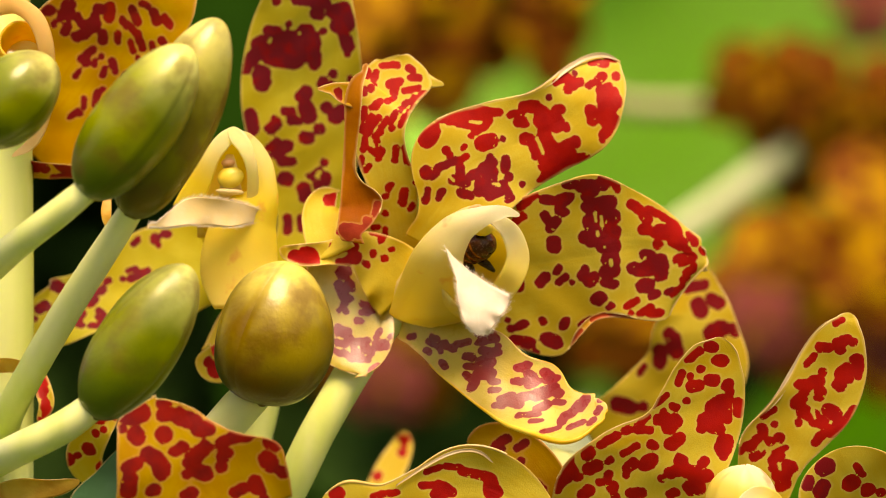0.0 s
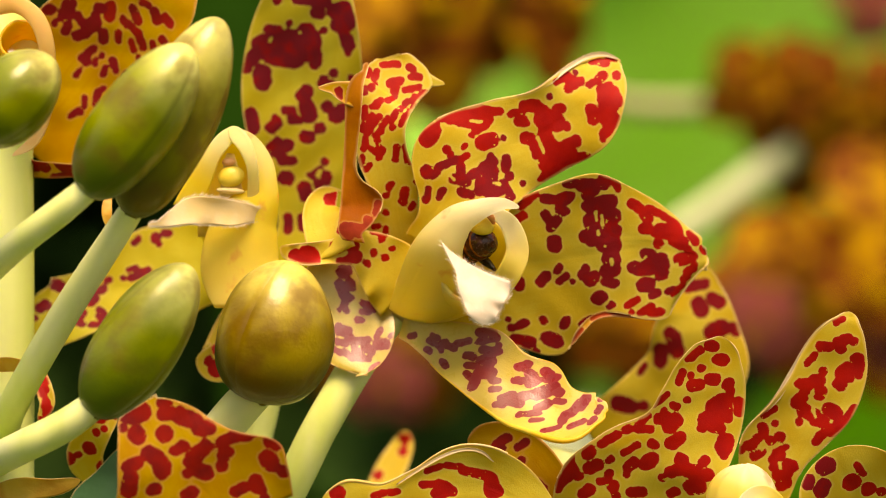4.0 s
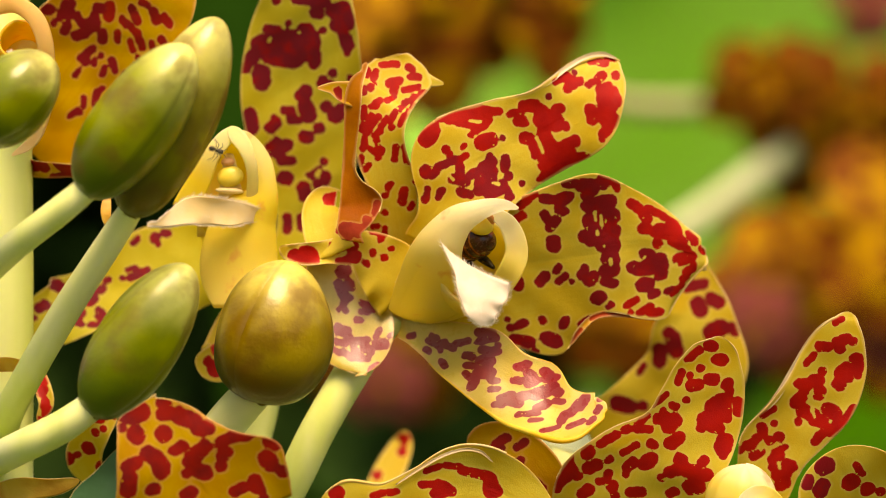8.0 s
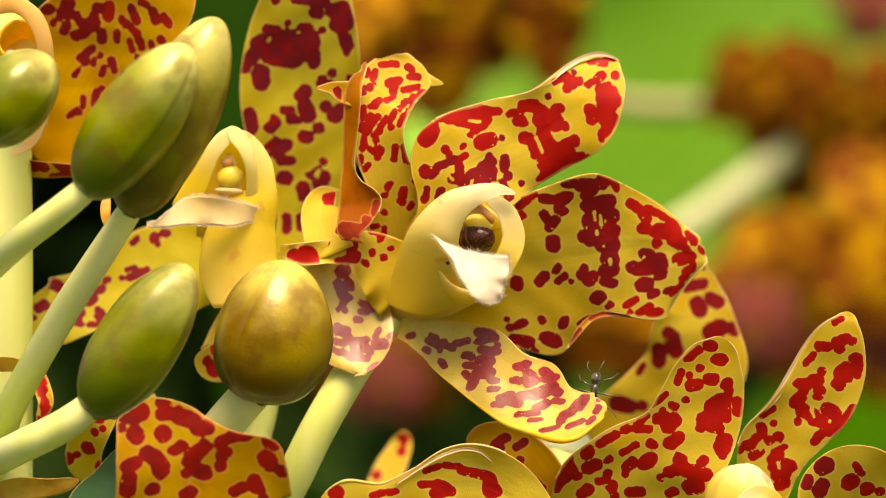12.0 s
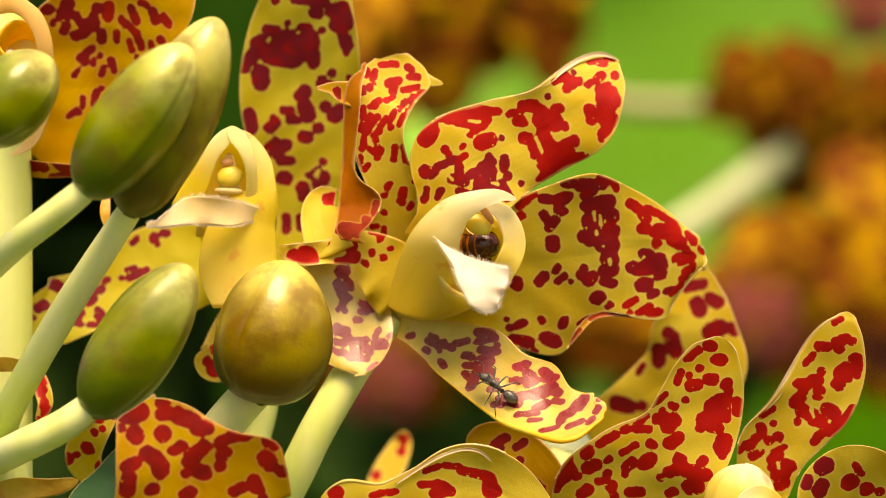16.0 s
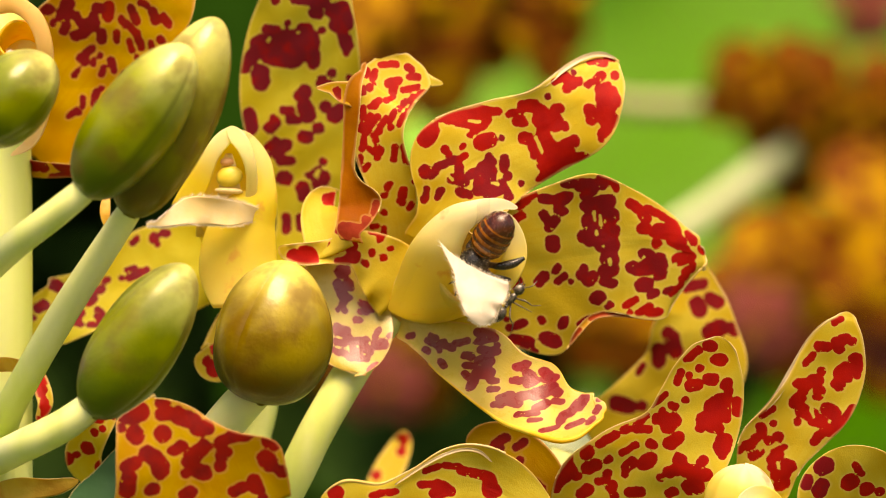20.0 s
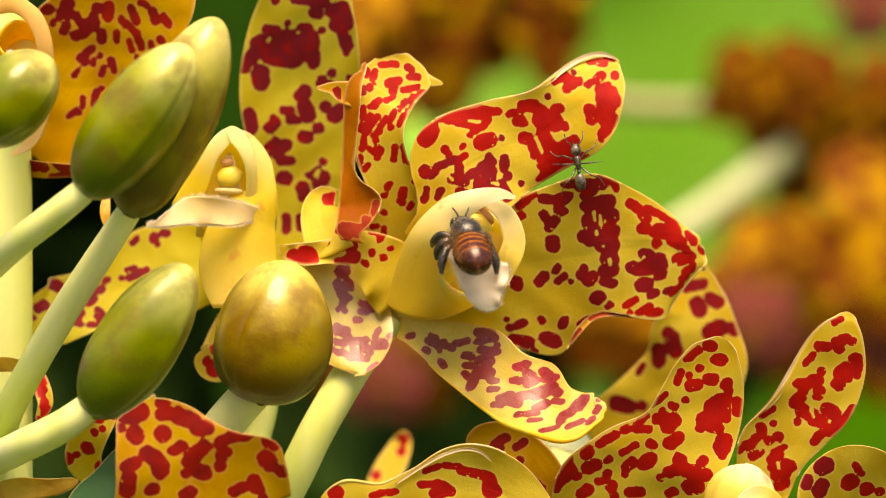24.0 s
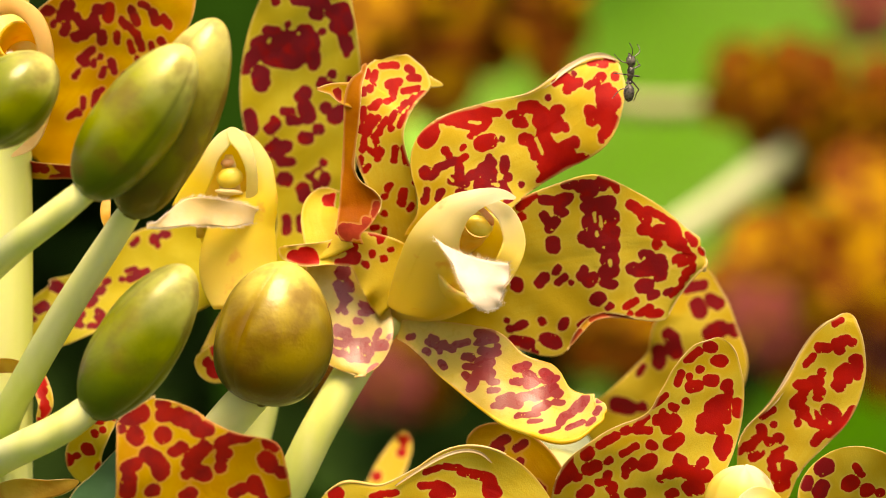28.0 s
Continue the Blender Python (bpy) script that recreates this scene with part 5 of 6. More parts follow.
# ---- the flower at the foot of the sepal ----
lower = thing("orchid_flower", (24.94, 2, -32.68), "open yellow orchid flower with red blotches facing up", "flower", GROUP)
petal('dorsal_sepal', lower, [(21.68, 0, -32.52, 7.52, 7.52, 0, 0, 0), (21.96, -0.57, -29.68, 10.08, 6.96, 0, 8.45, 0), (22.64, -1.53, -26.72, 10.07, 6.85, 0, 13.48, 0), (23.85, -2.89, -23.61, 7.56, 6.6, 0, 14.07, 0), (25.55, -3.62, -20.38, 4.31, 6.65, 0, 12.03, 0), (27.26, -4.21, -17.2, 3.82, 5.97, 0, 9.18, 0), (28.69, -4.86, -14.18, 3.64, 4.7, 0, 6.68, 0), (29.71, -5.5, -11.51, 2.67, 2.94, 0, 3.12, 0), (30.13, -5.83, -10.25, 1.23, 1.86, 0, 1.08, 0), (30.36, -6, -9.57, 0, 0, 0, 0, 0)], [(24.16, 0.95, 0.56, 24.16, 0.47), (23.31, 1.77, 0.37, 22.08, 2.51), (21.84, 2.65, 0.19), (22.95, -0.49, 0.62, 23.13, -0.95), (21.34, 0.95, 0.37), (18.9, 2.53, 0.37, 20.03, 2.59), (19.19, 1.03, 0.62, 19.48, 0.47), (20.03, 1.66, 0.31), (20.56, -0.47, 0.62, 20.82, -0.91), (20.82, -2.39, 0.56, 21.08, -2.43), (20.3, -2.99, 0.43), (19.19, -2.5, 0.62, 19.48, -3.09), (18.0, -2.42, 1.12, 18.31, -2.94), (16.42, -2.15, 0.93, 17.07, -2.99), (17.69, -4.06, 0.5, 18.61, -3.43), (16.09, -2.95, 0.56, 16.42, -3.84), (15.42, -2.07, 0.43), (19.76, -4.27, 0.5, 18.61, -4.8), (16.09, 1.81, 0.43, 16.09, 1.53), (17.38, 0.85, 0.31), (14.04, 2.59, 0.56, 14.74, 1.9), (14.04, 1.2, 0.87, 14.74, 0.95), (15.08, 2.55, 0.31)], edge_wide=(0.1, 0.1), more=[(7.85, 7.92, 0.68, 8.22, 7.89), (6.39, 9.46, 0.75, 6.04, 8.83), (5.02, 9.8, 0.69, 5.36, 9.23), (4.36, 9.83, 0.31), (7.11, 9.57, 0.44), (5.7, 7.89, 0.44), (6.75, 7.09, 0.69, 7.11, 6.46), (7.85, 5.43, 0.37, 8.22, 5.26), (6.75, 4.89, 0.5), (5.7, 5.6, 0.37, 6.04, 4.54), (5.36, 4.1, 0.56, 5.7, 3.82), (4.36, 6.98, 0.62, 4.69, 6.46), (5.36, 1.8, 0.56, 5.7, 0.76), (4.69, 3.36, 0.44)], gaps=[(5.7, 7.13, 0.25, 6.04, 7.06), (8.96, -2.65, 0.19, 9.33, -2.81)], flecks=[(15.08, 3.78, 0.19, 17.07, 3.15), (11.9, 3.94, 0.37, 12.62, 2.85), (9.33, 6.87, 0.43, 10.43, 5.76), (11.16, 5.06, 0.37, 11.9, 4.5), (12.62, 4.21, 0.19, 13.69, 3.74), (12.26, 0.0, 0.68, 13.34, -0.5), (11.16, 1.9, 0.5, 11.16, 1.58), (9.33, 4.12, 0.31, 10.43, 3.32), (14.74, -5.19, 0.87, 15.42, -5.09), (14.04, -5.76, 0.37), (12.26, -4.01, 0.5, 12.62, -4.17), (7.85, 3.17, 0.56, 8.59, 2.75), (8.96, 1.43, 0.75, 9.7, 1.14), (7.11, 2.87, 0.37), (11.16, -1.66, 0.62, 11.16, -1.99), (9.33, -1.32, 0.62, 10.06, -1.98), (8.22, -0.84, 0.44), (10.43, -2.97, 0.75, 10.79, -3.8), (10.43, -4.62, 0.62, 11.16, -5.14), (8.59, -4.16, 0.87, 9.33, -4.8), (6.75, -2.38, 0.5, 7.11, -2.88)], step=0.16)
petal('petal', lower, [(33.12, 2, -30.16, 3.15, 3.15, 0, 0, 0), (34.99, 1.23, -26.18, 2.74, 3.73, 0, 6.58, 0), (36.9, 0.46, -22.59, 4.34, 3.48, 0, 9.56, 0), (39.01, -0.31, -19.3, 3.68, 4.15, 0, 10.35, 0), (41.21, -1.09, -16.15, 3.62, 4.57, 0, 9.69, 0), (42.9, -1.86, -12.94, 3.71, 3.95, 0, 4.8, 0), (43.86, -2.7, -10.33, 3.15, 2.72, 0, 1.11, 0), (44.39, -3.07, -8.27, 1.89, 1.44, 0, -0.29, 0), (44.55, -3.02, -7.39, 0.97, 0.88, 0, -0.07, 0), (44.65, -3, -6.9, 0, 0, 0, 0, 0)], [(25.2, 1.26, 0.25, 25.78, 0.61), (19.25, 2.73, 0.19, 20.77, 2.36), (21.82, 2.1, 0.5, 22.3, 1.28), (22.97, 0.5, 0.5, 23.78, -0.48), (23.58, -1.05, 0.44), (22.3, -0.07, 0.5), (19.89, -1.17, 0.69, 20.77, -1.6), (18.92, -1.42, 0.62, 18.92, -1.8), (21.82, -2.17, 0.69, 21.04, -2.54), (20.49, -3.01, 0.37), (19.89, -2.06, 0.56), (19.25, 0.75, 0.37), (16.77, 2.17, 0.56, 17.14, 1.37), (17.86, 1.06, 0.62, 18.22, 0.57), (17.14, -0.1, 0.62, 16.77, -0.3), (14.53, 1.36, 0.63, 15.67, 1.2), (14.14, 0.24, 0.75, 14.53, -1.08), (12.97, -0.28, 0.38), (16.04, -1.93, 0.75, 16.04, -2.74), (14.14, -1.46, 0.63, 14.53, -2.27), (15.67, -3.94, 0.56, 15.3, -3.72), (16.77, -4.36, 0.62, 17.14, -4.33), (14.14, -3.41, 0.63, 14.92, -4.08), (12.18, -3.0, 0.44, 13.36, -3.13)], edge_wide=(0.15, 0.1), gaps=[(16.04, 0.56, 0.19, 16.41, 0.4), (14.92, -0.5, 0.19, 14.53, -1.28), (8.12, 1.61, 0.19, 8.54, 1.44), (7.7, -0.85, 0.19)], flecks=[(11.39, 3.57, 0.19, 12.58, 2.86), (11.39, 2.0, 0.25, 11.39, 1.83), (10.18, 2.9, 0.5, 9.77, 2.38), (8.95, 2.61, 0.5), (7.7, 3.22, 0.56, 8.12, 2.75), (6.85, 3.63, 0.38), (9.36, 1.25, 0.5), (10.18, 0.84, 0.5, 10.18, 0.47), (8.54, 0.1, 0.31, 9.36, -0.4), (9.77, -0.56, 0.25), (6.85, 1.94, 0.38, 7.7, 1.38), (7.7, -0.08, 0.5, 8.54, -0.54), (8.12, -1.77, 0.63, 8.12, -2.24), (6.43, -1.37, 0.56, 6.85, -2.14), (6.85, -0.55, 0.44), (5.56, -2.22, 0.57, 6.0, -2.68)], step=0.16)
petal('petal', lower, [(10.75, -10, -29.87, 2.44, 2.44, 0, 0, 0), (5.88, -9, -26.4, 3.06, 4.41, -8, 10, 0), (2.2, -9, -25.78, 3.06, 4.78, -8, 10, 0), (-2.08, -10, -27.06, 3.05, 3.67, -8, 10, 0), (-6.34, -11, -28.09, 3.05, 2.8, -8, 0, 0), (-10.58, -12, -27.78, 2.43, 2.92, -5, 0, 0), (-13.31, -12, -27.29, 0, 0, 0, 0, 0)], [(11.28, -2.8, 0.24, 9.86, -2.14), (9.86, -1.93, 0.49, 7.67, -1.3), (7.16, -1.08, 0.73, 6.88, 0.2), (6.29, -0.09, 0.61), (12.5, -0.99, 0.61, 11.58, -0.28), (14.29, -1.66, 0.24, 13.11, -1.29), (13.11, -0.26, 0.49, 11.28, 0.2), (13.41, -2.94, 0.15, 11.89, -2.89), (20.47, -1.62, 0.18, 17.28, -1.76), (24.48, -1.41, 0.79)], edge_wide=(0.12, 0.24), step=0.16)
petal('petal_fold', lower, [(12.59, 0, -28.76, 2.51, 2.51, 0, 0, 0), (10.28, 0, -24.75, 2.63, 2.88, 0, 10, 0), (7.6, 1, -21.8, 2.39, 2.39, 0, 20, 0), (4.79, 2, -20.84, 1.64, 1.51, 0, 20, 0), (2.64, 2, -21.72, 0, 0, 0, 0, 0)], [(10.39, 0.6, 0.5, 9.57, -0.32), (10.95, 1.39, 0.38, 9.57, 0.81), (8.2, -0.18, 0.38, 7.68, -1.47), (7.12, 2.36, 0.31, 7.4, 1.26), (5.94, 1.67, 0.38, 6.83, 0.55), (3.76, 2.63, 0.31, 5.02, 2.25), (3.76, 0.38, 0.31, 2.76, 0.19)], mats=(AMBER, RUST))
petal('lateral_sepal', lower, [(48.14, -4, -33.43, 3.72, 3.72, 0, 0, 0), (45.42, -6, -28.33, 6.79, 6.79, 0, 14, 0), (43.35, -8, -24.5, 5.53, 5.53, 0, 14, 0), (42.02, -9, -21.87, 0, 0, 0, 0, 0)], [(9.51, -0.46, 0.98), (11.18, -1.84, 0.31, 9.93, -2.07), (7.88, -1.7, 0.74, 7.62, -1.71), (6.82, -2.95, 0.49)], plum=[(12.0, 4.0, 0.67, 12.12, 3.63), (10.86, 2.57, 0.86, 10.5, 2.83), (12.75, 1.41, 0.92, 12.75, 1.18)], step=0.16)
v, f = ball((32.46, -6, -27.46), [(0.5, 0, 3.7), (3.7, 0, -0.5), (0, 3.0, 0)], 16, 24)
turn = np.linspace(0, 2 * math.pi, 24, endpoint=False)
hub = np.array((32.46, -6, -27.46))
v = (hub + (v.reshape(16, 24, 3) - hub) * (1 + 0.07 * np.sin(3 * turn + 0.6)[None, :, None] + 0.05 * np.sin(7 * turn)[None, :, None])).reshape(-1, 3)
lip_lower = part("lip", v, f, LIP, lower, "pale cream closed lip", None, {"rise": np.clip(0.42 + 0.07 * (v[:, 2] - hub[2] + 3.4) + 0.03 * (v[:, 0] - hub[0]), 0, 1)})
side_lobe(lip_lower, [(36.81, -9, -29.95, 1.22, 1.22, 0, 0, 0), (35.92, -10, -27.06, 1.34, 0.73, 0, 20, 0), (34.27, -10, -26.09, 1.34, 0.61, 0, 20, 0), (32.62, -10, -26.82, 0.73, 0.49, 0, 0, 0), (31.89, -10, -28.04, 0, 0, 0, 0, 0)])
petal("rolled_margin", lower, [(34.5, -0.21, -18.85, 0.13, 0.13, 0.0, 50.0, 0.0), (36.75, -0.93, -16.5, 0.38, 0.38, 0.0, 50.0, 0.0), (38.6, -1.23, -13.36, 0.38, 0.38, 0.0, 50.0, 0.0), (40.28, -1.86, -10.41, 0.38, 0.38, 0.0, 50.0, 0.0), (41.96, -2.49, -8.47, 0.38, 0.38, 0.0, 50.0, 0.0), (43.93, -2.68, -7.28, 0.0, 0.0, 0.0, 50.0, 0.0)], [], mats=(MARGIN, MARGIN), label="pale margin rolled back", edge_wide=(0.03, 0.03), step=0.2)
petal("rolled_margin", lower, [(21.49, -3.34, -19.69, 0.08, 0.08, 0.0, 50.0, 0.0), (23.62, -4.2, -16.8, 0.22, 0.22, 0.0, 50.0, 0.0), (25.44, -4.7, -14.05, 0.22, 0.22, 0.0, 50.0, 0.0), (26.96, -5.2, -11.69, 0.22, 0.22, 0.0, 50.0, 0.0), (28.79, -5.56, -10.19, 0.22, 0.22, 0.0, 50.0, 0.0), (30.93, -5.83, -9.82, 0.0, 0.0, 0.0, 50.0, 0.0)], [], mats=(MARGIN, MARGIN), label="pale margin rolled back", edge_wide=(0.03, 0.03), step=0.2)
# this thin pale strip paints the white highlight along the petal's edge
petal('rolled_margin', lower, [(-5.11, -11.19, -25.39, 0.07, 0.07, 0.0, 50.0, 0.0), (-2.38, -10.87, -23.58, 0.19, 0.19, 0.0, 50.0, 0.0), (0.06, -10.6, -22.26, 0.19, 0.19, 0.0, 50.0, 0.0), (2.2, -10.37, -21.66, 0.19, 0.19, 0.0, 50.0, 0.0), (4.03, -10.2, -21.92, 0.19, 0.19, 0.0, 50.0, 0.0), (5.38, -9.79, -23.04, 0.0, 0.0, 0.0, 50.0, 0.0)], [], mats=(MARGIN, MARGIN), label='pale margin rolled back', edge_wide=(0.03, 0.03), step=0.2)
stalk(lower, [(24.94, 2, -32.68), (13.64, 3, -44.76), (-18.02, 5, -67.18), (-48.59, 6, -86.43)], [2.2, 2.2, 2.3, 2.4])

# ---- a flower farther back ----
rear = thing("orchid_flower", (14.55, 30, -24.18), "yellow orchid flower with red blotches out of focus behind", "flower", GROUP)
petal('petal', rear, [(17.12, 27, -22.01, 2.68, 2.68, 0, 0, 0), (20.5, 25.71, -19.58, 2.89, 3.74, 0, -0.44, 0), (23.93, 24.4, -17.21, 3.47, 5.14, 0, 1.45, 0), (27.27, 23.11, -14.82, 4.48, 7.15, 0, 5.74, 0), (29.5, 22.31, -11.7, 5.59, 6.8, 0, 6.45, 0), (30.63, 21.93, -8.48, 5.35, 3.9, 0, 5.74, 0), (30.6, 21.99, -5.49, 4.04, 2.31, 0, 4.41, 0), (30.14, 22, -3.07, 1.79, 1.3, 0, 2.12, 0), (29.79, 22, -1.99, 0.2, 0.81, 0, 0.73, 0), (29.61, 22, -1.39, 0, 0, 0, 0, 0)], [], plum=[(24.76, 1.76, 0.59, 24.76, -0.07), (22.54, 0.83, 0.86, 21.76, 0.62), (23.02, -0.81, 0.73, 22.54, -1.48), (19.51, -1.01, 0.99, 20.11, -1.94), (20.4, -3.26, 0.59, 20.11, -3.59), (16.88, 2.91, 0.86, 15.41, 1.85), (14.23, 3.49, 0.79, 12.62, 2.52), (17.22, 3.56, 0.73), (10.45, 3.08, 0.33, 9.55, 2.72), (5.03, 1.12, 0.93, 5.94, 0.04), (7.76, -0.74, 0.6)])
petal("petal", rear, [(-9.29, 36, -33.4, 1.64, 1.64, 0, 0, 0), (-7, 38, -28.06, 2.06, 1.78, -20, 0, 0), (-5.1, 40, -24.19, 1.52, 1.38, -20, 0, 0), (-4.55, 40, -22.12, 0, 0, 0, 0, 0)], None, strewn=(3, 6, 0.4, 0.8))
stalk(rear, [(14.55, 30, -24.18), (11.13, 28, -34.12), (-18.68, 20, -69.67), (-48.83, 8, -86.85)], [2.2, 2.2, 2.3, 2.4])

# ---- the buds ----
bud((-47.65, -12, -1.15), (-37.54, -22, 5.68), (-26.44, -24, 21.14), 4.3, BUD_GREEN, [(-36.24, -22, 7.28), (-40.01, -21, 4.22), (-45.95, -16, 0.06), (-53.24, -2, -4.93)], [1.3, 1.5, 1.6, 1.9], "plump green orchid bud with a pale tip, highlight painted in")
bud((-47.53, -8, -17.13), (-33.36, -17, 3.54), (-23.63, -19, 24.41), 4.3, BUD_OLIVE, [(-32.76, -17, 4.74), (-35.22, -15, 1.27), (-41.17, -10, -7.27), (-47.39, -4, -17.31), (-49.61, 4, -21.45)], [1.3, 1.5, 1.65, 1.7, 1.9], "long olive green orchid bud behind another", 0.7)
bud((-51.56, -10, 8.61), (-49.64, -20, 11.67), (-41.19, -20, 20.18), 4.1, BUD_GREEN, [(-48.45, -20, 12.44), (-52.85, -14, 8.53), (-52.88, 0, 2.57)], [1.2, 1.4, 1.8], "green orchid bud with a pale yellow tip, highlight painted in", 0.3)
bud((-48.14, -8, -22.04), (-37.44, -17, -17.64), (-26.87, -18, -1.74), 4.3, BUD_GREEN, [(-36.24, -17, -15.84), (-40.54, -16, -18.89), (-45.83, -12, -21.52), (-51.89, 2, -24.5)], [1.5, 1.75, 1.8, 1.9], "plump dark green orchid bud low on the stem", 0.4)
bronze = bud((-30.02, -4, -28.47), (-19.72, -9, -16.6), (-16.7, -11, -1.28), 6.1, BUD_BRONZE, [(-20.15, -9, -15.25), (-22.35, -8, -17.44), (-26.17, -6, -22.16), (-32.67, -2, -31.73), (-48.59, 6, -51.45)], [2.0, 2.2, 2.2, 2.2, 2.2], "round bronze green orchid bud with a glossy top, highlight painted in", 0.9, 0.1)
v, f = ball((-19.5, -11, -16.51), [(0.6, 0, 0), (0, 0.5, 0), (0, 0, 0.45)])
part("nectar_drop", v, f, BUD_OLIVE, bronze, "dark nectar drop", None, {"rise": np.zeros(len(v)), "seam": np.zeros(len(v))})

# ---- blooms and leaves out of focus ----
def far_bloom(seed, spots, label, front=None, size=1.0):
    """A whole bloom about its own centre, facing the camera's side."""
    ob = thing("far_orchid_flower", (0, 0, -HEIGHT * 1000), label, "flower", "blooms behind")
    ORIGIN[ob] = np.zeros(3)
    for k, (turn, long, wide) in enumerate(((90, 26, 9.5), (18, 25, 11), (162, 25, 11), (-40, 24, 9.5), (220, 24, 9.5))):
        c, s = math.cos(radians(turn)), math.sin(radians(turn))
        rows = [(size * c * long * u, size * (-3 * u + 8 * u * u), size * s * long * u, size * wide * w, size * wide * w, 0, 10, 0) for u, w in ((0.05, 0.3), (0.3, 0.75), (0.6, 1), (0.85, 0.75), (1, 0))]
        petal("sepal" if k in (0, 3, 4) else "petal", ob, rows, mats=(front or BROWN, PETAL_BACK), strewn=(seed + k, spots, 1.4, 3.0), ripple=(1, 2, k), step=1.2)
    v, f = ball((size, -4 * size, 0), [(3.4 * size, 0, size), (0, 4 * size, 0), (-size, 0, 3.6 * size)])
    part("lip", v, f, GOLDEN, ob, "amber lip", None, {"rise": np.full(len(v), 0.3)})
    return ob


golden = far_bloom(40, 34, "golden orchid bloom with brown blotches, out of focus", GOLDEN)
dark = far_bloom(60, 26, "rust-brown orchid bloom, out of focus", None, 0.62)
mauve = far_bloom(80, 30, "small dull pink orchid bloom, out of focus", MAUVE, 0.42)
golden.location = (0.012, 0.40, HEIGHT + 0.060)
dark.matrix_basis = Matrix.Translation((0.0735, 0.42, HEIGHT + 0.0345)) @ pose(0, 0, 0, 8, 0, 0) @ pose(0, 0, 0, 0, 32, 0)
mauve.matrix_basis = Matrix.Translation((-0.0135, 0.42, HEIGHT - 0.0315)) @ pose(0, 0, 0, 10, 0, 0)
for kind, at, turn, tip in ((golden, (104, 400, 4), -40, -15), (golden, (104, 460, -11.99), 100, -12), (golden, (-13.36, 420, 48.94), 60, -20), (dark, (19.21, 440, 50.13), 10, -5), (golden, (-13.55, 520, -20.03), 150, 5), (dark, (37.56, 410, -15.1), 80, 0),
                            (dark, (90, 415, 33), 200, 10), (dark, (102, 430, 32), 120, -10), (dark, (82, 425, 24), 60, 5), (golden, (112, 440, 18), 200, 25), (dark, (10, 420, 56), 40, 0), (golden, (88, 480, -10), 250, -10), (dark, (77, 500, -12), 30, -30), (mauve, (72, 420, -17), 40, 0), (mauve, (104, 420, -20), 120, 8), (mauve, (101, 470, 59), 70, 0)):
    copy_thing(kind, Matrix.Translation((at[0] * MM, at[1] * MM, HEIGHT + at[2] * MM)) @ pose(0, 0, 0, tip, 0, 0) @ pose(0, 0, 0, 0, turn, 0))


def far_stem(points, radii, material, label):
    ob = thing("far_orchid_plant", (points[0][0], points[0][1], -HEIGHT * 1000), label, "plant", "plants behind")
    v, f = tube(points, radii, 16, 6)
    part("stalk", v, f, material, ob)
    v, f = ball(points[-1], [(radii[-1] * 1.05, 0, 0), (0, radii[-1] * 1.05, 0), (0, 0, radii[-1] * 1.2)])
    part("stem_tip", v, f, material, ob)


far_stem([(60, 440, -HEIGHT * 1000), (50, 435, -400), (36, 428, -66), (28, 425, -52), (20, 425, -38), (12.5, 425, -25), (15, 425, -14), (30, 425, -8), (54, 425, 4.2), (79.5, 425, 22.6)], [6, 5.5, 4, 3.6, 3.2, 3.2, 3.2, 3.3, 3.4, 3.5], STEM_FAR, "pale green orchid stalk out of focus")
far_stem([(450, 480, -HEIGHT * 1000), (430, 470, -200), (340, 460, 90), (200, 456, 46), (66, 450, 34), (31.24, 445, 36.2)], [5, 4.5, 4, 3.2, 2.7, 2.3], STEM_DULL, "dull green orchid stem far behind, out of focus")
# the last two leaves take the colour with shade painted in
for root, tip, wide, material, face in (((75.91, 640, -25.9), (101.62, 620, 110.4), 100, LEAF, 0), ((44.17, 660, -19.76), (33.46, 690, 92.37), 58, LEAF, 10), ((100.15, 560, -69.02), (86.84, 500, -11.14), 45, LEAF, 0), ((-57.02, 600, 22.09), (-60.15, 600, 100.41), 30, LEAF_SHADED, 0), ((-35.09, 600, -87.56), (-33.68, 560, -44.96), 34, LEAF_SHADED, 0)):
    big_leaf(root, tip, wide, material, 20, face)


# ---- the insects ----
ANT_GREY = plain("ant_grey", (0.022, 0.019, 0.016), (0.13, 0.115, 0.095), 1800, 0.3, 0.7)
SHELL_BLACK = plain("insect_black", (0.012, 0.010, 0.010), (0.03, 0.025, 0.022), 2500, 0.3, 0.6)
GREY_HAIR = plain("grey_hair", (0.18, 0.165, 0.14), (0.48, 0.45, 0.38), 2500, 0.6, 0.3)
AMBER_SHELL = plain("amber_shell", (0.28, 0.075, 0.009), (0.40, 0.13, 0.017), 1500, 0.24, 0.5)
BROWN_SHELL = plain("brown_shell", (0.035, 0.007, 0.004), (0.085, 0.016, 0.006), 1500, 0.22, 0.5)
WING = Nodes("wing_film").finish((0.20, 0.10, 0.04), 0.35, 0.1, Alpha=0.05)


def leg(parent, points, radii, material, name="leg"):
    v, f = tube(points, radii, 7, 0.25)
    return part(name, v, f, material, parent, at=points[0])


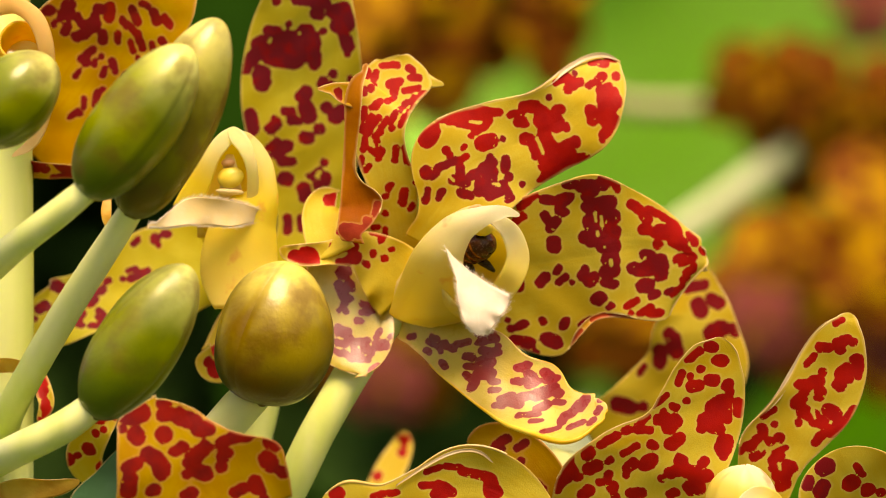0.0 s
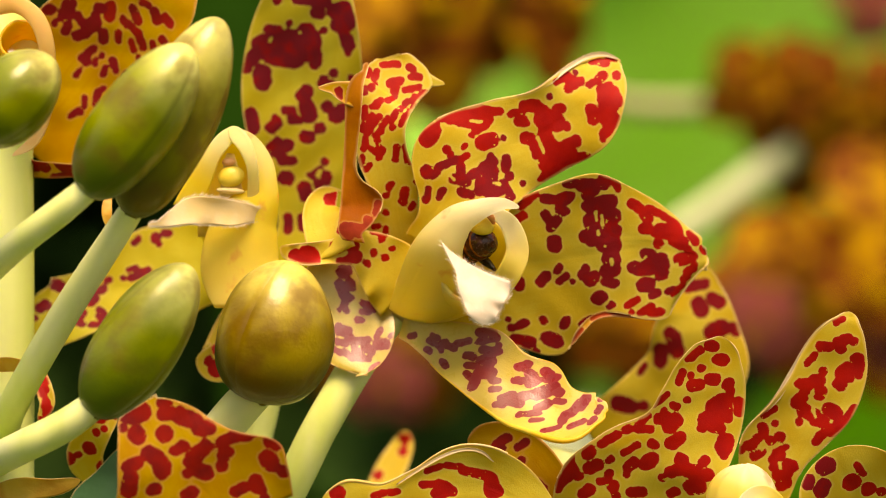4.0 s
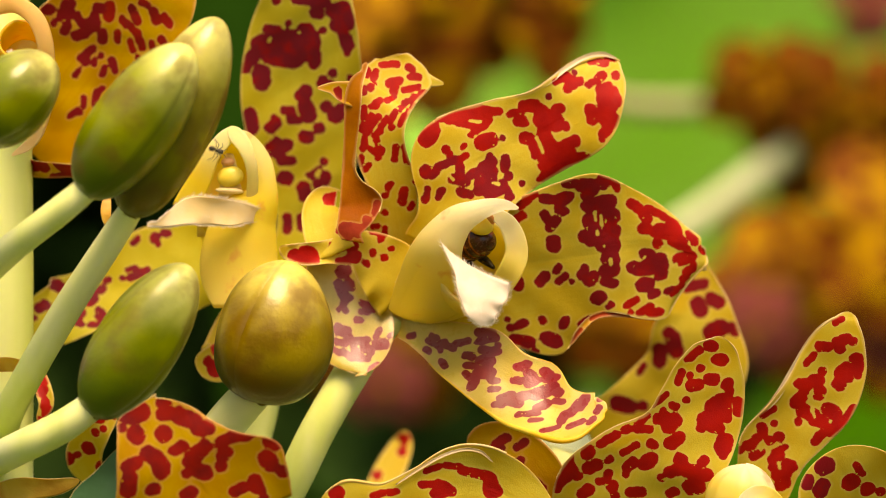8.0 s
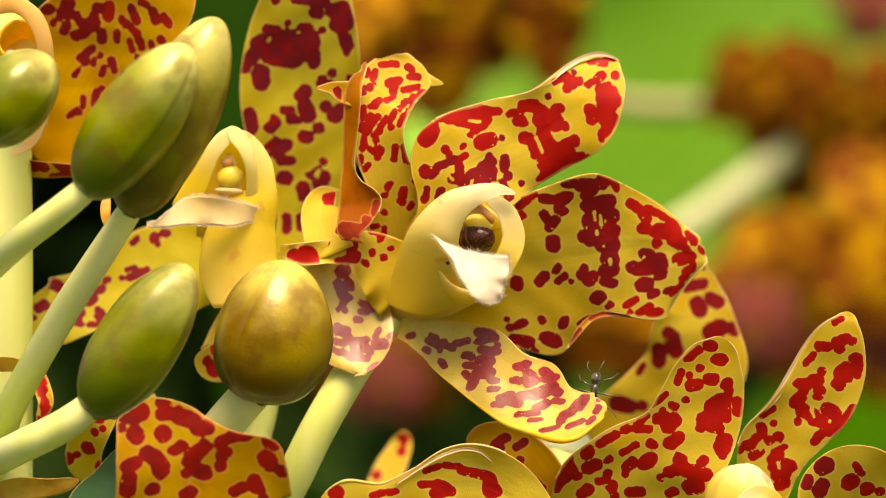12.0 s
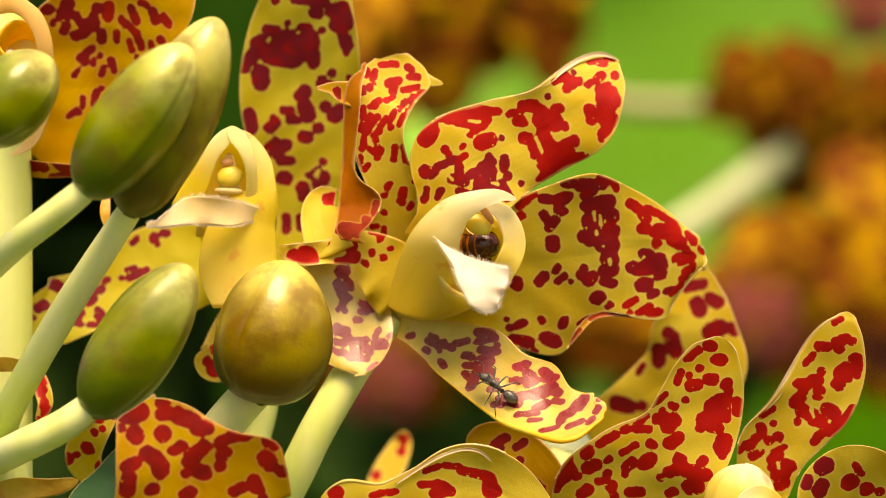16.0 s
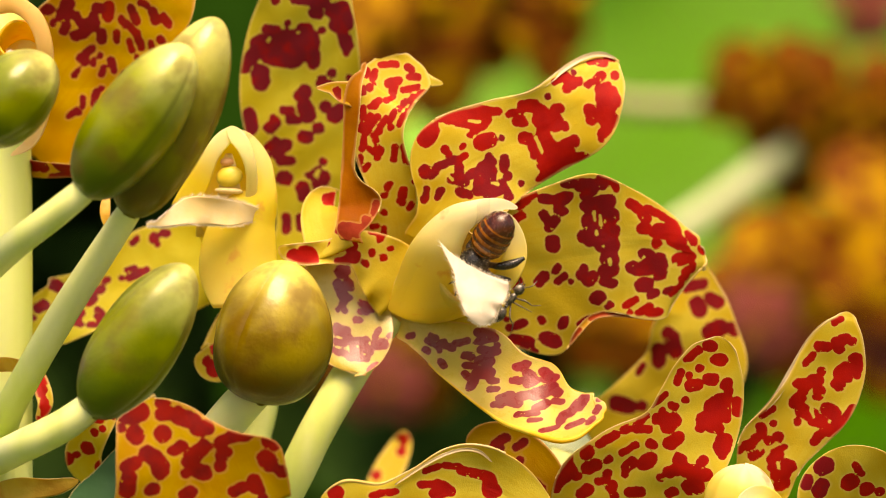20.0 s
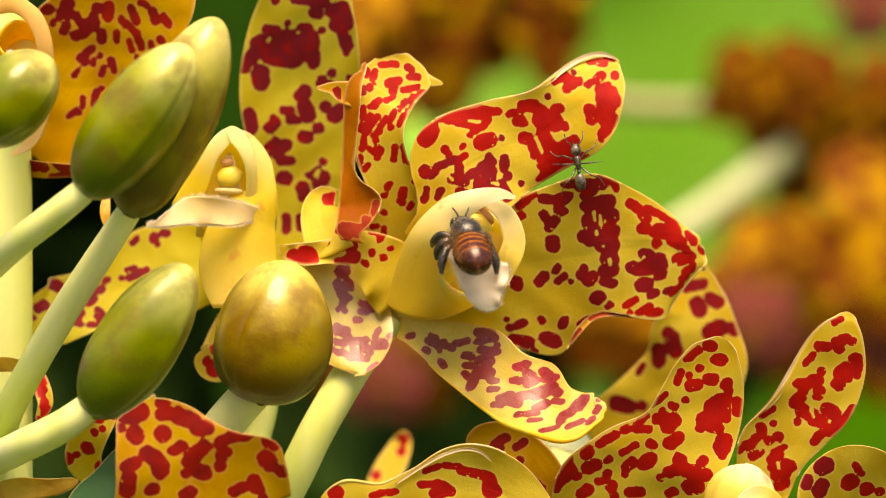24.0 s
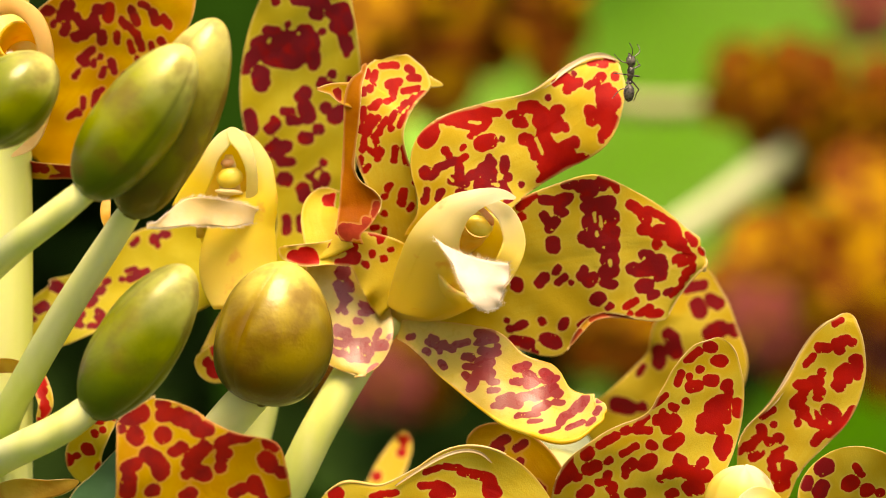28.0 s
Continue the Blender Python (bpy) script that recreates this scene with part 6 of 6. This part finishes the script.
def make_bee(label, size=1.0):
    """A honey bee in millimetres: head towards +x, back towards +z."""
    ob = thing("honey_bee", (0, 0, -HEIGHT * 1000), label, "bee")
    ORIGIN[ob] = np.zeros(3)
    k = size
    v, f = ball((0.6 * k, 0, 0.1 * k), [(1.9 * k, 0, 0), (0, 1.75 * k, 0), (0, 0, 1.6 * k)], 14, 20)
    chest = part("thorax", v, f, SHELL_BLACK, ob, "dark hairy thorax")
    g = np.random.default_rng(11)
    hv, hf = [], []
    for _ in range(420):
        out = unit(g.normal(0, 1, 3))
        root = np.array([0.6, 0, 0.1]) * k + out * np.array([1.85, 1.7, 1.55]) * k
        side = unit(np.cross(out, g.normal(0, 1, 3))) * 0.035 * k
        b = len(hv)
        hv += [root + side, root - side, root + np.cross(side, out), root + unit(out + g.normal(0, 0.3, 3)) * g.uniform(0.15, 0.4) * k]
        hf += [(b, b + 1, b + 3), (b + 1, b + 2, b + 3), (b + 2, b, b + 3)]
    tagged(part("hair", hv, hf, GREY_HAIR, chest, "short grey-brown hair", smooth=False), kind="stuff")
    v, f = ball((2.85 * k, 0, -0.3 * k), [(0.8 * k, 0, 0.1), (0, 1.3 * k, 0), (0, 0, 1.15 * k)], 12, 18)
    head = part("head", v, f, SHELL_BLACK, ob)
    for s in (-1, 1):
        v, f = ball((2.95 * k, 0.95 * s * k, -0.15 * k), [(0.5 * k, 0, 0), (0, 0.42 * k, 0), (0, 0, 0.8 * k)])
        part("eye", v, f, SHELL_BLACK, head)
        leg(head, [(3.5 * k, 0.3 * s * k, 0.2 * k), (3.9 * k, 0.55 * s * k, 0.75 * k), (4.6 * k, 0.9 * s * k, 0.95 * k)], [0.12, 0.11, 0.09], SHELL_BLACK, "antenna")
    for i in range(6):
        s = np.linspace(i / 6, (i + 1) / 6 + 0.02, 9)
        x = -0.9 - 5.6 * s
        r = 2.1 * k * np.sqrt(np.maximum(1 - np.abs(2 * s ** 0.8 - 1) ** 2.4, 0.002)) * (1 + 0.03 * np.linspace(-1, 1, 9))
        a = np.linspace(0, 2 * math.pi, 22, endpoint=False)
        grid = np.stack([np.repeat((x * k)[:, None], 22, 1), r[:, None] * np.cos(a), 0.9 * r[:, None] * np.sin(a) - 0.25 * k * s[:, None] ** 2], -1)
        faces = quads(9, 22, wrap=True, flip=True)
        slots = [0 if q // 22 < (5, 5, 4, 3, 2, 0)[i] else 1 for q in range(len(faces))]
        part("abdomen_segment", grid, faces, [AMBER_SHELL, BROWN_SHELL], ob, "banded amber and dark brown abdomen ring", slots)
    for s in (-1, 1):
        for j, (x0, x1) in enumerate(((1.4, 2.6), (0.6, 0.4), (-0.2, -2.0))):
            leg(ob, [(x0 * k, 1.1 * s * k, -0.9 * k), ((x0 + x1) / 2 * k, 2.3 * s * k, -0.9 * k), (x1 * k, 2.9 * s * k, -1.9 * k), ((x1 + 0.5 * (x1 - x0)) * k, 3.0 * s * k, -3.0 * k)], [0.3, 0.42, 0.5, 0.2], SHELL_BLACK)
    return ob


def add_wings(ob, lift, sweep, k=1.0):
    wings = []
    for s in (-1, 1):
        for name, root, long, wide, off in (("fore_wing", 0.6, 8.0, 1.5, 0), ("hind_wing", -0.2, 5.2, 1.1, -16)):
            a = radians(sweep + off)
            d = np.array([-math.sin(a), s * math.cos(a), 0])
            w = np.array([math.cos(a), s * math.sin(a), 0])
            u = np.linspace(0, 1, 14)[:, None]
            q = np.linspace(-1, 1, 7)[None]
            half = wide * np.sin(math.pi * np.clip(u, 0.03, 0.97) ** 0.8) ** 0.6
            base = np.array([root * k, 1.2 * s * k, 1.0 * k])
            grid = base + (u * long * k)[..., None] * (d * math.cos(radians(lift)) + np.array([0, 0, math.sin(radians(lift))])) + (half * q * k)[..., None] * w
            verts, faces, slots = shell(grid, np.broadcast_to(np.array([0, 0, 1.0]), grid.shape), 0.03)
            wings.append((part(name, verts, faces, WING, ob, "clear brownish wing", at=base), s))
    return wings


def make_ant(label):
    """A small black ant in millimetres: head towards +x, back towards +z."""
    ob = thing("black_ant", (0, 0, -HEIGHT * 1000), label, "ant", "ants on the flowers")
    ORIGIN[ob] = np.zeros(3)
    v, f = ball((-1.75, 0, 0.25), [(0.98, 0, 0), (0, 0.62, 0), (0, 0, 0.62)], 12, 16)
    part("gaster", v, f, ANT_GREY, ob, "grey sheened abdomen")
    v, f = ball((-0.62, 0, 0.2), [(0.2, 0, 0), (0, 0.22, 0), (0, 0, 0.38)])
    part("petiole", v, f, ANT_GREY, ob)
    v, f = tube([(-0.5, 0, 0.15), (0.1, 0, 0.35), (0.7, 0, 0.35), (1.15, 0, 0.3)], [0.2, 0.33, 0.42, 0.22], 12, 0.15)
    part("thorax", v, f, ANT_GREY, ob)
    v, f = ball((1.75, 0, 0.3), [(0.68, 0, -0.1), (0, 0.58, 0), (0.05, 0, 0.5)], 12, 16)
    head = part("head", v, f, ANT_GREY, ob)
    for s in (-1, 1):
        leg(head, [(2.2, 0.25 * s, 0.45), (2.9, 0.9 * s, 0.9), (3.7, 1.0 * s, 0.5)], [0.07, 0.06, 0.06], ANT_GREY, "antenna")
        leg(head, [(2.3, 0.2 * s, 0.1), (2.65, 0.12 * s, 0.05)], [0.1, 0.05], ANT_GREY, "mandible")
        for x0, x1 in ((0.75, 2.0), (0.2, 0.2), (-0.2, -2.2)):
            leg(ob, [(x0, 0.3 * s, 0.15), ((x0 + x1) / 2, 1.3 * s, 0.75), ((x0 + 2 * x1) / 3, 2.1 * s, 0.2), (x1 * 1.15, 2.7 * s, -0.45)], [0.1, 0.09, 0.065, 0.04], ANT_GREY)
    return ob


def heading(at, ahead, up):
    """The pose of an insect at a place in millimetres, its head and its back turned as given."""
    x = Vector(ahead).normalized()
    y = Vector(up).cross(x).normalized()
    m = Matrix((x, y, x.cross(y))).transposed().to_4x4()
    return Matrix.Translation((at[0] * MM, at[1] * MM, HEIGHT + at[2] * MM)) @ m


bee = make_bee("honey bee with dark thorax and banded amber abdomen")
bee_wings = add_wings(bee, 3, 82)
ant = make_ant("small black ant walking over the middle flower")
ant_two = make_ant("tiny black ant on the buds and their stalks")
for limb in ant_two.children_recursive:
    limb.data.transform(Matrix.Scale(0.45, 4))
    limb.location *= 0.45
fly = make_bee("small blurred bee flying past the flowers", 0.42)
fly.name = "flying_bee"
add_wings(fly, 30, 10, 0.42)


def motions():
    rest = lip_main.location.copy()
    tip = next(o for o in lip_main.children if o.name.startswith("mid_lobe"))
    hang = tip.location.copy()
    # the lip nods under the weight of the bee, and its mid-lobe swings: seconds, share of the nod
    nod = [(0, 1.0), (0.5, 1.22), (1, 1.06), (1.5, 0.78), (2, 0.82), (2.5, 0.38), (3, 0.78), (3.5, 0.5), (5.5, 1.02), (6, 1.02), (6.5, 1.02), (7, 0.56), (7.5, 0.88), (8, 0.64),
           (8.5, 0.7), (9, 0.56), (9.5, 0.84), (10, 0.56), (10.5, 0.68), (11, 0.42), (11.5, -0.04), (12, -0.25), (12.5, -0.2), (14.5, 0.1), (15, 0.06), (17, 0.14), (18, 0.12), (19, 0.3), (19.5, 0.45), (20, 0.62), (20.5, 0.45),
           (21, 0.25), (21.5, 0.04), (23.5, 0.0), (24.7, 0.02), (25, 0.0), (28, -0.04)]
    walk(lip_main, [(t, Matrix.Translation(rest) @ pose(0, 0, 0, 5.6 * a, 0, 1.0 * a)) for t, a in nod])
    walk(tip, [(t, Matrix.Translation(hang) @ pose(0, 0, 0, 0, 15 * a, 0)) for t, a in nod])
    # wings fold over the back, and beat when the bee leaves
    for wing, side in bee_wings:
        home = wing.location.copy()
        rows = [(0, 0), (24.5, 0)] + [(24.6 + 0.0667 * k, (74, 30)[k % 2]) for k in range(20)] + [(26.2, 60), (28, 60)]
        walk(wing, [(t, Matrix.Translation(home) @ pose(0, 0, 0, side * (0 if a == 0 else 30 if a > 50 else -10), 0, -side * min(a, 70))) for t, a in rows])
    # the ants step with two sets of three legs
    for one, go, end in ((ant, 10.0, 28.0), (ant_two, 7.4, 10.8)):
        for k, limb in enumerate(o for o in one.children if o.name.startswith("leg")):
            home = limb.location.copy()
            steps = [(go + 0.2 * q, 11 * math.sin(2.1 * q + math.pi * (k % 2) + 0.4 * k)) for q in range(int((end - go) / 0.2))]
            walk(limb, [(0, Matrix.Translation(home))] + [(t, Matrix.Translation(home) @ pose(0, 0, 0, 0, 0, a)) for t, a in steps] + [(28.0, Matrix.Translation(home))])
    # seconds, place, way of the head, way of the back
    path = [(0, (0.81, -3, -0.44), (-0.8, 0.8, -0.3), (0.2, -0.3, 1)), (3, (0.93, -3, -0.31), (-0.8, 0.85, -0.25), (0.2, -0.3, 1)), (6, (0.81, -3, -0.19), (-0.8, 0.8, -0.3), (0.2, -0.3, 1)), (10, (0.81, -3, -0.19), (-0.8, 0.8, -0.3), (0.2, -0.3, 1)), (11, (0.75, -3, 0.06), (-0.7, 0.9, -0.3), (0.3, -0.2, 1)),
            (12, (1.12, -4, 0.19), (-0.7, 0.9, -0.3), (0.3, -0.2, 1)), (12.5, (0.99, -3.5, 0.06), (-0.6, 1, -0.3), (0.3, -0.2, 1)), (15, (0.99, -3.5, 0.06), (-0.7, 1, -0.2), (0.2, -0.3, 1)), (16, (0.81, -2.6, 0.19), (-0.9, 0.7, -0.1), (0.2, -0.5, 1)), (17, (1.18, -3, 0.06), (-1, 0.6, -0.1), (0.2, -0.5, 1)),
            (18.5, (1.61, -3.8, 0), (-1, 0.6, -0.1), (0.1, -0.6, 1)), (19, (1.97, -7.5, 0.18), (-0.8, 0.65, -0.5), (-0.3, -0.8, 0.6)), (19.3, (3.0, -9, -0.31), (-0.6, 0.6, -0.65), (-0.3, -0.8, 0.5)), (20, (3.75, -10, -1.1), (-0.48, 0.5, -0.74), (-0.3, -0.85, 0.4)),
            (21, (3.6, -10.5, -1.04), (-0.55, 0.6, -0.7), (-0.4, -1, 0.3)), (21.5, (3.17, -11, -0.67), (-0.5, 0.55, -0.75), (-0.4, -1, 0.3)), (22, (2.78, -14, 0.54), (-0.95, 0.2, -0.3), (-0.2, -1, 0.2)), (22.6, (2.65, -15, 0.78), (-0.8, 0.1, 0.6), (0, -1, 0.2)), (23.5, (2.65, -15, 1.27), (-0.2, 0.85, 0.5), (0.1, -0.5, 0.85)),
            (24.2, (2.65, -15, 1.39), (-0.15, 0.85, 0.5), (0.1, -0.5, 0.85)), (24.5, (4.57, -16, 2.95), (0.1, 0.5, 0.8), (0.1, -1, 0.5)), (24.7, (4.69, -16, 2.77), (-0.3, 0.1, 1), (0, -1, 0.1)), (24.8, (5.29, -16, 3.19), (-0.25, 0, 1), (0, -1, 0)), (24.9, (4.68, -17, 5.16), (-0.25, 0, 1), (0.1, -1, 0.1)),
            (25, (2.87, -18, 7.5), (-0.5, -0.12, 0.85), (0.3, -0.95, 0.1)), (25.1, (2.63, -18, 9.75), (-0.6, -0.4, 0.6), (0.3, -0.8, 0.5)), (25.2, (3.04, -19, 12.89), (-0.7, -0.4, 0.5), (0.3, -0.8, 0.6)), (25.3, (2.14, -20, 16.13), (-0.7, -0.4, 0.5), (0.3, -0.8, 0.6)), (25.4, (2.61, -21, 23.09), (-0.8, -0.3, 0.4), (0.3, -0.6, 0.8)),
            (25.5, (3.32, -22, 27.3), (-0.8, -0.3, 0.4), (0.3, -0.6, 0.8)), (25.7, (3.9, -23, 35.49), (-0.8, -0.3, 0.4), (0.3, -0.6, 0.8)), (26, (12, -24, 75), (-0.8, -0.3, 0.4), (0.3, -0.6, 0.8)), (28, (60, 20, 260), (-0.8, -0.3, 0.4), (0.3, -0.6, 0.8))]
    walk(bee, [(t, heading(a, b, c)) for t, a, b, c in path])
    path = [(0, (23.39, 8, -26.78), (-0.6, 0, 1), (0, -1, 0.2)), (10, (20.73, 6, -22.83), (-0.6, 0, 1), (0, -1, 0.2)), (11, (18.2, -2, -18.95), (-0.5, 0, 1), (0, -1, 0.4)), (12, (16.7, -7, -15.9), (0.1, 0.1, 1), (-0.6, -0.8, 0.1)),
            (12.5, (15.8, -12, -15.11), (-0.6, -0.3, 0.5), (0, -0.7, 0.8)), (14.5, (6.9, -7.2, -14.7), (-1, 0.2, 0.4), (0, -0.8, 1)), (15.2, (5.7, -6.8, -14.7), (-0.9, 0.2, 0.5), (0, -0.8, 1)), (16, (5.95, -6.9, -15.2), (-0.8, 0.2, 0.6), (0, -0.8, 1)), (16.5, (5.0, -6.3, -14.2), (-0.8, 0.3, 0.6), (0, -0.8, 1)), (17, (2.6, -4.6, -13.1), (-0.7, 0.4, 0.7), (0, -0.9, 0.8)), (18, (1.56, -2.8, -11.26), (-0.05, 0.4, 1), (0, -1, 0.5)),
            (19, (3.47, -4, -11.41), (0.6, 0.1, 0.5), (0, -0.8, 1)), (19.5, (4.72, -3.4, -9.88), (0.7, 0.3, 0.6), (0, -0.9, 0.8)), (20, (7.47, 1, -5.9), (0.7, 0, 0.9), (0, -1, 0.1)), (20.5, (8.53, 0.6, -4.33), (0.8, 0, 0.6), (0, -1, 0)), (21, (12.6, 0.3, -1.82), (0.6, 0, 1), (0, -1, 0)),
            (21.5, (14.15, -0.4, 1.31), (0.5, 0, 1), (0, -1, 0)), (23.5, (14.86, -1.4, 8.05), (-0.2, 0, 1), (0, -1, 0)), (24, (14.98, -1.6, 9.17), (-0.15, 0, 1), (0, -1, 0)), (25, (16.23, -3, 11.13), (0.35, 0, 1), (0, -1, 0)),
            (26, (17.62, -4, 13.21), (0.4, 0, 1), (0, -1, 0)), (27, (18.62, -5, 16.77), (0.4, 0, 1), (0.2, -1, 0)), (28, (20.3, -4, 19.0), (0.05, 0, 1), (0.9, -0.5, 0))]
    walk(ant, [(t, heading(a, b, c)) for t, a, b, c in path])
    path = [(0, (-28.02, -6, 17.96), (0.3, 0, -1), (0.5, 1, 0)), (7.4, (-26.96, -8, 12.34), (0.3, 0, -1), (0.5, 1, 0)), (7.8, (-25.47, -11, 9.2), (0.5, 0, 1), (0.9, -0.4, -0.2)), (8.1, (-24.25, -13, 11.09), (0.2, 0.5, -0.6), (1, 0, -0.2)), (8.35, (-28.85, -11.5, 4.81), (-0.6, 0, -1), (0.6, 0.8, 0)), (8.6, (-31.16, -13, 2.73), (-0.6, 0, -0.8), (0.7, 0.2, -0.3)), (9.0, (-32.18, -16, 2.23), (-0.6, 0, -1), (0.7, -0.6, -0.3)),
            (9.4, (-35.28, -15, -0.78), (-0.6, 0.2, -0.8), (0.6, -0.8, -0.3)), (9.8, (-39.24, -13.4, -3.94), (-0.6, 0.2, -0.8), (0.4, -1, 0)), (10, (-41.02, -12.6, -6.61), (-0.6, 0.2, -0.9), (0.2, -1, 0)), (10.3, (-45.68, -8, -12.22), (-0.5, 0.2, -0.9), (0, -1, 0)), (10.6, (-50.49, -4, -18.55), (-0.5, 0.2, -0.9), (0, -1, 0)), (28, (-61.65, 0, -41.29), (-0.5, 0.2, -0.9), (0, -1, 0))]
    walk(ant_two, [(t, heading(a, b, c)) for t, a, b, c in path])
    path = [(0, (-10, -30, -200)), (17.9, (-8, -30, -80)), (18.1, (-4.87, -30, -32.4)), (18.2, (-11.18, -32, -23.58)), (18.3, (-24.02, -34, -14.56)), (18.4, (-27.4, -34, -8.54)), (18.5, (-27.75, -34, -2.81)), (18.6, (-24.75, -36, 6.61)),
            (18.7, (-20.75, -36, 10.32)), (18.8, (-9.4, -34, 14.28)), (18.9, (-1.39, -30, 14.55)), (19.0, (15.29, -26, 13.83)), (19.1, (25.82, -22, 11.31)), (19.2, (50.95, -20, 8.39)), (28, (400, 0, 100))]
    walk(fly, [(t, heading(a, (1, 0, 0.2), (-0.2, -0.3, 1))) for t, a in path])


motions()
